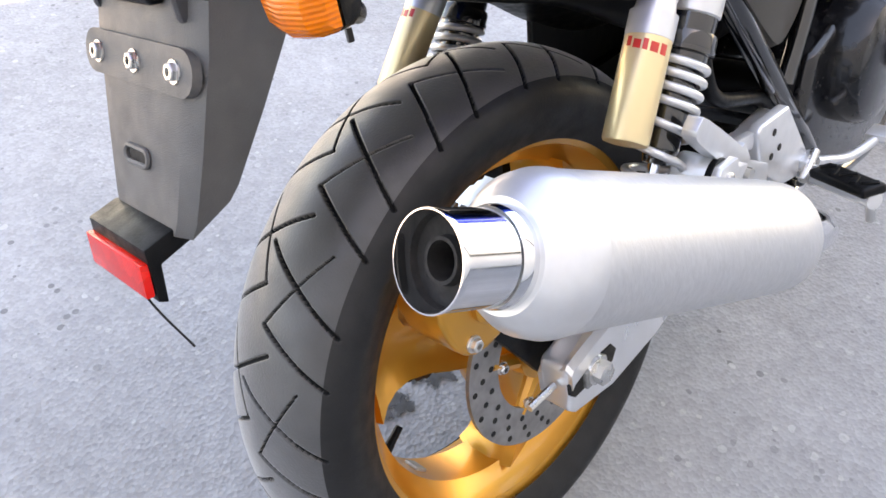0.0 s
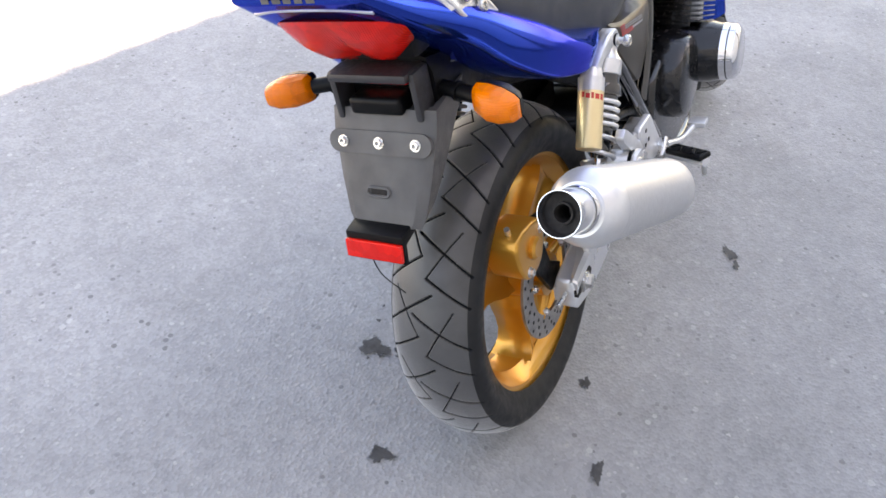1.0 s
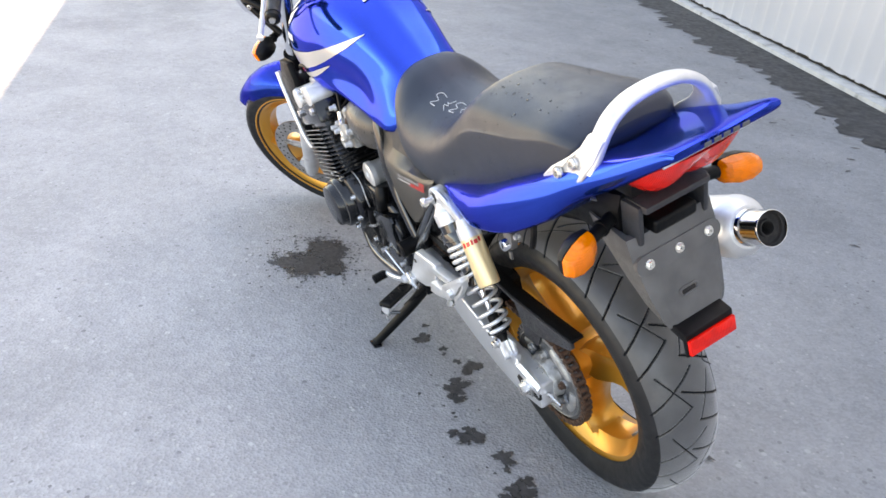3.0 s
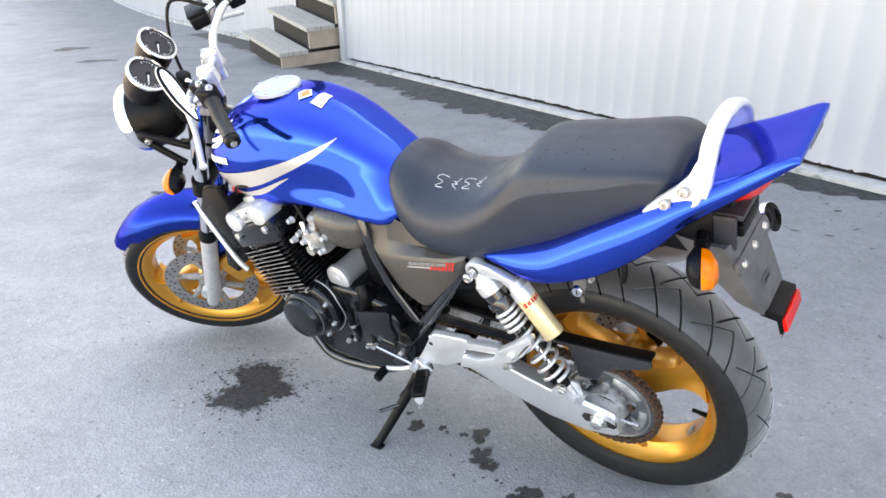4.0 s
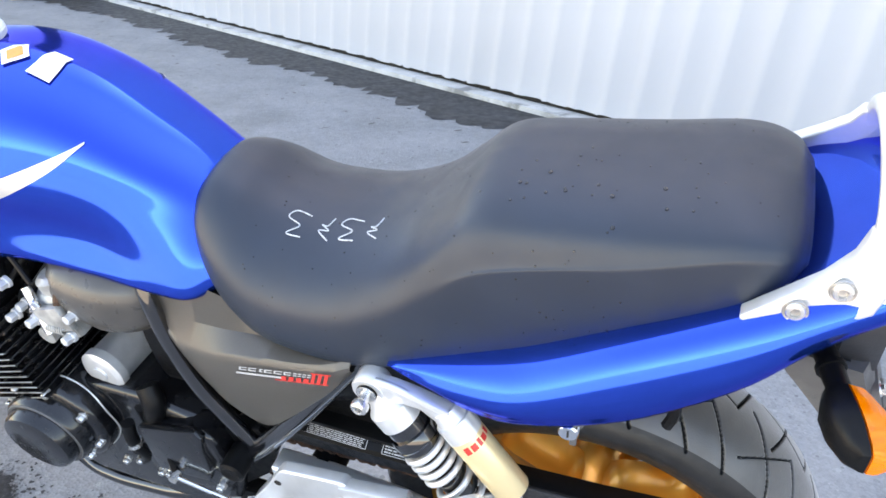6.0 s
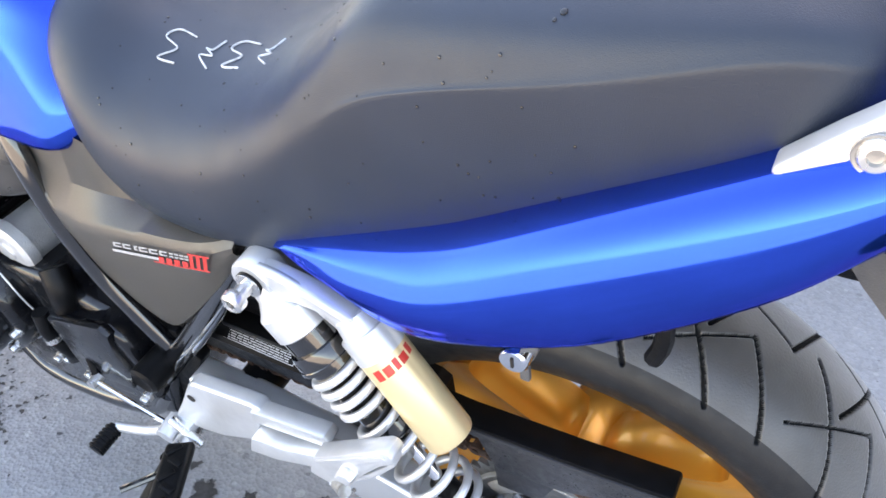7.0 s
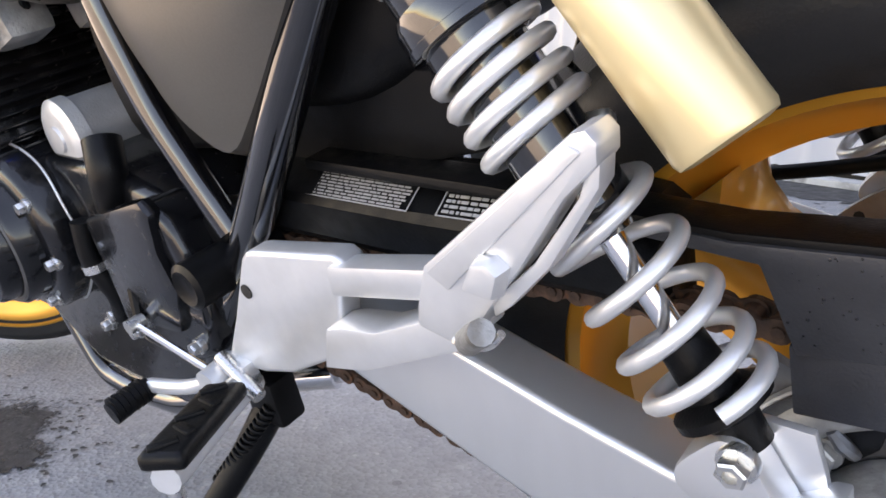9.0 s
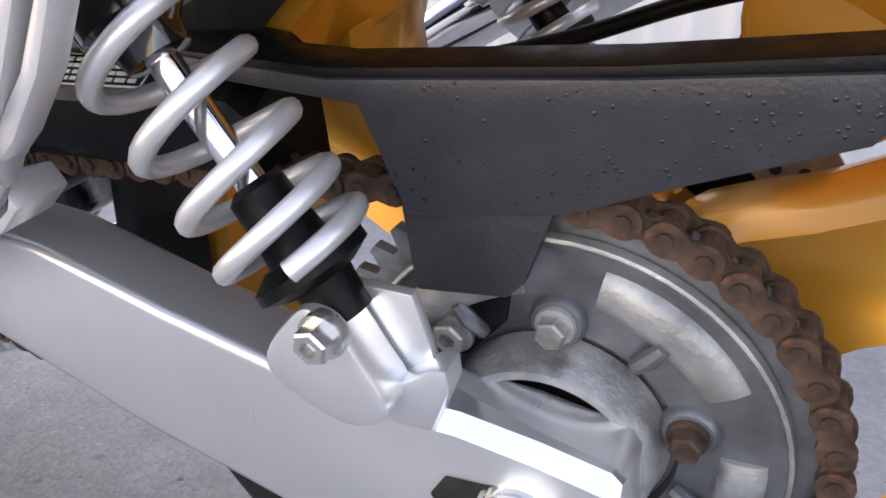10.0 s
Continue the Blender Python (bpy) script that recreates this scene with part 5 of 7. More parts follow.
# ---- tail cowl, lamp and rail
tail = holder("tail_cowl", "glossy blue upswept tail cowl")
part("cowl_shell", body([
    (0.195, [(0, 0.700), (0.125, 0.700), (0.146, 0.703), (0.149, 0.706), (0.140, 0.711), (0, 0.712)]),
    (0.16, [(0, 0.695), (0.135, 0.695), (0.156, 0.700), (0.162, 0.711), (0.138, 0.724), (0, 0.722)]),
    (0.10, [(0, 0.692), (0.152, 0.691), (0.174, 0.698), (0.176, 0.724), (0.136, 0.745), (0, 0.735)]),
    (0.037, [(0, 0.700), (0.160, 0.700), (0.185, 0.712), (0.183, 0.748), (0.134, 0.772), (0, 0.750)]),
    (-0.06, [(0, 0.735), (0.152, 0.731), (0.178, 0.746), (0.173, 0.798), (0.128, 0.822), (0, 0.790)]),
    (-0.15, [(0, 0.785), (0.136, 0.784), (0.161, 0.802), (0.156, 0.846), (0.118, 0.868), (0, 0.850)]),
    (-0.21, [(0, 0.835), (0.114, 0.836), (0.140, 0.852), (0.138, 0.880), (0.106, 0.898), (0, 0.893)]),
    (-0.28, [(0, 0.884), (0.096, 0.884), (0.116, 0.897), (0.114, 0.915), (0.094, 0.926), (0, 0.924)]),
    (-0.345, [(0, 0.934), (0.084, 0.934), (0.0985, 0.942), (0.0975, 0.951), (0.086, 0.957), (0, 0.954)]),
    (-0.363, [(0, 0.948), (0.080, 0.948), (0.0935, 0.952), (0.0930, 0.956), (0.083, 0.960), (0, 0.957)])], 6, 5), BLUE, tail, sharp=60)
part("trim_strip", tube([(-0.338, 0.088, 0.930), (-0.345, 0.05, 0.936), (-0.346, 0, 0.937), (-0.345, -0.05, 0.936), (-0.338, -0.088, 0.930)], 0.0035, 8, 5), SILVER, tail)
for k, w in enumerate((0.011, 0.012, 0.011, 0.011, 0.012)):
    y = 0.045 - 0.0165 * k
    part("mark_block", box((-0.3665, y - w / 2, 0.9535), (0.001, w, 0.006), 0), MATT, tail)



SETTLE[0] = False

def tail_lamp():
    root = holder("tail_lamp", "wide red tail lamp under the cowl")
    bm = bmesh.new()
    rows = []
    for y in np.linspace(-0.098, 0.098, 21):
        f = abs(y) / 0.098
        zt = 0.921 - 0.012 * f**2
        xt = -0.330 + 0.030 * f**2
        zb = 0.832 + 0.066 * max(0, (f - 0.35) / 0.65) ** 1.3
        xb = -0.222 - 0.060 * max(0, (f - 0.35) / 0.65) ** 1.3
        ring = []
        for k in range(6):
            t = k / 5
            bul = 0.020 * math.sin(math.pi * t) * (1 - f**4) * (0.55 + 0.6 * abs(math.sin(math.pi * min(f * 1.05, 1.0))))
            ring.append((xt + (xb - xt) * t - bul * 0.6, float(y), zt + (zb - zt) * t - bul * 0.8))
        ring += [(xb + 0.02, float(y), zb + 0.012), (xt + 0.03, float(y), zt - 0.003)]
        rows.append([bm.verts.new(v) for v in ring])
    ring_faces(bm, rows)
    part("lens", bm, RED, root, "red ribbed lens")
    part("lamp_backing", box((-0.235, 0, 0.868), (0.05, 0.15, 0.05), 0.01), BLACK, root)
    for sgn in (1, -1):
        part("lens_rib", tube([(-0.318 + 0.010, sgn * 0.05, 0.905), (-0.285, sgn * 0.045, 0.868), (-0.250, sgn * 0.03, 0.842)], 0.003, 6, 4), RED, root)


tail_lamp()
SETTLE[0] = True
rail = holder("grab_rail", "silver cast grab rail")
SETTLE[0] = False
# a flat forged hoop, broad along the machine and rounded
half_rail = [(-0.222, 0.117, 0.893), (-0.226, 0.104, 0.922), (-0.227, 0.090, 0.946), (-0.226, 0.070, 0.964), (-0.225, 0.040, 0.976), (-0.225, 0, 0.980)]
rail_line = smooth_line(half_rail + [(x, -y, z) for x, y, z in half_rail[-2::-1]], 7)
bm = bmesh.new()
rings = []
for k, p in enumerate(rail_line):
    way = rail_line[min(k + 1, len(rail_line) - 1)] - rail_line[max(k - 1, 0)]
    way.x = 0
    across = way.normalized().cross(Vector((1, 0, 0)))
    rings.append([bm.verts.new(p + 0.0150 * math.copysign(abs(math.cos(a)) ** 0.8, math.cos(a)) * Vector((1, 0, 0)) + 0.0090 * math.copysign(abs(math.sin(a)) ** 0.8, math.sin(a)) * across) for a in np.linspace(0, 2 * math.pi, 17)[:-1]])
ring_faces(bm, rings)
part("hoop", bm, SILVER, rail, sharp=60)
for sgn in (1, -1):
    f = (lambda b: b) if sgn > 0 else mirrored
    bm = plate([(-0.128, 0.858), (-0.131, 0.850), (-0.142, 0.847), (-0.175, 0.851), (-0.200, 0.866), (-0.2247, 0.8864), (-0.236, 0.912), (-0.242, 0.942), (-0.228, 0.949), (-0.211, 0.944), (-0.203, 0.925), (-0.184, 0.906), (-0.152, 0.882)], 0.112, 0.131, 0.004, 3)
    for v in bm.verts:
        v.co.y -= max(0.0, v.co.z - 0.89) * 0.5
    part("foot", f(bm), SILVER, rail)
    for x, z, y in ((-0.169, 0.878, 0.131), (-0.199, 0.902, 0.125)):
        part("screw_well", f(lathe([(0.0006, 0.0105), (0.0011, 0.0100), (0.0008, 0.0092)], (x, y, z), (0, 1, 0.18), 20)), DISC, rail)
        part("rail_screw", f(lathe([(-0.004, 0.0088), (0.0016, 0.0084), (0.0034, 0.0070), (0.0036, 0.0042), (0.0005, 0.0036)], (x, y, z), (0, 1, 0.18), 20)), STEEL, rail)

SETTLE[0] = False
# ---- rear mudguard, plate holder, reflector
hold = holder("plate_holder", "grey plastic rear mudguard with an empty plate mount")
part("upper_box", body([
    (0.02, [(0, 0.700), (0.062, 0.700), (0.070, 0.710), (0.070, 0.730), (0, 0.735)]),
    (-0.10, [(0, 0.742), (0.066, 0.742), (0.074, 0.756), (0.074, 0.805), (0, 0.810)]),
    (-0.19, [(0, 0.745), (0.066, 0.745), (0.074, 0.757), (0.070, 0.825), (0, 0.830)]),
    (-0.225, [(0, 0.752), (0.066, 0.752), (0.072, 0.760), (0.066, 0.832), (0, 0.836)])], 5, 3), BLACK, hold)
part("lamp_hood", box((-0.247, 0, 0.822), (0.052, 0.122, 0.012), 0.004), GUARD, hold)
part("lamp_side", box((-0.243, 0.0625, 0.792), (0.040, 0.010, 0.068), 0.004), GUARD, hold)
part("lamp_side", box((-0.243, -0.0625, 0.792), (0.040, 0.010, 0.068), 0.004), GUARD, hold)
part("plate_lamp", box((-0.246, 0, 0.780), (0.044, 0.082, 0.024), 0.007, seg=3), BLACK, hold, "black plate lamp housing")
part("plate_lamp_glass", box((-0.229, 0, 0.806), (0.006, 0.070, 0.020), 0.002), RED, hold, "small dark red reflector in a recess")
SLOPE = Vector((-0.058, 0, -0.155)).normalized()
bm = bmesh.new()
rows = []
for t, w in ((0, 0.082), (0.035, 0.082), (0.05, 0.079), (0.10, 0.072), (0.150, 0.062), (0.162, 0.056)):
    p = Vector((-0.249, 0, 0.770)) + SLOPE * t
    d = 0.085 - 0.30 * t
    rows.append([bm.verts.new(v) for v in (p + Vector((0.0, -w, 0)), p + Vector((0, -w * 0.78, 0)) + Vector((-0.007, 0, 0.003)), p + Vector((-0.007, w * 0.78, 0.003)), p + Vector((0, w, 0)), p + Vector((d, w * 0.98, 0.012)), p + Vector((d, w * 0.92, 0.012)), p + Vector((0.010, w * 0.86, 0)), p + Vector((0.010, -w * 0.86, 0)), p + Vector((d, -w * 0.92, 0.012)), p + Vector((d, -w * 0.98, 0.012)))])
ring_faces(bm, rows)
part("flap", bm, MATT, hold, sharp=25)
bn = SLOPE.cross(Vector((0, 1, 0))).normalized()
bn = bn if bn.x < 0 else -bn
turn = Matrix((Vector((0, 1, 0)).cross(bn), Vector((0, 1, 0)), bn)).transposed()
mid = Vector((-0.268, 0.003, 0.728))
bm = bmesh.new()
poly = [(0.016 * math.sin(a), 0.066 + 0.016 * math.cos(a)) for a in np.linspace(-math.pi / 2, math.pi / 2, 9)] + [(0.016 * math.sin(a), -0.066 + 0.016 * math.cos(a)) for a in np.linspace(math.pi / 2, 1.5 * math.pi, 9)]
for lay in (0, 0.007):
    bm.faces.new([bm.verts.new(mid + turn @ Vector((x, y, lay))) for x, y in poly])
bm.verts.ensure_lookup_table()
for k in range(18):
    bm.faces.new((bm.verts[k], bm.verts[(k + 1) % 18], bm.verts[18 + (k + 1) % 18], bm.verts[18 + k]))
part("mount_strip", bevelled(bm, 0.0015, 2), MATT, hold, "dark plastic plate mount strip")
for y in (0.061, 0.003, -0.055):
    bolt(mid + turn @ Vector((0, y - 0.003, 0.007)), bn, 0.0065, 0.004, STEEL, hold)
q = mid + SLOPE * 0.068
bm = bmesh.new()
poly = [(0.006 * math.sin(a), 0.012 + 0.006 * math.cos(a)) for a in np.linspace(-math.pi / 2, math.pi / 2, 7)] + [(0.006 * math.sin(a), -0.012 + 0.006 * math.cos(a)) for a in np.linspace(math.pi / 2, 1.5 * math.pi, 7)]
tube([q + turn @ Vector((x, y + 0.004, 0.006)) for x, y in poly], 0.0022, 6, bm=bm, closed=True)
part("slot_rim", bm, MATT, hold)
part("slot", box(q + turn @ Vector((0, 0.004, 0.004)), (0.009, 0.026, 0.003), 0.001, turn), BARE, hold)
part("reflector_bracket", plate([(-0.298, 0.622), (-0.312, 0.626), (-0.336, 0.622), (-0.341, 0.580), (-0.334, 0.576), (-0.328, 0.606), (-0.300, 0.612)], -0.042, 0.052, 0.002), BLACK, hold)
rp = Vector((-0.342, 0.005, 0.599))
part("reflector", box(rp, (0.007, 0.092, 0.027), 0.002, Matrix.Rotation(radians(10), 3, "Y")), RED, hold, "red rectangular reflector")
part("tyre_wire", tube([(-0.335, 0.02, 0.582), (-0.330, 0.014, 0.545), (-0.322, -0.012, 0.510)], 0.0010, 6, 6), BLACK, hold, "thin black wire")


def indicator(sgn, base, tip, stalk_r, back, steer=False):
    """A turn signal: stalk, black shell and pointed amber lens."""
    root = holder("turn_signal", "amber turn signal on a black stalk")
    g = steered if steer else (lambda b: b)
    base, tip = Vector(base), Vector(tip)
    part("stalk", g(tube([base, tip], stalk_r, 14)), BLACK, root)
    part("stalk_collar", g(tube([base.lerp(tip, 0.55), base.lerp(tip, 0.62)], stalk_r * 1.25, 14)), BLACK, root)
    d = (tip - base).normalized()
    c = tip + d * 0.036
    bmL, bmS = bmesh.new(), bmesh.new()
    for bm, sg in ((bmL, back), (bmS, -back)):
        rows = []
        # rounded wedge, broad at the stalk and narrow outside
        for t, h, dep in ((-0.036, 0.015, 0.010), (-0.032, 0.020, 0.019), (-0.012, 0.023, 0.028), (0.008, 0.022, 0.028), (0.026, 0.017, 0.021), (0.033, 0.012, 0.010)):
            ring = []
            for k in range(9):
                a = math.pi * k / 8
                cz = math.copysign(abs(math.cos(a)) ** 0.7, math.cos(a)) * h
                sx = abs(math.sin(a)) ** 0.7 * dep * (1.0 if bm is bmL else 0.85)
                ring.append(bm.verts.new(c + d * t + Vector((sg * (0.001 + sx), 0, cz))))
            rows.append(ring)
        ring_faces(bm, rows)
    part("amber_lens", g(bmL), AMBER, root, "faceted amber lens")
    part("shell", g(bmS), BLACK, root)
    return root


indicator(1, (-0.205, 0.06, 0.790), (-0.226, 0.128, 0.786), 0.011, -1)
indicator(-1, (-0.205, -0.06, 0.785), (-0.220, -0.128, 0.779), 0.011, -1)

SETTLE[0] = True
# seat lock under the cowl
lock = holder("seat_lock", "zinc seat lock with a keyhole")
part("lock_plate", plate([(0.004, 0.70), (-0.024, 0.70), (-0.021, 0.676), (-0.015, 0.660), (0.001, 0.660), (0.006, 0.676)], 0.132, 0.147, 0.003), MATT, lock)
part("lock_barrel", lathe([(-0.02, 0.0115), (0.008, 0.0115), (0.010, 0.010), (0.010, 0.004)], (-0.006, 0.148, 0.672), (0, 1, 0), 24), CHROME, lock)
part("keyhole", box((-0.006, 0.1585, 0.672), (0.002, 0.001, 0.010), 0), BARE, lock)
part("lock_tongue", box((-0.010, 0.146, 0.648), (0.008, 0.005, 0.016), 0.002), MATT, lock)
part("lock_bolt", bolt_bm((-0.030, 0.138, 0.694), (0, 1, 0), 0.005, 0.006, False), OLDALU, lock)
hk = holder("luggage_hook", "black luggage hook under the cowl")
part("hook_stem", tube([(-0.10, 0.14, 0.77), (-0.105, 0.15, 0.735), (-0.10, 0.152, 0.715)], 0.006, 8, 3), BLACK, hk)

SETTLE[0] = False
# ---- side covers
for sgn in (1, -1):
    f = (lambda b: b) if sgn > 0 else mirrored
    sc = holder("side_cover", "satin grey brown side cover with printed lettering" if sgn > 0 else "satin grey brown side cover")
    bm = bmesh.new()
    rows = []
    # from the tank backwards: lower edge to upper edge, bulging out, with a shoulder under the seat
    for x, zl, zs, zt, yb, ins in ((0.572, 0.684, 0.694, 0.718, 0.112, 0.006), (0.552, 0.650, 0.668, 0.722, 0.120, 0.012), (0.532, 0.620, 0.645, 0.724, 0.129, 0.018), (0.510, 0.584, 0.634, 0.724, 0.138, 0.026), (0.478, 0.538, 0.637, 0.722, 0.146, 0.034), (0.445, 0.511, 0.643, 0.714, 0.149, 0.036), (0.410, 0.499, 0.649, 0.690, 0.150, 0.044), (0.375, 0.528, 0.653, 0.686, 0.150, 0.044), (0.335, 0.572, 0.658, 0.686, 0.150, 0.044), (0.298, 0.614, 0.666, 0.687, 0.149, 0.044), (0.262, 0.660, 0.678, 0.690, 0.142, 0.044)):
        ring = []
        for t, o in ((0, -0.022), (0.06, -0.006), (0.3, 0.0), (0.65, 0.003), (0.9, 0.002), (1, -0.001)):
            ring.append((x, yb + o, zl + (zs - zl) * t))
        ring += [(x, yb - ins * 0.11, zs + 0.004), (x, yb - ins * 0.73, zs + (zt - zs) * 0.30), (x, yb - ins, zt)]
        rows.append(ring)
    cols = [smooth_line([r[k] for r in rows], 4) for k in range(9)]
    grid = [[bm.verts.new(c[k]) for c in cols] for k in range(len(cols[0]))]
    for a, b in zip(grid, grid[1:]):
        for k in range(8):
            bm.faces.new((a[k], b[k], b[k + 1], a[k + 1]))
    geom = bmesh.ops.solidify(bm, geom=bm.faces[:], thickness=0.004)
    part("cover_shell", f(bm), COVER, sc, sharp=33)
    # model badge as plain bars: white lettering bars, a white stripe, red slanted strokes

    Y = 0.1545

    def slanted(x0, x1, up0, up1, material, name, y=Y, lean=0.0035):
        """A bar of the badge; its lines climb a little to the rear."""
        foot = lambda x: 0.6325 + (0.415 - x) * 0.185  # noqa: E731
        bm = bmesh.new()
        bm.faces.new([bm.verts.new((x - lean * h / 0.01, y, foot(x) + h)) for x, h in ((x0, up0), (x1, up0), (x1, up1), (x0, up1))])
        part(name, f(bm), material, sc)

    for x0, x1 in ((0.4150, 0.4035), (0.4010, 0.3895), (0.3850, 0.3800), (0.3780, 0.3665), (0.3640, 0.3525), (0.3500, 0.3400)):
        slanted(x0, x1, 0.0014, 0.0034, LABEL, "badge_bar")
        slanted(x0, x0 - 0.0028, 0.0034, 0.0062, LABEL, "badge_bar")
        slanted(x0, x1, 0.0062, 0.0082, LABEL, "badge_bar")
    for k in range(4):
        slanted(0.3365 - 0.0065 * k, 0.3315 - 0.0065 * k, 0.0014, 0.0036, LABEL, "badge_bar")
        slanted(0.3365 - 0.0065 * k, 0.3315 - 0.0065 * k, 0.0056, 0.0078, LABEL, "badge_bar")
    slanted(0.4180, 0.3480, -0.0068, -0.0028, LABEL, "badge_bar")
    for k in range(4):
        slanted(0.3520 - 0.0105 * k, 0.3450 - 0.0105 * k, -0.0085, -0.0010, REDINK, "badge_stroke", Y + 0.0001)
    slanted(0.3600, 0.3120, -0.0108, -0.0092, REDINK, "badge_stroke")
    for k in range(3):
        slanted(0.3105 - 0.0085 * k, 0.3060 - 0.0085 * k, -0.0085, 0.0105, REDINK, "badge_stroke", Y + 0.0002)
    slanted(0.3130, 0.2860, -0.0098, -0.0078, REDINK, "badge_stroke", Y + 0.0001)
    slanted(0.3130, 0.2860, 0.0098, 0.0118, REDINK, "badge_stroke", Y + 0.0001)

# ---- footrest hangers, pegs, levers, stand
for sgn in (1, -1):
    f = (lambda b: b) if sgn > 0 else mirrored
    hang = holder("footrest_hanger", "silver cast footrest hanger")
    peg = holder("pillion_footrest", "silver folding pillion footrest, folded up", hang)
    if sgn > 0:
        part("hanger_plate", f(plate([(0.461, 0.344), (0.430, 0.389), (0.397, 0.442), (0.389, 0.449), (0.380, 0.451), (0.298, 0.461), (0.291, 0.457), (0.290, 0.446), (0.302, 0.430), (0.308, 0.410), (0.312, 0.386), (0.379, 0.352), (0.416, 0.342), (0.444, 0.340)], 0.152, 0.172, 0.004, 3)), SILVER, hang)
        part("hanger_arm", f(plate([(0.302, 0.455), (0.205, 0.470), (0.200, 0.462), (0.206, 0.450), (0.304, 0.434)], 0.156, 0.176, 0.003)), SILVER, hang)
        part("hanger_arm", f(plate([(0.306, 0.416), (0.292, 0.420), (0.262, 0.424), (0.215, 0.444), (0.190, 0.450), (0.184, 0.440), (0.199, 0.428), (0.280, 0.392), (0.318, 0.384)], 0.160, 0.186, 0.002)), SILVER, hang)
        part("hanger_hole", f(lathe([(0, 0.0055), (0.0008, 0.0055)], (0.402, 0.1722, 0.416), (0, 1, 0), 20)), BARE, hang)
        bm = plate([(0.1998, 0.4679), (0.1899, 0.4914), (0.103, 0.5598), (0.097, 0.5615), (0.0925, 0.5565), (0.0935, 0.548), (0.1090, 0.5335), (0.1350, 0.4990), (0.1500, 0.4820), (0.1720, 0.4545), (0.1800, 0.4500), (0.2030, 0.4560)], 0.187, 0.206, 0.0025, 2)
        part("peg_bar", f(bm), SILVER, peg)
        part("peg_edge", f(plate([(0.1870, 0.4895), (0.1040, 0.5555), (0.0990, 0.5530), (0.1760, 0.4820)], 0.2060, 0.2075, 0.0007)), SILVER, peg)
        part("peg_loop", f(plate([(0.0935, 0.5500), (0.0955, 0.5380), (0.1225, 0.5000), (0.1455, 0.4770), (0.1560, 0.4690), (0.1560, 0.4780), (0.1300, 0.5010), (0.1050, 0.5330), (0.0990, 0.5480)], 0.190, 0.203, 0.002)), SILVER, peg)
        part("peg_stop", f(plate([(0.1649, 0.4870), (0.1549, 0.5044), (0.1448, 0.5059), (0.1384, 0.5000), (0.1449, 0.4841)], 0.2055, 0.2150, 0.002, 2, None, 0.78)), SILVER, peg)
        part("peg_bolt", f(tube([(0.1745, 0.202, 0.4520), (0.1560, 0.213, 0.4680)], [0.0075, 0.0065], 12)), OLDALU, peg)
        part("peg_clip", f(tube([(0.1800, 0.206, 0.4530), (0.1600, 0.208, 0.4560), (0.1500, 0.207, 0.4650)], 0.0022, 8, 4)), STEEL, peg)
    else:
        part("hanger_plate", plate([(0.388, 0.443), (0.320, 0.447), (0.310, 0.441), (0.318, 0.400), (0.330, 0.378), (0.380, 0.336), (0.460, 0.318), (0.452, 0.352)], -0.172, -0.156, 0.004, 3), SILVER, hang)
        part("hanger_arm", plate([(0.328, 0.396), (0.250, 0.440), (0.215, 0.450), (0.198, 0.438), (0.220, 0.420), (0.325, 0.352)], -0.178, -0.162, 0.003), SILVER, hang)
        part("hanger_rib", plate([(0.318, 0.440), (0.235, 0.455), (0.215, 0.446), (0.310, 0.420)], -0.166, -0.154, 0.003), SILVER, hang)
        for x, z in ((0.350, 0.425), (0.366, 0.398), (0.345, 0.395)):
            part("hanger_hole", lathe([(0, 0.0045), (0.0008, 0.0045)], (x, -0.1722, z), (0, -1, 0), 16), BARE, hang)
        part("peg_bar", plate(round_poly([(0.120, 0.548), (0.134, 0.544), (0.212, 0.474), (0.214, 0.456), (0.198, 0.452), (0.128, 0.516), (0.111, 0.536)], 3), -0.206, -0.190, 0.002), SILVER, peg)
        part("peg_block", plate([(0.236, 0.452), (0.222, 0.478), (0.196, 0.474), (0.190, 0.448), (0.212, 0.432)], -0.200, -0.176, 0.003), SILVER, peg)
        part("peg_bolt", tube([(0.208, -0.200, 0.450), (0.208, -0.214, 0.449)], 0.008, 6), STEEL, peg)
    SETTLE[0] = True
    # rider's footrest
    rp_ = holder("footrest", "rubber topped rider's footrest", hang)
    part("peg_hinge", f(tube([(0.418, 0.182, 0.350), (0.412, 0.210, 0.352)], 0.012, 12)), STEEL, rp_)
    part("peg_body", f(tube([(0.412, 0.200, 0.350), (0.358, 0.294, 0.366)], 0.0105, 12)), SILVER, rp_)
    peg_turn = Matrix.Rotation(radians(30), 3, "Z") @ Matrix.Rotation(radians(9), 3, "X")
    part("peg_rubber", f(box((0.382, 0.252, 0.371), (0.034, 0.098, 0.013), 0.006, peg_turn, 3)), BLACK, rp_, "black ribbed rubber pad")
    for k in range(5):
        part("peg_ridge", f(box(Vector((0.382, 0.252, 0.371)) + peg_turn @ Vector((0.003 * (-1) ** k, -0.036 + 0.018 * k, 0.0065)), (0.020, 0.008, 0.004), 0.0015, peg_turn @ Matrix.Rotation(radians(35 * (-1) ** k), 3, "Z"))), BLACK, rp_)
    part("feeler_bolt", f(tube([(0.364, 0.288, 0.358), (0.366, 0.290, 0.334)], 0.0055, 10)), STEEL, rp_)
    part("hinge_pin", f(tube([(0.435, 0.192, 0.372), (0.392, 0.196, 0.350)], 0.006, 10)), STEEL, rp_)
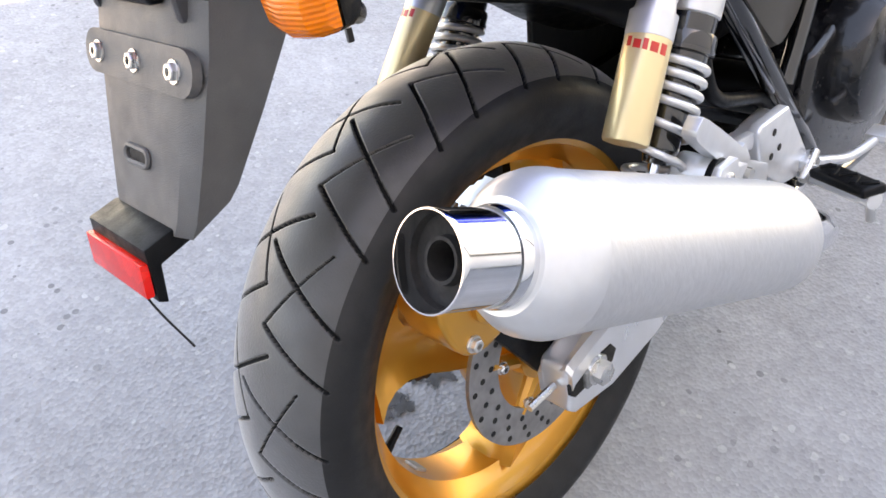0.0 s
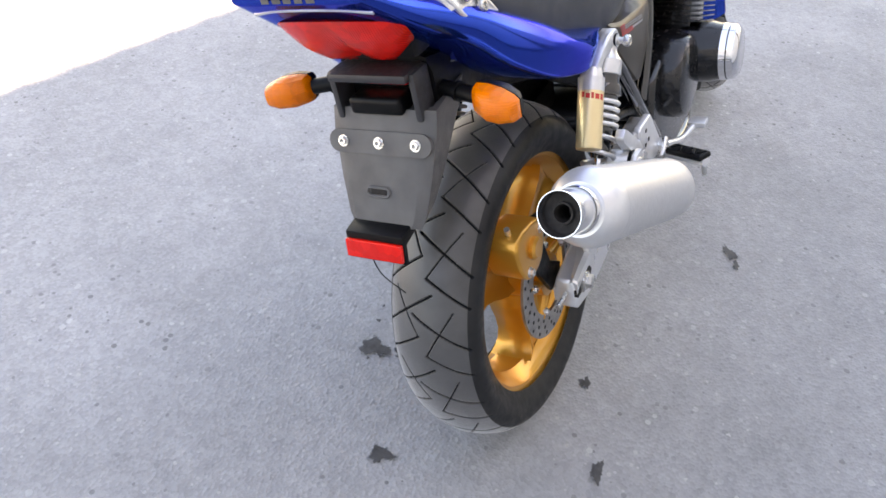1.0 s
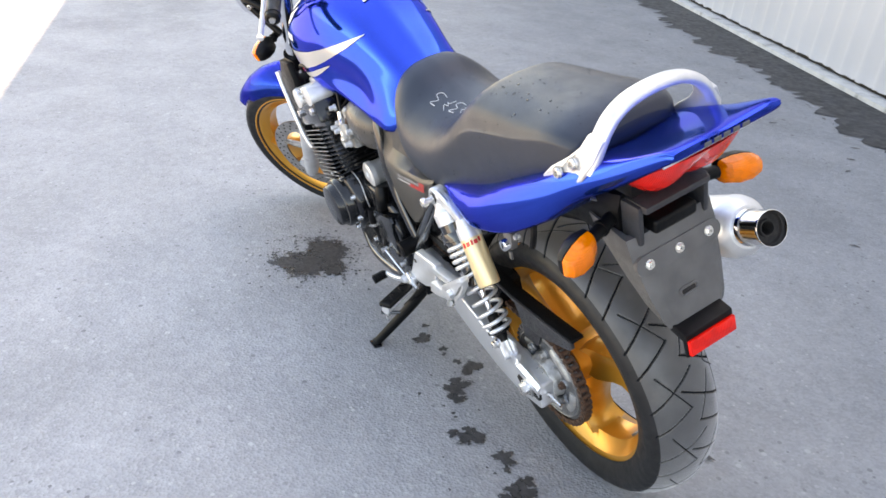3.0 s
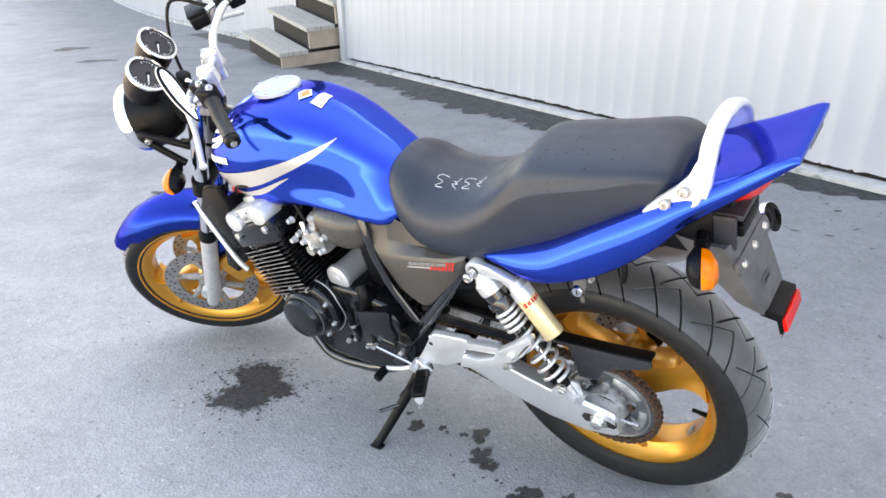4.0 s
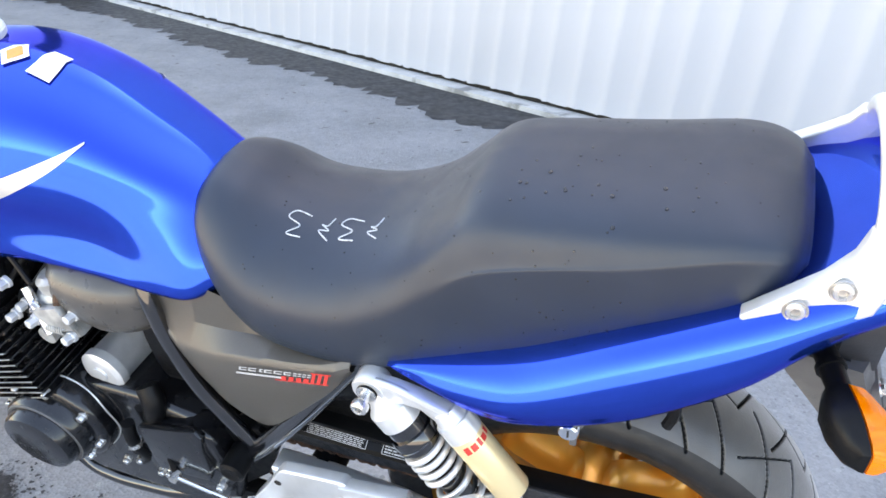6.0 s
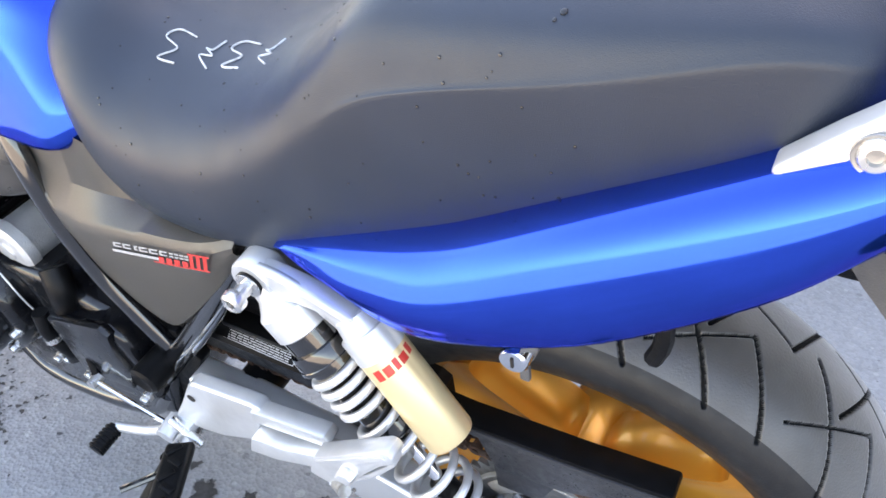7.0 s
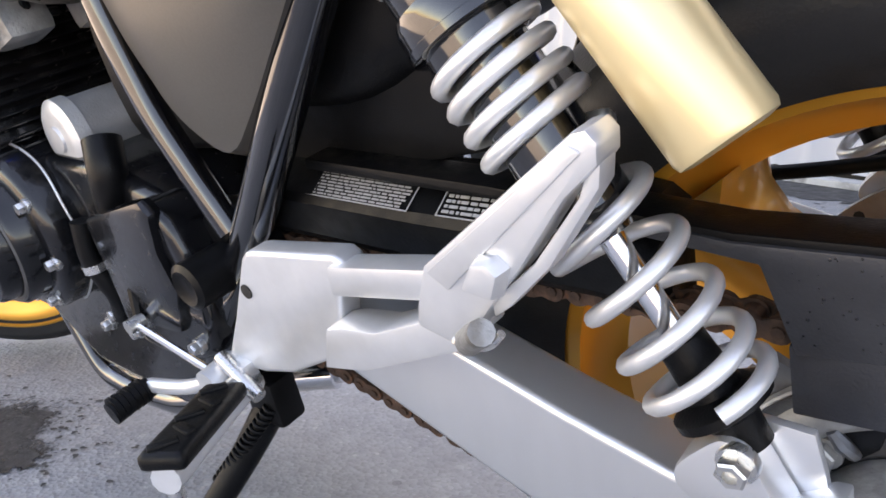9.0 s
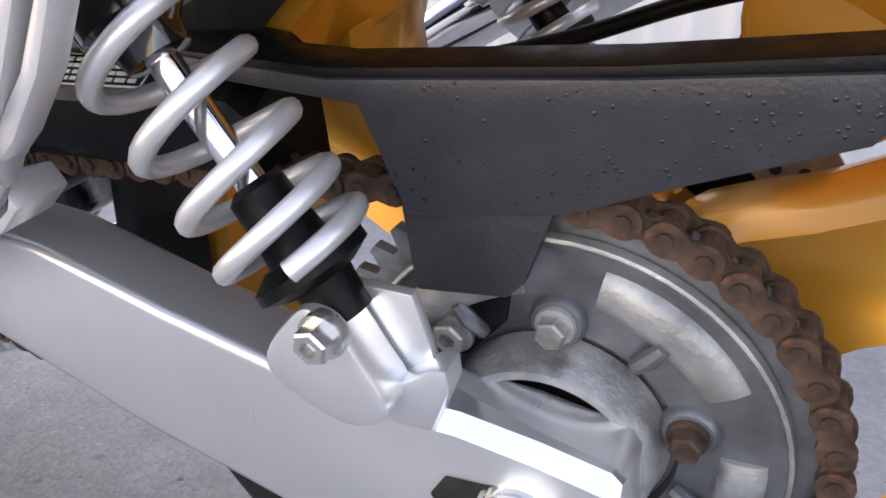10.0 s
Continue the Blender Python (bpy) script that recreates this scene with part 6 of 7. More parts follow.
    part("hinge_lug", f(box((0.425, 0.186, 0.358), (0.034, 0.014, 0.022), 0.003)), SILVER, rp_)
    SETTLE[0] = False
SETTLE[0] = True
shift = holder("gear_lever", "black gear lever with a rubber toe piece and steel rod")
part("lever", tube([(0.440, 0.196, 0.352), (0.480, 0.205, 0.338), (0.525, 0.215, 0.333)], 0.0065, 10, 4), SILVER, shift)
part("lever_boss", tube([(0.440, 0.180, 0.355), (0.440, 0.208, 0.353)], 0.013, 16), SILVER, shift)
part("toe_rubber", tube([(0.527, 0.215, 0.331), (0.528, 0.252, 0.328)], [0.0095, 0.0105, 0.0105], 12), BLACK, shift)
for k in range(6):
    part("rubber_ridge", tube([(0.5275, 0.220 + 0.0055 * k, 0.331), (0.5275, 0.2225 + 0.0055 * k, 0.331)], 0.0116, 12), BLACK, shift)
part("rod", tube([(0.445, 0.190, 0.345), (0.575, 0.186, 0.365)], 0.0035, 8), CHROME, shift)
part("rod_joint", lathe([(-0.008, 0.007), (0.008, 0.007)], (0.575, 0.186, 0.365), (0, 1, 0), 12), STEEL, shift)
part("spindle_arm", tube([(0.578, 0.180, 0.366), (0.585, 0.172, 0.392)], 0.005, 8), BLACK, shift)
bp_ = holder("brake_pedal", "silver rear brake pedal")
part("pedal_arm", tube([(0.43, -0.195, 0.36), (0.50, -0.21, 0.335), (0.56, -0.222, 0.335)], 0.007, 10, 4), SILVER, bp_)
part("pedal_pad", box((0.575, -0.228, 0.338), (0.035, 0.04, 0.012), 0.003), SILVER, bp_)
stand = holder("side_stand", "black side stand, swung out")
part("stand_leg", tube([(0.500, 0.130, 0.255), (0.535, 0.175, 0.19), (0.585, 0.262, 0.098), (0.594, 0.278, 0.084)], [0.016, 0.014, 0.012, 0.013], 14, 5), BLACK, stand)
part("stand_foot", box((0.590, 0.281, 0.083), (0.036, 0.024, 0.006), 0.003, Matrix.Rotation(radians(-16.5), 3, "X").inverted()), FRAME, stand)
part("stand_hinge", box((0.492, 0.128, 0.272), (0.045, 0.03, 0.05), 0.006), BLACK, stand)
part("stand_spring", coil((0.48, 0.140, 0.27), (0.55, 0.182, 0.185), 0.006, 0.0019, 16, 0.0), BLACK, stand)
part("stand_tang", tube([(0.548, 0.200, 0.175), (0.575, 0.245, 0.185)], 0.005, 8), FRAME, stand)

SETTLE[0] = False
# ---- silencer
sil = holder("silencer", "brushed silver cylindrical silencer with a chromed tip")
S0, S1 = Vector((-0.243, -0.232, 0.625)), Vector((0.150, -0.2665, 0.4247))
sw = (S1 - S0).normalized()
L = (S1 - S0).length
part("can", lathe([(0.085, 0.030), (0.082, 0.048), (0.098, 0.0574), (0.110, 0.0578), (L - 0.05, 0.0548), (L - 0.015, 0.0530), (L, 0.045), (L + 0.006, 0.028)], S0, sw, 64), MUFFLER, sil, "brushed silver can")
part("end_cap", lathe([(0.100, 0.0588), (0.092, 0.0586), (0.078, 0.0552), (0.066, 0.0465), (0.060, 0.039), (0.060, 0.030)], S0, sw, 64), SILVER, sil)
part("seam_ring", lathe([(0.048, 0.0330), (0.052, 0.0345), (0.060, 0.0350), (0.064, 0.034)], S0, sw, 48, cap=False), CHROME, sil)
part("tip", lathe([(0.07, 0.0318), (0.004, 0.0322), (0.0, 0.0326), (-0.0012, 0.0322), (-0.0012, 0.0312), (0.004, 0.0306), (0.06, 0.0288)], S0, sw, 64, cap=False), CHROME, sil, "chromed outlet")
part("tip_inner", lathe([(0.010, 0.0307), (0.016, 0.0290), (0.016, 0.0160), (0.010, 0.0150), (0.010, 0.0125), (0.055, 0.0120), (0.056, 0.001)], S0, sw, 40, cap=False), BARE, sil, "sooty inner pipe")
part("link_pipe", tube([S1, (0.30, -0.25, 0.34), (0.42, -0.18, 0.25), (0.56, -0.10, 0.20)], [0.028, 0.024, 0.024, 0.024], 20, 6), CHROME, sil)
part("bracket", plate([(0.20, 0.468), (0.17, 0.478), (0.135, 0.440), (0.15, 0.425)], -0.215, -0.200, 0.003), SILVER, sil)
part("mount_lug", plate([(0.170, 0.490), (0.140, 0.492), (0.120, 0.472), (0.085, 0.470), (0.080, 0.456), (0.150, 0.446), (0.176, 0.462)], -0.218, -0.208, 0.002), SILVER, sil)
part("mount_bush", lathe([(-0.026, 0.0175), (-0.024, 0.0195), (0.012, 0.0195), (0.014, 0.0180)], (0.150, -0.190, 0.474), (0, -1, 0), 28), SILVER, sil, "silver mounting bush")
part("rubber_bush", lathe([(0.012, 0.0205), (0.018, 0.0205)], (0.150, -0.190, 0.474), (0, -1, 0), 24), BLACK, sil)
part("mount_bolt", bolt_bm((0.150, -0.212, 0.474), (0, -1, 0), 0.009, 0.009, False), STEEL, sil)

# ---- rear calliper
cal = holder("rear_calliper", "gold rear brake calliper")
part("calliper_body", plate(round_poly([(-0.145, 0.490), (-0.060, 0.482), (-0.050, 0.440), (-0.070, 0.402), (-0.118, 0.395), (-0.146, 0.430)], 3), -0.112, -0.050, 0.006, 3), GOLD, cal)
part("calliper_bracket", plate([(-0.05, 0.45), (-0.02, 0.36), (0.02, 0.33), (0.01, 0.30), (-0.03, 0.30), (-0.08, 0.38), (-0.10, 0.41)], -0.104, -0.094, 0.003), BLACK, cal)
part("piston_cover", lathe([(0, 0.020), (0.006, 0.020), (0.010, 0.015)], (-0.095, -0.112, 0.445), (0, -1, 0), 24), GOLD, cal)
part("bleed_nipple", tube([(-0.13, -0.09, 0.487), (-0.138, -0.092, 0.508)], 0.005, 8), STEEL, cal)
for p in ((-0.062, -0.113, 0.462), (-0.120, -0.113, 0.412)):
    bolt(p, (0, -1, 0), 0.007, 0.006, STEEL, cal)
part("brake_hose", tube([(-0.09, -0.085, 0.47), (-0.02, -0.088, 0.455), (0.06, -0.095, 0.43), (0.16, -0.10, 0.41), (0.26, -0.10, 0.40), (0.36, -0.11, 0.40)], 0.0055, 10, 8), BLACK, cal)
part("reservoir_hose", tube([(0.262, -0.118, 0.600), (0.272, -0.120, 0.552), (0.286, -0.121, 0.502), (0.312, -0.121, 0.474), (0.360, -0.120, 0.454), (0.420, -0.120, 0.431), (0.446, -0.119, 0.402), (0.452, -0.118, 0.375)], 0.0095, 12, 6), BLACK, cal, "bent black rubber hose")
part("torque_arm", tube([(-0.02, -0.100, 0.30), (0.12, -0.112, 0.30), (0.30, -0.115, 0.36)], 0.007, 8, 4), ALU, cal)

SETTLE[0] = True
# ---- engine
eng = holder("engine", "black four cylinder engine with polished fin edges")
part("crankcase", plate([(0.50, 0.470), (0.62, 0.500), (0.74, 0.500), (0.90, 0.455), (0.915, 0.40), (0.89, 0.30), (0.80, 0.235), (0.60, 0.225), (0.50, 0.28), (0.47, 0.38)], -0.155, 0.150, 0.014, 3), ENGINE, eng)
part("sump", plate([(0.62, 0.25), (0.80, 0.25), (0.78, 0.17), (0.66, 0.165)], -0.09, 0.09, 0.012, 3), ENGINE, eng)
UPV = Vector((0.34, 0, 0.94)).normalized()
FWV = Vector((UPV.z, 0, -UPV.x))
C0 = Vector((0.795, 0, 0.455))


def cyl_box(s0, s1, f0, f1, y, bevel=0.003, yo=0.0):
    """A block in the leaning cylinders' own directions."""
    c = C0 + UPV * (s0 + s1) / 2 + FWV * (f0 + f1) / 2
    m = Matrix((FWV, Vector((0, 1, 0)), UPV)).transposed()
    return box(c + Vector((0, yo, 0)), (f1 - f0, 2 * y, s1 - s0), bevel, m)


part("cylinder_block", cyl_box(0.0, 0.190, -0.062, 0.075, 0.172, 0.004), ENGINE, eng)
for k in range(13):
    s = 0.030 + 0.0112 * k
    part("fin", cyl_box(s, s + 0.0032, -0.074, 0.090, 0.196, 0.0012), ENGINE, eng)
    part("fin_edge", cyl_box(s + 0.0009, s + 0.0023, -0.070, 0.086, 0.0012, 0.0004, 0.1958), OLDALU, eng, "polished fin edge")
part("cylinder_head", cyl_box(0.178, 0.232, -0.085, 0.100, 0.188, 0.010), ENGINE, eng)
head = part("head_cover", cyl_box(0.232, 0.275, -0.080, 0.095, 0.176, 0.014, 0), CAST, eng, "silver cam cover")
for f0 in (-0.055, 0.060):
    for sgn in (1, -1):
        bm = lathe([(-0.05, 0.030), (0.0, 0.030), (0.008, 0.027), (0.010, 0.016)], C0 + UPV * 0.246 + FWV * f0 + Vector((0, sgn * 0.178, 0)), (0, sgn, 0), 28)
        part("cam_end", bm, CAST, eng, "silver round cam end")
        bolt(C0 + UPV * 0.212 + FWV * f0 * 1.15 + Vector((0, sgn * 0.186, 0)), (0, sgn, 0), 0.010, 0.010, STEEL, eng, socket=False)
for y in (-0.12, -0.04, 0.04, 0.12):
    part("plug_tower", cyl_box(0.27, 0.288, -0.02, 0.03, 0.022, 0.006, y), CAST, eng)
    part("plug_cap", tube([C0 + UPV * 0.285 + Vector((0, y, 0)), C0 + UPV * 0.318 + Vector((-0.01, y, 0)), C0 + UPV * 0.325 + Vector((-0.06, y * 0.8, 0.0))], 0.009, 10, 4), BLACK, eng)
part("red_hose", tube([C0 + UPV * 0.295 + Vector((0.0, 0.12, 0)), C0 + UPV * 0.300 + Vector((0.05, 0.13, 0))], 0.011, 10), REDINK, eng, "red plug lead")

# covers on the left
ALT = Vector((0.772, 0.150, 0.427))
part("alternator_case", lathe([(-0.06, 0.089), (0.026, 0.089), (0.032, 0.087), (0.036, 0.082), (0.038, 0.072)], ALT, (0, 1, 0), 48), ENGINE, eng, "black alternator case")
part("alternator_cover", lathe([(0.030, 0.070), (0.056, 0.069), (0.060, 0.066), (0.061, 0.060), (0.075, 0.058), (0.080, 0.055), (0.083, 0.046), (0.085, 0.028)], ALT, (0, 1, 0), 48), ENGINE, eng, "round black alternator cover")
part("cover_groove", lathe([(0.0595, 0.0655), (0.0622, 0.0642), (0.0610, 0.0600)], ALT, (0, 1, 0), 48, cap=False), MATT, eng, "grey edge ring")
for k in range(8):
    a = 2 * math.pi * (k + 0.35) / 8
    bolt(ALT + Vector((0.079 * math.cos(a), 0.036, 0.079 * math.sin(a))), (0, 1, 0), 0.006, 0.008, STEEL, eng, socket=False)
part("case_gasket", tube([ALT + Vector((-0.0905 * math.cos(a) + 0.001 * math.sin(7 * a), 0.008 + 0.002 * math.sin(5 * a), 0.0905 * math.sin(a))) for a in np.linspace(-1.25, 1.35, 22)], 0.0013, 6, 2), CAST, eng, "pale gasket line")
part("sprocket_cover", plate(round_poly([(0.62, 0.445), (0.515, 0.478), (0.485, 0.440), (0.478, 0.385), (0.500, 0.335), (0.585, 0.318), (0.640, 0.345)], 4), 0.120, 0.168, 0.010, 3), ENGINE, eng, "black sprocket cover")
part("cover_panel", plate([(0.619, 0.458), (0.510, 0.487), (0.499, 0.475), (0.508, 0.440), (0.500, 0.405), (0.520, 0.360), (0.615, 0.352)], 0.160, 0.176, 0.007, 2), ENGINE, eng, "flat black cover panel")
part("round_plug", lathe([(-0.03, 0.020), (0.010, 0.020), (0.013, 0.015), (0.010, 0.010)], (0.460, 0.174, 0.424), (0, 1, 0), 28), BLACK, eng)
part("water_pump", lathe([(-0.12, 0.034), (0.0, 0.034), (0.004, 0.036), (0.014, 0.036), (0.018, 0.030), (0.018, 0.014), (0.022, 0.012), (0.022, 0.002)], (0.684, 0.120, 0.515), (0.06, 1, 0.0), 40), CAST, eng, "grey starter motor")
part("pump_ring", lathe([(0.002, 0.0372), (0.015, 0.0372), (0.019, 0.031), (0.0195, 0.024)], (0.684, 0.120, 0.515), (0.06, 1, 0.0), 40), CAST, eng, "bright end ring")
part("coolant_hose", tube([(0.600, 0.14, 0.52), (0.59, 0.150, 0.495), (0.600, 0.150, 0.462), (0.605, 0.145, 0.44)], 0.017, 14, 5), BLACK, eng)
part("coolant_hose", tube([(0.642, 0.168, 0.45), (0.645, 0.172, 0.41), (0.640, 0.165, 0.37), (0.66, 0.16, 0.34)], 0.010, 12, 5), BLACK, eng)
part("hose_clip", tube([(0.6445, 0.1715, 0.408), (0.6443, 0.1714, 0.400)], 0.0118, 12), STEEL, eng)
for p in ((0.66, 0.165, 0.345), (0.62, 0.168, 0.335), (0.70, 0.160, 0.32), (0.60, 0.172, 0.345), (0.505, 0.172, 0.35)):
    bolt(p, (0, 1, 0), 0.006, 0.007, STEEL, eng, socket=False)

SETTLE[0] = False
# covers on the right
part("clutch_cover", lathe([(-0.03, 0.095), (0.02, 0.095), (0.034, 0.088), (0.040, 0.070), (0.042, 0.02)], (0.66, -0.150, 0.40), (0, -1, 0), 48), ENGINE, eng, "round black clutch cover")
part("pulse_cover", lathe([(-0.04, 0.074), (0.06, 0.070), (0.075, 0.066), (0.100, 0.064), (0.112, 0.058), (0.116, 0.045)], (0.785, -0.150, 0.405), (0, -1, 0), 48), ENGINE, eng, "black crank end cover")
part("pulse_cap", lathe([(0.082, 0.066), (0.112, 0.062), (0.120, 0.052), (0.122, 0.02)], (0.785, -0.152, 0.405), (0, -1, 0), 48), CHROME, eng, "chromed crank end cap")

SETTLE[0] = True
# carburettors and air box
carb = holder("carburettors", "row of oxidised silver carburettors")
for k, y in enumerate((0.13, 0.045, -0.045, -0.13)):
    part("carb_body", lathe([(0.0, 0.020), (0.01, 0.026), (0.05, 0.026), (0.055, 0.020), (0.075, 0.018)], (0.655, y, 0.665), (0.95, 0, -0.18), 24), OLDALU, carb)
    part("float_bowl", box((0.690, y, 0.625), (0.05, 0.045, 0.045), 0.008, Matrix.Rotation(radians(15), 3, "Y")), OLDALU, carb)
    part("diaphragm_cap", lathe([(0, 0.026), (0.016, 0.026), (0.022, 0.018)], (0.672, y, 0.69), (0.2, 0, 1), 24), OLDALU, carb)
    part("inlet_rubber", tube([(0.71, y, 0.655), (0.745, y, 0.643)], 0.023, 18), BLACK, carb)
part("throttle_link", box((0.675, 0.162, 0.655), (0.05, 0.012, 0.040), 0.004, Matrix.Rotation(radians(20), 3, "Y")), OLDALU, carb)
part("carb_screw", tube([(0.715, 0.150, 0.690), (0.690, 0.168, 0.630)], 0.007, 10), CHROME, carb, "bright idle screw")
part("carb_drum", lathe([(0, 0.013), (0.01, 0.013)], (0.700, 0.160, 0.622), (0, 1, 0), 18), OLDALU, carb)
part("cable", tube([(0.70, 0.15, 0.70), (0.75, 0.13, 0.74), (0.85, 0.11, 0.73)], 0.004, 8, 5), BLACK, carb)
ab = holder("air_box", "dark grey plastic air box")
part("air_box_shell", body([(0.690, [(0, 0.655), (0.10, 0.655), (0.130, 0.672), (0.132, 0.702), (0.10, 0.722), (0, 0.722)]), (0.665, [(0, 0.640), (0.115, 0.640), (0.150, 0.660), (0.152, 0.708), (0.11, 0.730), (0, 0.730)]), (0.60, [(0, 0.628), (0.12, 0.628), (0.158, 0.652), (0.158, 0.712), (0.11, 0.735), (0, 0.735)]), (0.545, [(0, 0.635), (0.105, 0.635), (0.140, 0.660), (0.138, 0.705), (0.10, 0.725), (0, 0.725)]), (0.525, [(0, 0.66), (0.08, 0.66), (0.11, 0.675), (0.11, 0.698), (0.08, 0.708), (0, 0.708)])], 5, 4), AIRBOX, ab, sharp=60)
part("air_duct", body([(0.58, [(0, 0.50), (0.09, 0.50), (0.118, 0.53), (0.12, 0.63), (0.09, 0.66), (0, 0.66)]), (0.50, [(0, 0.50), (0.09, 0.50), (0.112, 0.53), (0.115, 0.64), (0.09, 0.67), (0, 0.67)]), (0.43, [(0, 0.52), (0.08, 0.52), (0.105, 0.55), (0.105, 0.64), (0.08, 0.67), (0, 0.67)])], 4, 3), BLACK, ab)

# radiator
radi = holder("radiator", "black radiator with a bright side strip")
RD = Matrix.Rotation(radians(-24), 3, "Y")
part("core", box((1.010, 0, 0.600), (0.030, 0.30, 0.24), 0.004, RD), BLACK, radi)
for sgn in (1, -1):
    part("side_tank", box((1.010, sgn * 0.160, 0.600), (0.045, 0.030, 0.25), 0.008, RD), BLACK, radi)
    part("side_strip", tube([(1.075, sgn * 0.178, 0.705), (1.060, sgn * 0.180, 0.66), (1.005, sgn * 0.184, 0.545), (0.985, sgn * 0.178, 0.505)], 0.0075, 10, 4), SILVER, radi, "bright silver strip")
    SETTLE[0] = False
    bm = plate([(1.045, 0.742), (0.985, 0.748), (0.970, 0.705), (0.976, 0.605), (1.018, 0.548), (1.050, 0.532), (1.098, 0.665)], 0.148, 0.168, 0.006, 2)
    part("side_shroud", bm if sgn > 0 else mirrored(bm), BLACK, radi, "black radiator side shroud")
    SETTLE[0] = True
for y in (-0.105, -0.035, 0.035, 0.105):
    part("exhaust_header", tube([(0.87, y, 0.56), (0.945, y, 0.52), (0.955, y * 0.9, 0.40), (0.90, y * 0.7, 0.22), (0.78, y * 0.5, 0.15), (0.60, -0.05 + y * 0.2, 0.16)], 0.018, 14, 6), CHROME, radi, "chromed exhaust header")

SETTLE[0] = False
# ---- front end, turned with the steering
fork = holder("front_fork", "silver telescopic front fork with black yokes")
OUT = Vector((STEER_D.z, 0, -STEER_D.x))


def leg(s, o=0.028, y=0.0):
    """A place along the steering axis, o ahead of it, y to the left."""
    return STEER_P + STEER_D * s + OUT * o + Vector((0, y, 0))


for y in (0.098, -0.098):
    part("slider", steered(tube([leg(0.245, 0.034, y), leg(0.27, 0.032, y), leg(0.30, 0.030, y), leg(0.545, 0.028, y), leg(0.565, 0.028, y)], [0.019, 0.0235, 0.0245, 0.0245, 0.0265], 24)), CAST, fork, "silver fork slider")
    part("dust_seal", steered(tube([leg(0.562, 0.028, y), leg(0.60, 0.028, y)], [0.0275, 0.0265, 0.0225], 24)), BLACK, fork)
    part("stanchion", steered(tube([leg(0.59, 0.028, y), leg(1.065, 0.028, y)], 0.0205, 24)), CHROME, fork, "chromed fork tube")
    part("fork_cap", steered(tube([leg(1.065, 0.028, y), leg(1.08, 0.028, y)], 0.017, 6)), STEEL, fork)
    part("axle_clamp", steered(tube([leg(0.300, 0.045, y * 0.93), leg(0.300, 0.045, y * 1.18)], 0.021, 20)), SILVER, fork)
part("lower_yoke", steered(tube([leg(0.775, 0.028, 0.098), leg(0.775, 0.018, 0), leg(0.775, 0.028, -0.098)], 0.026, 16, 5)), BLACK, fork)
for y in (0.098, -0.098):
    part("yoke_clamp", steered(tube([leg(0.755, 0.028, y), leg(0.80, 0.028, y)], 0.0285, 20)), BLACK, fork)
bm = box((0, 0, 0), (0.058, 0.225, 0.018), 0.007, None)
bm.transform(Matrix.Translation(leg(1.045, 0.012)) @ Matrix.Rotation(radians(-25), 4, "Y"))
part("upper_yoke", steered(bm), OLDALU, fork, "silver cast upper yoke")
fb = holder("front_brake", "twin drilled front discs with gold callipers")
for y in (0.062, -0.062):
    part("brake_disc", steered(disc_bm(FRONT_X, FRONT_Z, y, 0.105, 0.148)), DISC, fb, "drilled steel brake disc")
    disc_holes(FRONT_X, FRONT_Z, y, 0.112, 0.148, 24, fb, steered)
    for k in range(6):
        part("carrier_arm", steered(tube([around(FRONT_X, FRONT_Z, y * 0.85, 0.038, 60 * k + 15), around(FRONT_X, FRONT_Z, y * 0.98, 0.110, 60 * k)], [0.012, 0.008], 8)), OLDALU, fb)
        part("rivet", steered(lathe([(-0.005, 0.009), (0.005, 0.009)], around(FRONT_X, FRONT_Z, y, 0.108, 60 * k), (0, 1, 0), 12)), OLDALU, fb)
    part("disc_carrier", steered(lathe([(-0.010, 0.044), (0.010, 0.042)], (FRONT_X, y * 0.9, FRONT_Z), (0, 1, 0), 28)), OLDALU, fb)
    cp = around(FRONT_X, FRONT_Z, y, 0.132, 62)
    part("calliper", steered(box(cp, (0.062, 0.058, 0.115), 0.010, Matrix.Rotation(radians(20), 3, "Y"), 3)), GOLD, fb, "gold front calliper")
    part("calliper_bridge", steered(box(cp + Vector((-0.012, 0, 0.02)), (0.050, 0.066, 0.030), 0.006, Matrix.Rotation(radians(20), 3, "Y"))), GOLD, fb)
    part("hose", steered(tube([cp + Vector((-0.01, 0, 0.05)), leg(0.56, 0.0, y), leg(0.70, -0.01, y * 0.8)], 0.005, 8, 6)), BLACK, fb)
mud = holder("front_mudguard", "glossy blue front mudguard")
bm = bmesh.new()
rows = []
for phi in np.linspace(-46, 84, 27):
    f = (phi + 46) / 130
    w = 0.070 * min(1, 0.55 + 2.2 * f, 0.72 + 2.4 * (1 - f))
    r = 0.312 + 0.004 * math.sin(3.14 * f)
    ring = []
    for a, dr in ((-1.02, -0.052), (-1.0, -0.030), (-0.86, -0.010), (-0.45, 0.004), (0, 0.008), (0.45, 0.004), (0.86, -0.010), (1.0, -0.030), (1.02, -0.052)):
        drop = dr * (1.0 if 0.12 < f < 0.85 else 0.7)
        ring.append(bm.verts.new(around(FRONT_X, FRONT_Z, a * w, r + drop, float(phi))))
    rows.append(ring)
for a, b in zip(rows, rows[1:]):
    for k in range(8):
        bm.faces.new((a[k], a[k + 1], b[k + 1], b[k]))
bmesh.ops.solidify(bm, geom=bm.faces[:], thickness=0.003)
part("mudguard_shell", steered(bm), BLUE, mud, sharp=60)
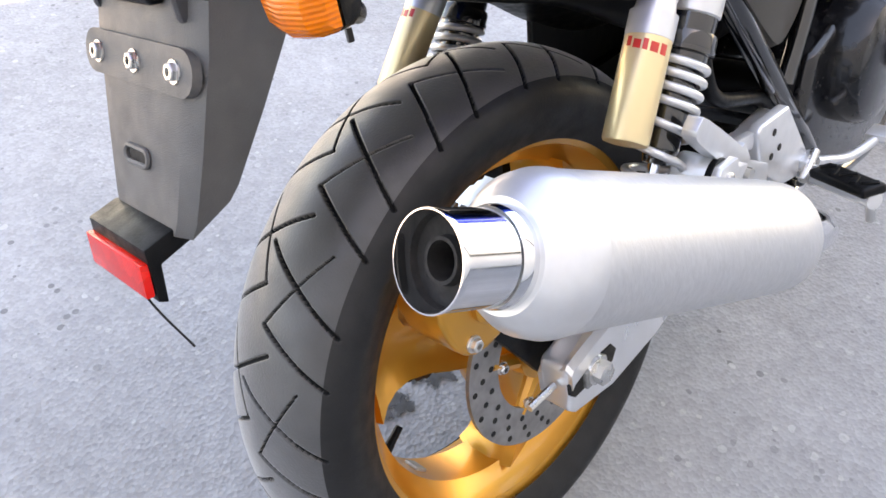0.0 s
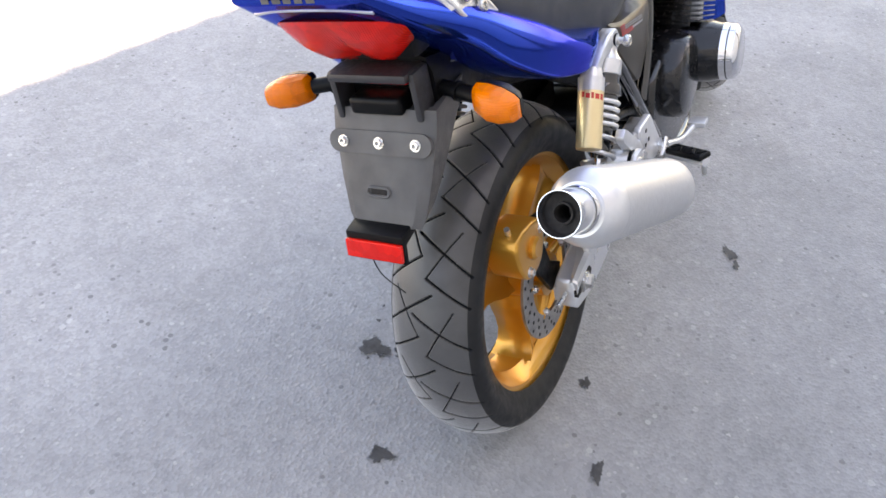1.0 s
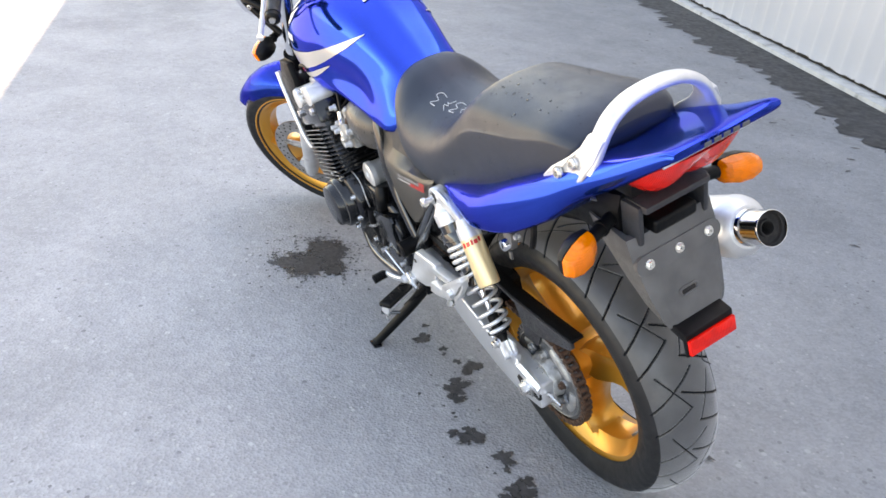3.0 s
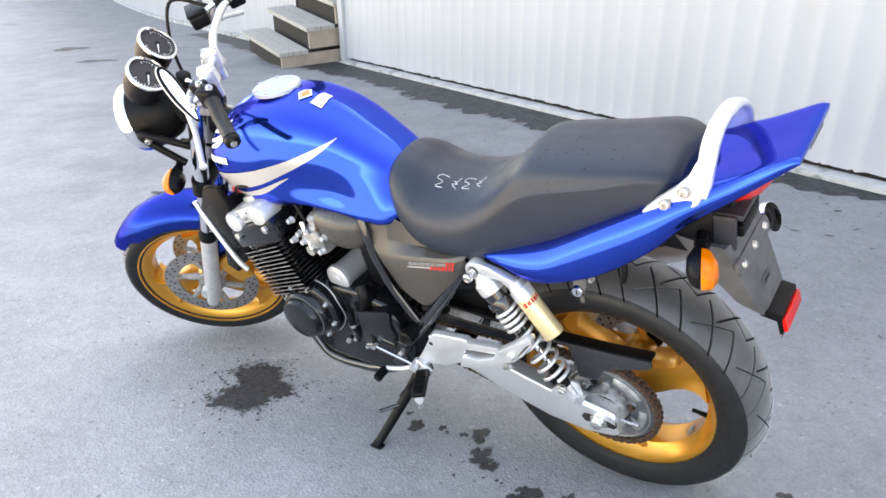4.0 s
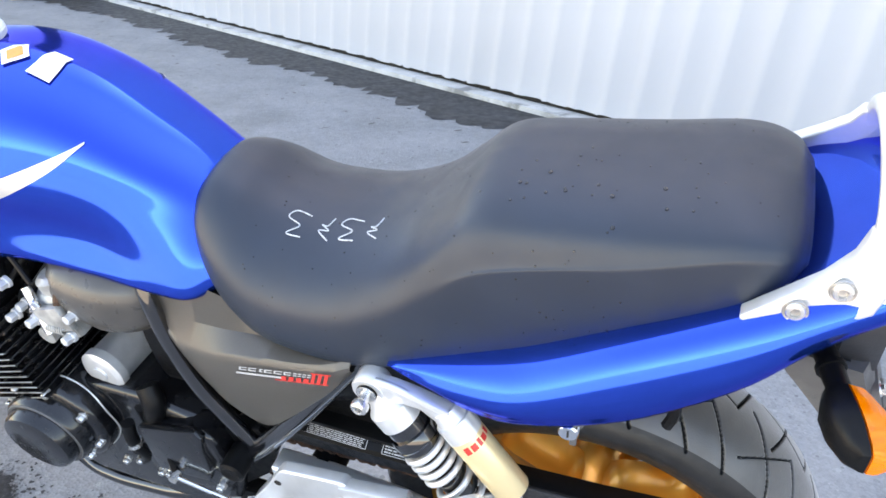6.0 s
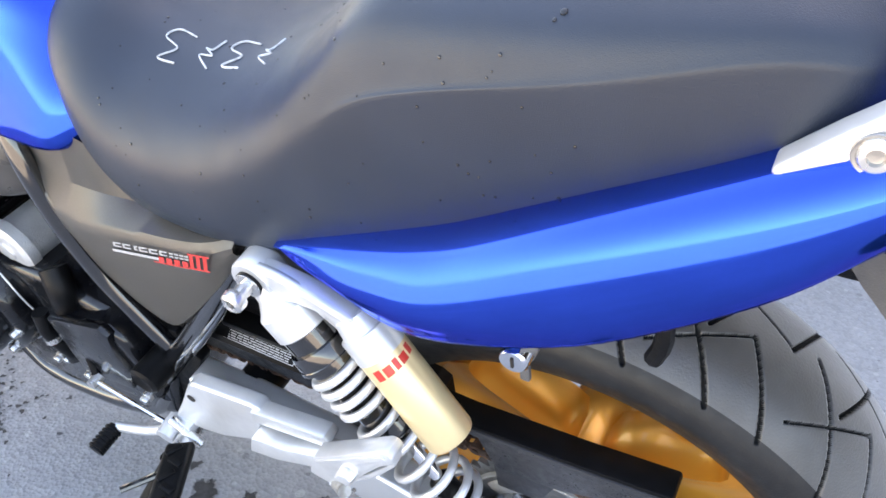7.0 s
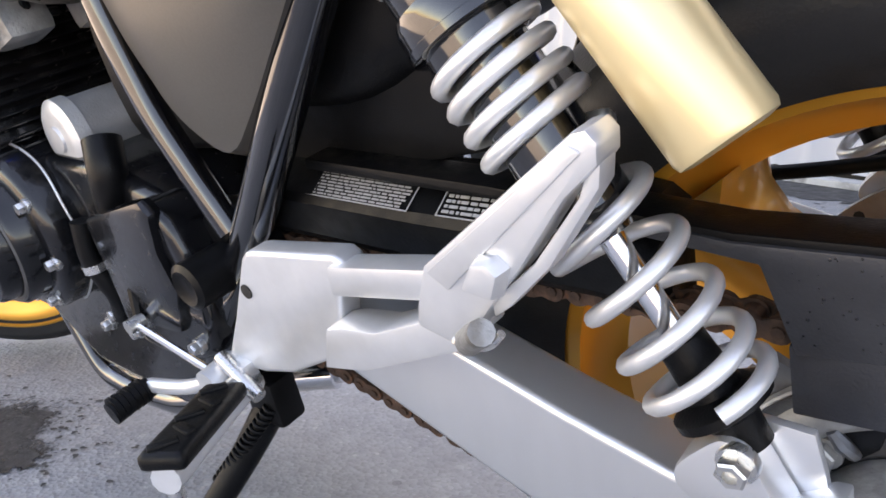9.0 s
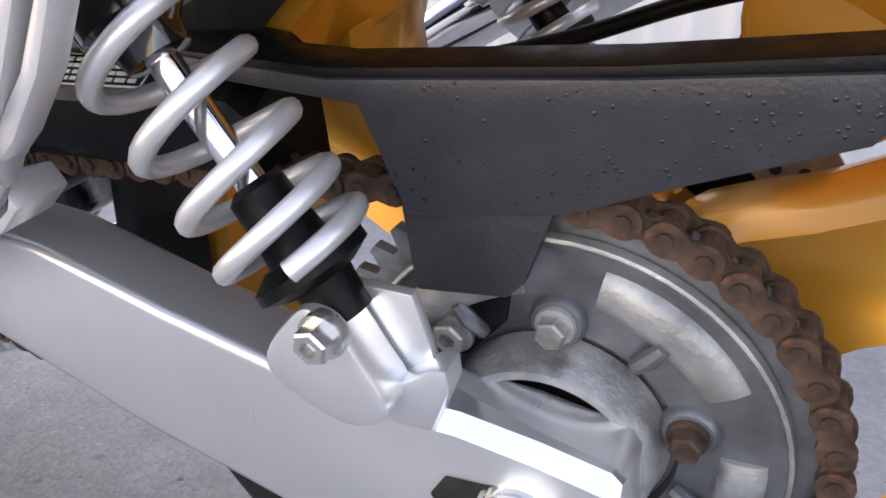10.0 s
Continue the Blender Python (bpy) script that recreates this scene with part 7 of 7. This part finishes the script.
for sgn in (1, -1):
    part("mudguard_stay", steered(plate([(leg(0.47).x - 0.045, leg(0.47).z - 0.03), (leg(0.47).x + 0.050, leg(0.47).z - 0.045), (leg(0.56).x + 0.040, leg(0.56).z), (leg(0.56).x - 0.03, leg(0.56).z)], sgn * 0.064, sgn * 0.072, 0.003)), BLUE, mud)

SETTLE[0] = True
# headlamp
hl = holder("headlamp", "round headlamp with a chromed rim and black shell")
HC, HA = leg(0.912, 0.158) + Vector((0.009, 0, 0.018)), Vector((0.985, 0, -0.05)).normalized()
part("shell", steered(lathe([(-0.115, 0.020), (-0.112, 0.045), (-0.085, 0.072), (-0.04, 0.088), (0.0, 0.092)], HC, HA, 40)), BLACK, hl)
part("rim", steered(lathe([(-0.004, 0.0925), (0.006, 0.0955), (0.022, 0.0945), (0.030, 0.0890), (0.026, 0.0850)], HC, HA, 48, cap=False)), CHROME, hl, "chromed rim")
part("glass", steered(lathe([(0.020, 0.088), (0.032, 0.070), (0.040, 0.040), (0.042, 0.005)], HC, HA, 40)), GLASS, hl, "clear headlamp glass")
part("reflector_bowl", steered(lathe([(0.016, 0.087), (-0.01, 0.070), (-0.03, 0.035), (-0.034, 0.01)], HC, HA, 32)), CHROME, hl)
for sgn in (1, -1):
    part("bracket", steered(tube([leg(0.93, 0.03, sgn * 0.11), HC + Vector((-0.04, sgn * 0.108, 0.01)), HC + Vector((-0.02, sgn * 0.100, -0.005)), leg(0.87, 0.05, sgn * 0.11)], 0.010, 10, 4)), BLACK, hl)
    part("bracket_bolt", steered(bolt_bm(HC + Vector((-0.03, sgn * 0.104, -0.01)), (0, sgn, 0), 0.008, 0.007)), STEEL, hl)
indicator(1, leg(0.86, 0.07, 0.105), leg(0.86, 0.07, 0.140), 0.010, 1, True)
indicator(-1, leg(0.86, 0.07, -0.105), leg(0.86, 0.07, -0.140), 0.010, 1, True)

# instruments
for sgn in (1, -1):
    ins = holder("instrument", "round instrument with a chromed rim and black dial")
    ic, ia = leg(1.1055, 0.1325, sgn * 0.068 - 0.012), Vector((-0.96, 0.113, 0.83)).normalized()
    part("case", steered(lathe([(-0.075, 0.020), (-0.070, 0.040), (-0.045, 0.0485), (0.0, 0.0505)], ic, ia, 36)), BLACK, ins)
    part("rim", steered(lathe([(-0.001, 0.0508), (0.001, 0.0530), (0.006, 0.0528), (0.009, 0.0470), (0.005, 0.0450)], ic, ia, 40, cap=False)), CHROME, ins, "chromed rim")
    part("dial", steered(lathe([(0.001, 0.0465), (0.002, 0.0465)], ic, ia, 36)), DIAL, ins, "black dial")
    bm = bmesh.new()
    side = (Vector((0, 1, 0)) - ia * ia.y).normalized()
    up = ia.cross(side)
    for k in range(25):
        a = radians(-130 + 260 * k / 24)
        d = math.sin(a) * side + math.cos(a) * up
        n = ia.cross(d)
        r0 = 0.033 if k % 4 == 0 else 0.037
        c = ic + ia * 0.0032
        bm.faces.new([bm.verts.new(v) for v in (c + d * r0 + n * 0.0008, c + d * r0 - n * 0.0008, c + d * 0.041 - n * 0.0008, c + d * 0.041 + n * 0.0008)])
    part("scale_marks", steered(bm), WHITE, ins)
    d = 0.95 * side + 0.31 * up
    part("needle", steered(tube([ic + ia * 0.005, ic + ia * 0.005 + d * 0.034], [0.0026, 0.0010], 6)), WHITE, ins, "pale needle")
    part("hub", steered(lathe([(0.003, 0.006), (0.008, 0.005)], ic, ia, 16)), BLACK, ins)

# handlebar with grips, levers, mirrors
bar_ = holder("handlebar", "chromed handlebar with black grips")
K = leg(1.115, -0.020)
line = [Vector((K.x - 0.121, 0.345, K.z + 0.033)), Vector((K.x - 0.082, 0.257, K.z + 0.050)), Vector((K.x - 0.045, 0.180, K.z + 0.064)), Vector((K.x - 0.012, 0.110, K.z + 0.034)), Vector((K.x, 0.060, K.z)), Vector((K.x, 0, K.z))]
line += [Vector((v.x, -v.y, v.z)) for v in line[-2::-1]]
part("bar", steered(tube(line, 0.011, 14, 6)), CHROME, bar_)
for sgn in (1, -1):
    e, g0 = Vector((K.x - 0.127, sgn * 0.356, K.z + 0.031)), Vector((K.x - 0.073, sgn * 0.238, K.z + 0.054))
    gd = (e - g0).normalized()
    part("grip", steered(tube([g0, g0 + gd * 0.004, e - gd * 0.006, e], [0.0190, 0.0165, 0.0165, 0.0190], 20)), RUBBER, bar_, "ribbed black rubber grip")
    part("bar_end", steered(lathe([(0, 0.0175), (0.012, 0.0175), (0.016, 0.013), (0.015, 0.005)], e, gd, 24)), BLACK, bar_)
    part("bar_end_screw", steered(lathe([(0, 0.0085), (0.005, 0.0075)], e + gd * 0.015, gd, 6)), STEEL, bar_)
    part("switch_box", steered(box(g0 - gd * 0.022, (0.045, 0.038, 0.052), 0.010, Matrix.Rotation(radians(-20 * sgn), 3, "Z"), 3)), BLACK, bar_)
    for back, side_ in ((0.016, -0.010), (0.040, 0.008)):
        part("perch_bolt", steered(bolt_bm(g0 - gd * back + Vector((side_, 0, 0.026)), (0, 0, 1), 0.0065, 0.006)), STEEL, bar_)
    part("cable_adjuster", steered(tube([g0 - gd * 0.058 + Vector((0.018, 0, 0.010)), g0 - gd * 0.092 + Vector((0.034, 0, 0.004))], [0.0075, 0.0055], 12)), CHROME, bar_)
    part("lever_mount", steered(box(g0 - gd * 0.055 + Vector((0.012, 0, 0.004)), (0.042, 0.026, 0.030), 0.006, Matrix.Rotation(radians(-20 * sgn), 3, "Z"))), BLACK, bar_)
    part("lever", steered(tube([g0 - gd * 0.05 + Vector((0.038, 0, 0)), Vector((K.x + 0.020, sgn * 0.192, K.z + 0.020)), Vector((K.x + 0.004, sgn * 0.246, K.z - 0.006)), Vector((K.x - 0.008, sgn * 0.318, K.z - 0.046)), Vector((K.x - 0.010, sgn * 0.326, K.z - 0.048))], [0.010, 0.008, 0.007, 0.0065, 0.0095], 10, 5)), SILVER, bar_, "silver hand lever")
for y in (0.040, -0.040):
    part("bar_clamp", steered(box((K.x, y, K.z + 0.002), (0.046, 0.036, 0.050), 0.007, None, 3)), SILVER, bar_, "bright silver bar clamp")
    for dx in (-0.015, 0.015):
        part("clamp_bolt", steered(bolt_bm((K.x + dx, y, K.z + 0.027), (0, 0, 1), 0.0055, 0.004)), STEEL, bar_)
    part("clamp_riser", steered(tube([(K.x, y, K.z - 0.020), (K.x + 0.002, y, K.z - 0.058)], 0.017, 18)), SILVER, bar_)
part("clutch_cable", steered(tube([(K.x + 0.010, 0.185, K.z + 0.030), (K.x + 0.060, 0.190, K.z - 0.060), (K.x + 0.130, 0.110, K.z - 0.120), (K.x + 0.05, 0.06, K.z - 0.22)], 0.0045, 8, 8)), BLACK, bar_)
part("brake_hose", steered(tube([(K.x - 0.02, -0.17, K.z + 0.07), (K.x + 0.10, -0.19, K.z + 0.10), (K.x + 0.13, -0.10, K.z - 0.05), (K.x + 0.03, -0.05, K.z - 0.20)], 0.0050, 8, 8)), BLACK, bar_)
res = holder("brake_reservoir", "black brake fluid reservoir on the handlebar")
part("reservoir_cup", steered(box((K.x + 0.040, -0.185, K.z + 0.046), (0.050, 0.070, 0.040), 0.012, Matrix.Rotation(radians(20), 3, "Z"), 3)), BLACK, res)
part("reservoir_lid", steered(box((K.x + 0.040, -0.185, K.z + 0.069), (0.053, 0.074, 0.008), 0.003, Matrix.Rotation(radians(20), 3, "Z"))), BLACK, res)
ign = holder("ignition_lock", "dark ignition lock in the upper yoke")
part("lock_barrel", steered(lathe([(0, 0.022), (0.03, 0.020), (0.034, 0.014)], leg(1.05, 0.055), STEER_D, 24)), BLACK, ign)


SETTLE[0] = False
MIRROR_C = Vector((0.9797, 0.1583, 1.0041))
MIRROR_UP = Vector((0.031, 0.0014, 0.0684)).normalized()
MIRROR_SIDE = Vector((0.48, 0.822, -0.307)).normalized()
MIRROR_OUT = Vector((-0.72, 0.52, 0.46))
MIRROR_OUT = (MIRROR_OUT - MIRROR_UP * MIRROR_OUT.dot(MIRROR_UP)).normalized()
MIRROR_LEAF = ((-1.0, 0.10), (-0.90, 0.30), (-0.62, 0.62), (-0.20, 0.92), (0.20, 1.0), (0.55, 0.94), (0.82, 0.72), (0.96, 0.40), (1.0, 0.12))


def leaf_ring(scale, out, shift=0.0):
    """The mirror's outline: pointed at the foot, rounded at the head."""
    side = MIRROR_OUT.cross(MIRROR_UP).normalized()
    side = side if side.dot(MIRROR_SIDE) > 0 else -side
    pts = [(h, w) for h, w in MIRROR_LEAF] + [(h, -w) for h, w in reversed(MIRROR_LEAF)]
    pts = smooth_line([(h, w, 0) for h, w in pts], 3)
    return [MIRROR_C + MIRROR_OUT * out + side * (0.0185 * p.y * scale + shift) + MIRROR_UP * (0.0752 * p.x * (1 - (1 - scale) * 0.30)) for p in pts]


def mirror():
    root = holder("mirror", "black leaf-shaped mirror with a bright edge, turned inwards")
    part("stem", tube([(0.925, 0.165, 0.985), (0.945, 0.160, 0.978), (0.972, 0.150, 0.992)], 0.006, 10, 6), CHROME, root)
    bm = bmesh.new()
    ring_faces(bm, [[bm.verts.new(v) for v in leaf_ring(k, h)] for k, h in ((0.86, 0.001), (0.94, 0.004), (1.0, 0.001), (0.98, -0.008), (0.80, -0.018), (0.45, -0.024))])
    part("mirror_shell", bm, BLACK, root, "black mirror shell")
    outer = leaf_ring(1.02, -0.001)
    part("mirror_edge", tube(outer[:len(outer) // 2], 0.0026, 8), SILVER, root, "bright silver edge")
    bm = bmesh.new()
    bm.faces.new([bm.verts.new(v) for v in leaf_ring(0.62, 0.0035, -0.001)])
    part("mirror_glass", bm, MIRROR_GLASS, root, "mirror glass reflecting the sky")


mirror()

# ---- wiring, breather pipes and fittings between the tank and the engine
SETTLE[0] = True
loom = holder("wiring_loom", "black cables and pipes under the tank")
rng = random.Random(21)
for k in range(7):
    x0, z0 = 0.60 + 0.05 * k, 0.70 - 0.006 * k
    part("cable", tube([(x0, 0.10, z0 + 0.02), (x0 + 0.03, 0.135 + rng.uniform(-0.01, 0.01), z0 - 0.02), (x0 + 0.07, 0.125, z0 - 0.05 - rng.uniform(0, 0.03)), (x0 + 0.09, 0.09, z0 - 0.08)], rng.uniform(0.003, 0.005), 8, 6), BLACK, loom)
part("fuel_pipe", tube([(0.64, 0.10, 0.72), (0.655, 0.150, 0.70), (0.670, 0.158, 0.660), (0.690, 0.150, 0.640)], 0.005, 8, 6), RUST, loom, "brown fuel pipe")
part("clamp", tube([(0.668, 0.157, 0.668), (0.671, 0.157, 0.660)], 0.0068, 10), STEEL, loom)
for p in ((0.735, 0.150, 0.655), (0.752, 0.160, 0.640), (0.748, 0.150, 0.690), (0.655, 0.168, 0.632), (0.640, 0.160, 0.668), (0.705, 0.168, 0.650)):
    part("fitting", bolt_bm(p, (0.1, 1, 0.1), 0.0065, 0.012, False), CAST, loom)
part("choke_lever", plate([(0.690, 0.672), (0.720, 0.640), (0.727, 0.645), (0.700, 0.680)], 0.158, 0.163, 0.001), CHROME, loom, "bright choke lever")
part("throttle_spring", coil((0.660, 0.166, 0.640), (0.690, 0.166, 0.640), 0.006, 0.0012, 8, 0.0), OLDALU, loom)
for y in (0.150, 0.06):
    part("plug_lead", tube([C0 + UPV * 0.300 + Vector((0.02, y, 0)), C0 + UPV * 0.330 + Vector((-0.02, y + 0.01, 0)), C0 + UPV * 0.325 + Vector((-0.08, y, 0.01)), (0.72, y * 0.6, 0.76)], 0.0042, 8, 6), BLACK, loom)
for f0, s0 in ((-0.02, 0.262), (0.035, 0.262), (0.010, 0.250), (-0.070, 0.250)):
    bolt(C0 + UPV * s0 + FWV * f0 + Vector((0, 0.177, 0)), (0, 1, 0), 0.006, 0.005, STEEL, eng)
for k in range(5):
    p = C0 + UPV * (0.05 + 0.03 * k) + FWV * 0.094 + Vector((0, 0.17 - 0.002 * k, 0))
    bolt(p, FWV, 0.005, 0.008, STEEL, eng, socket=False)
SETTLE[0] = False
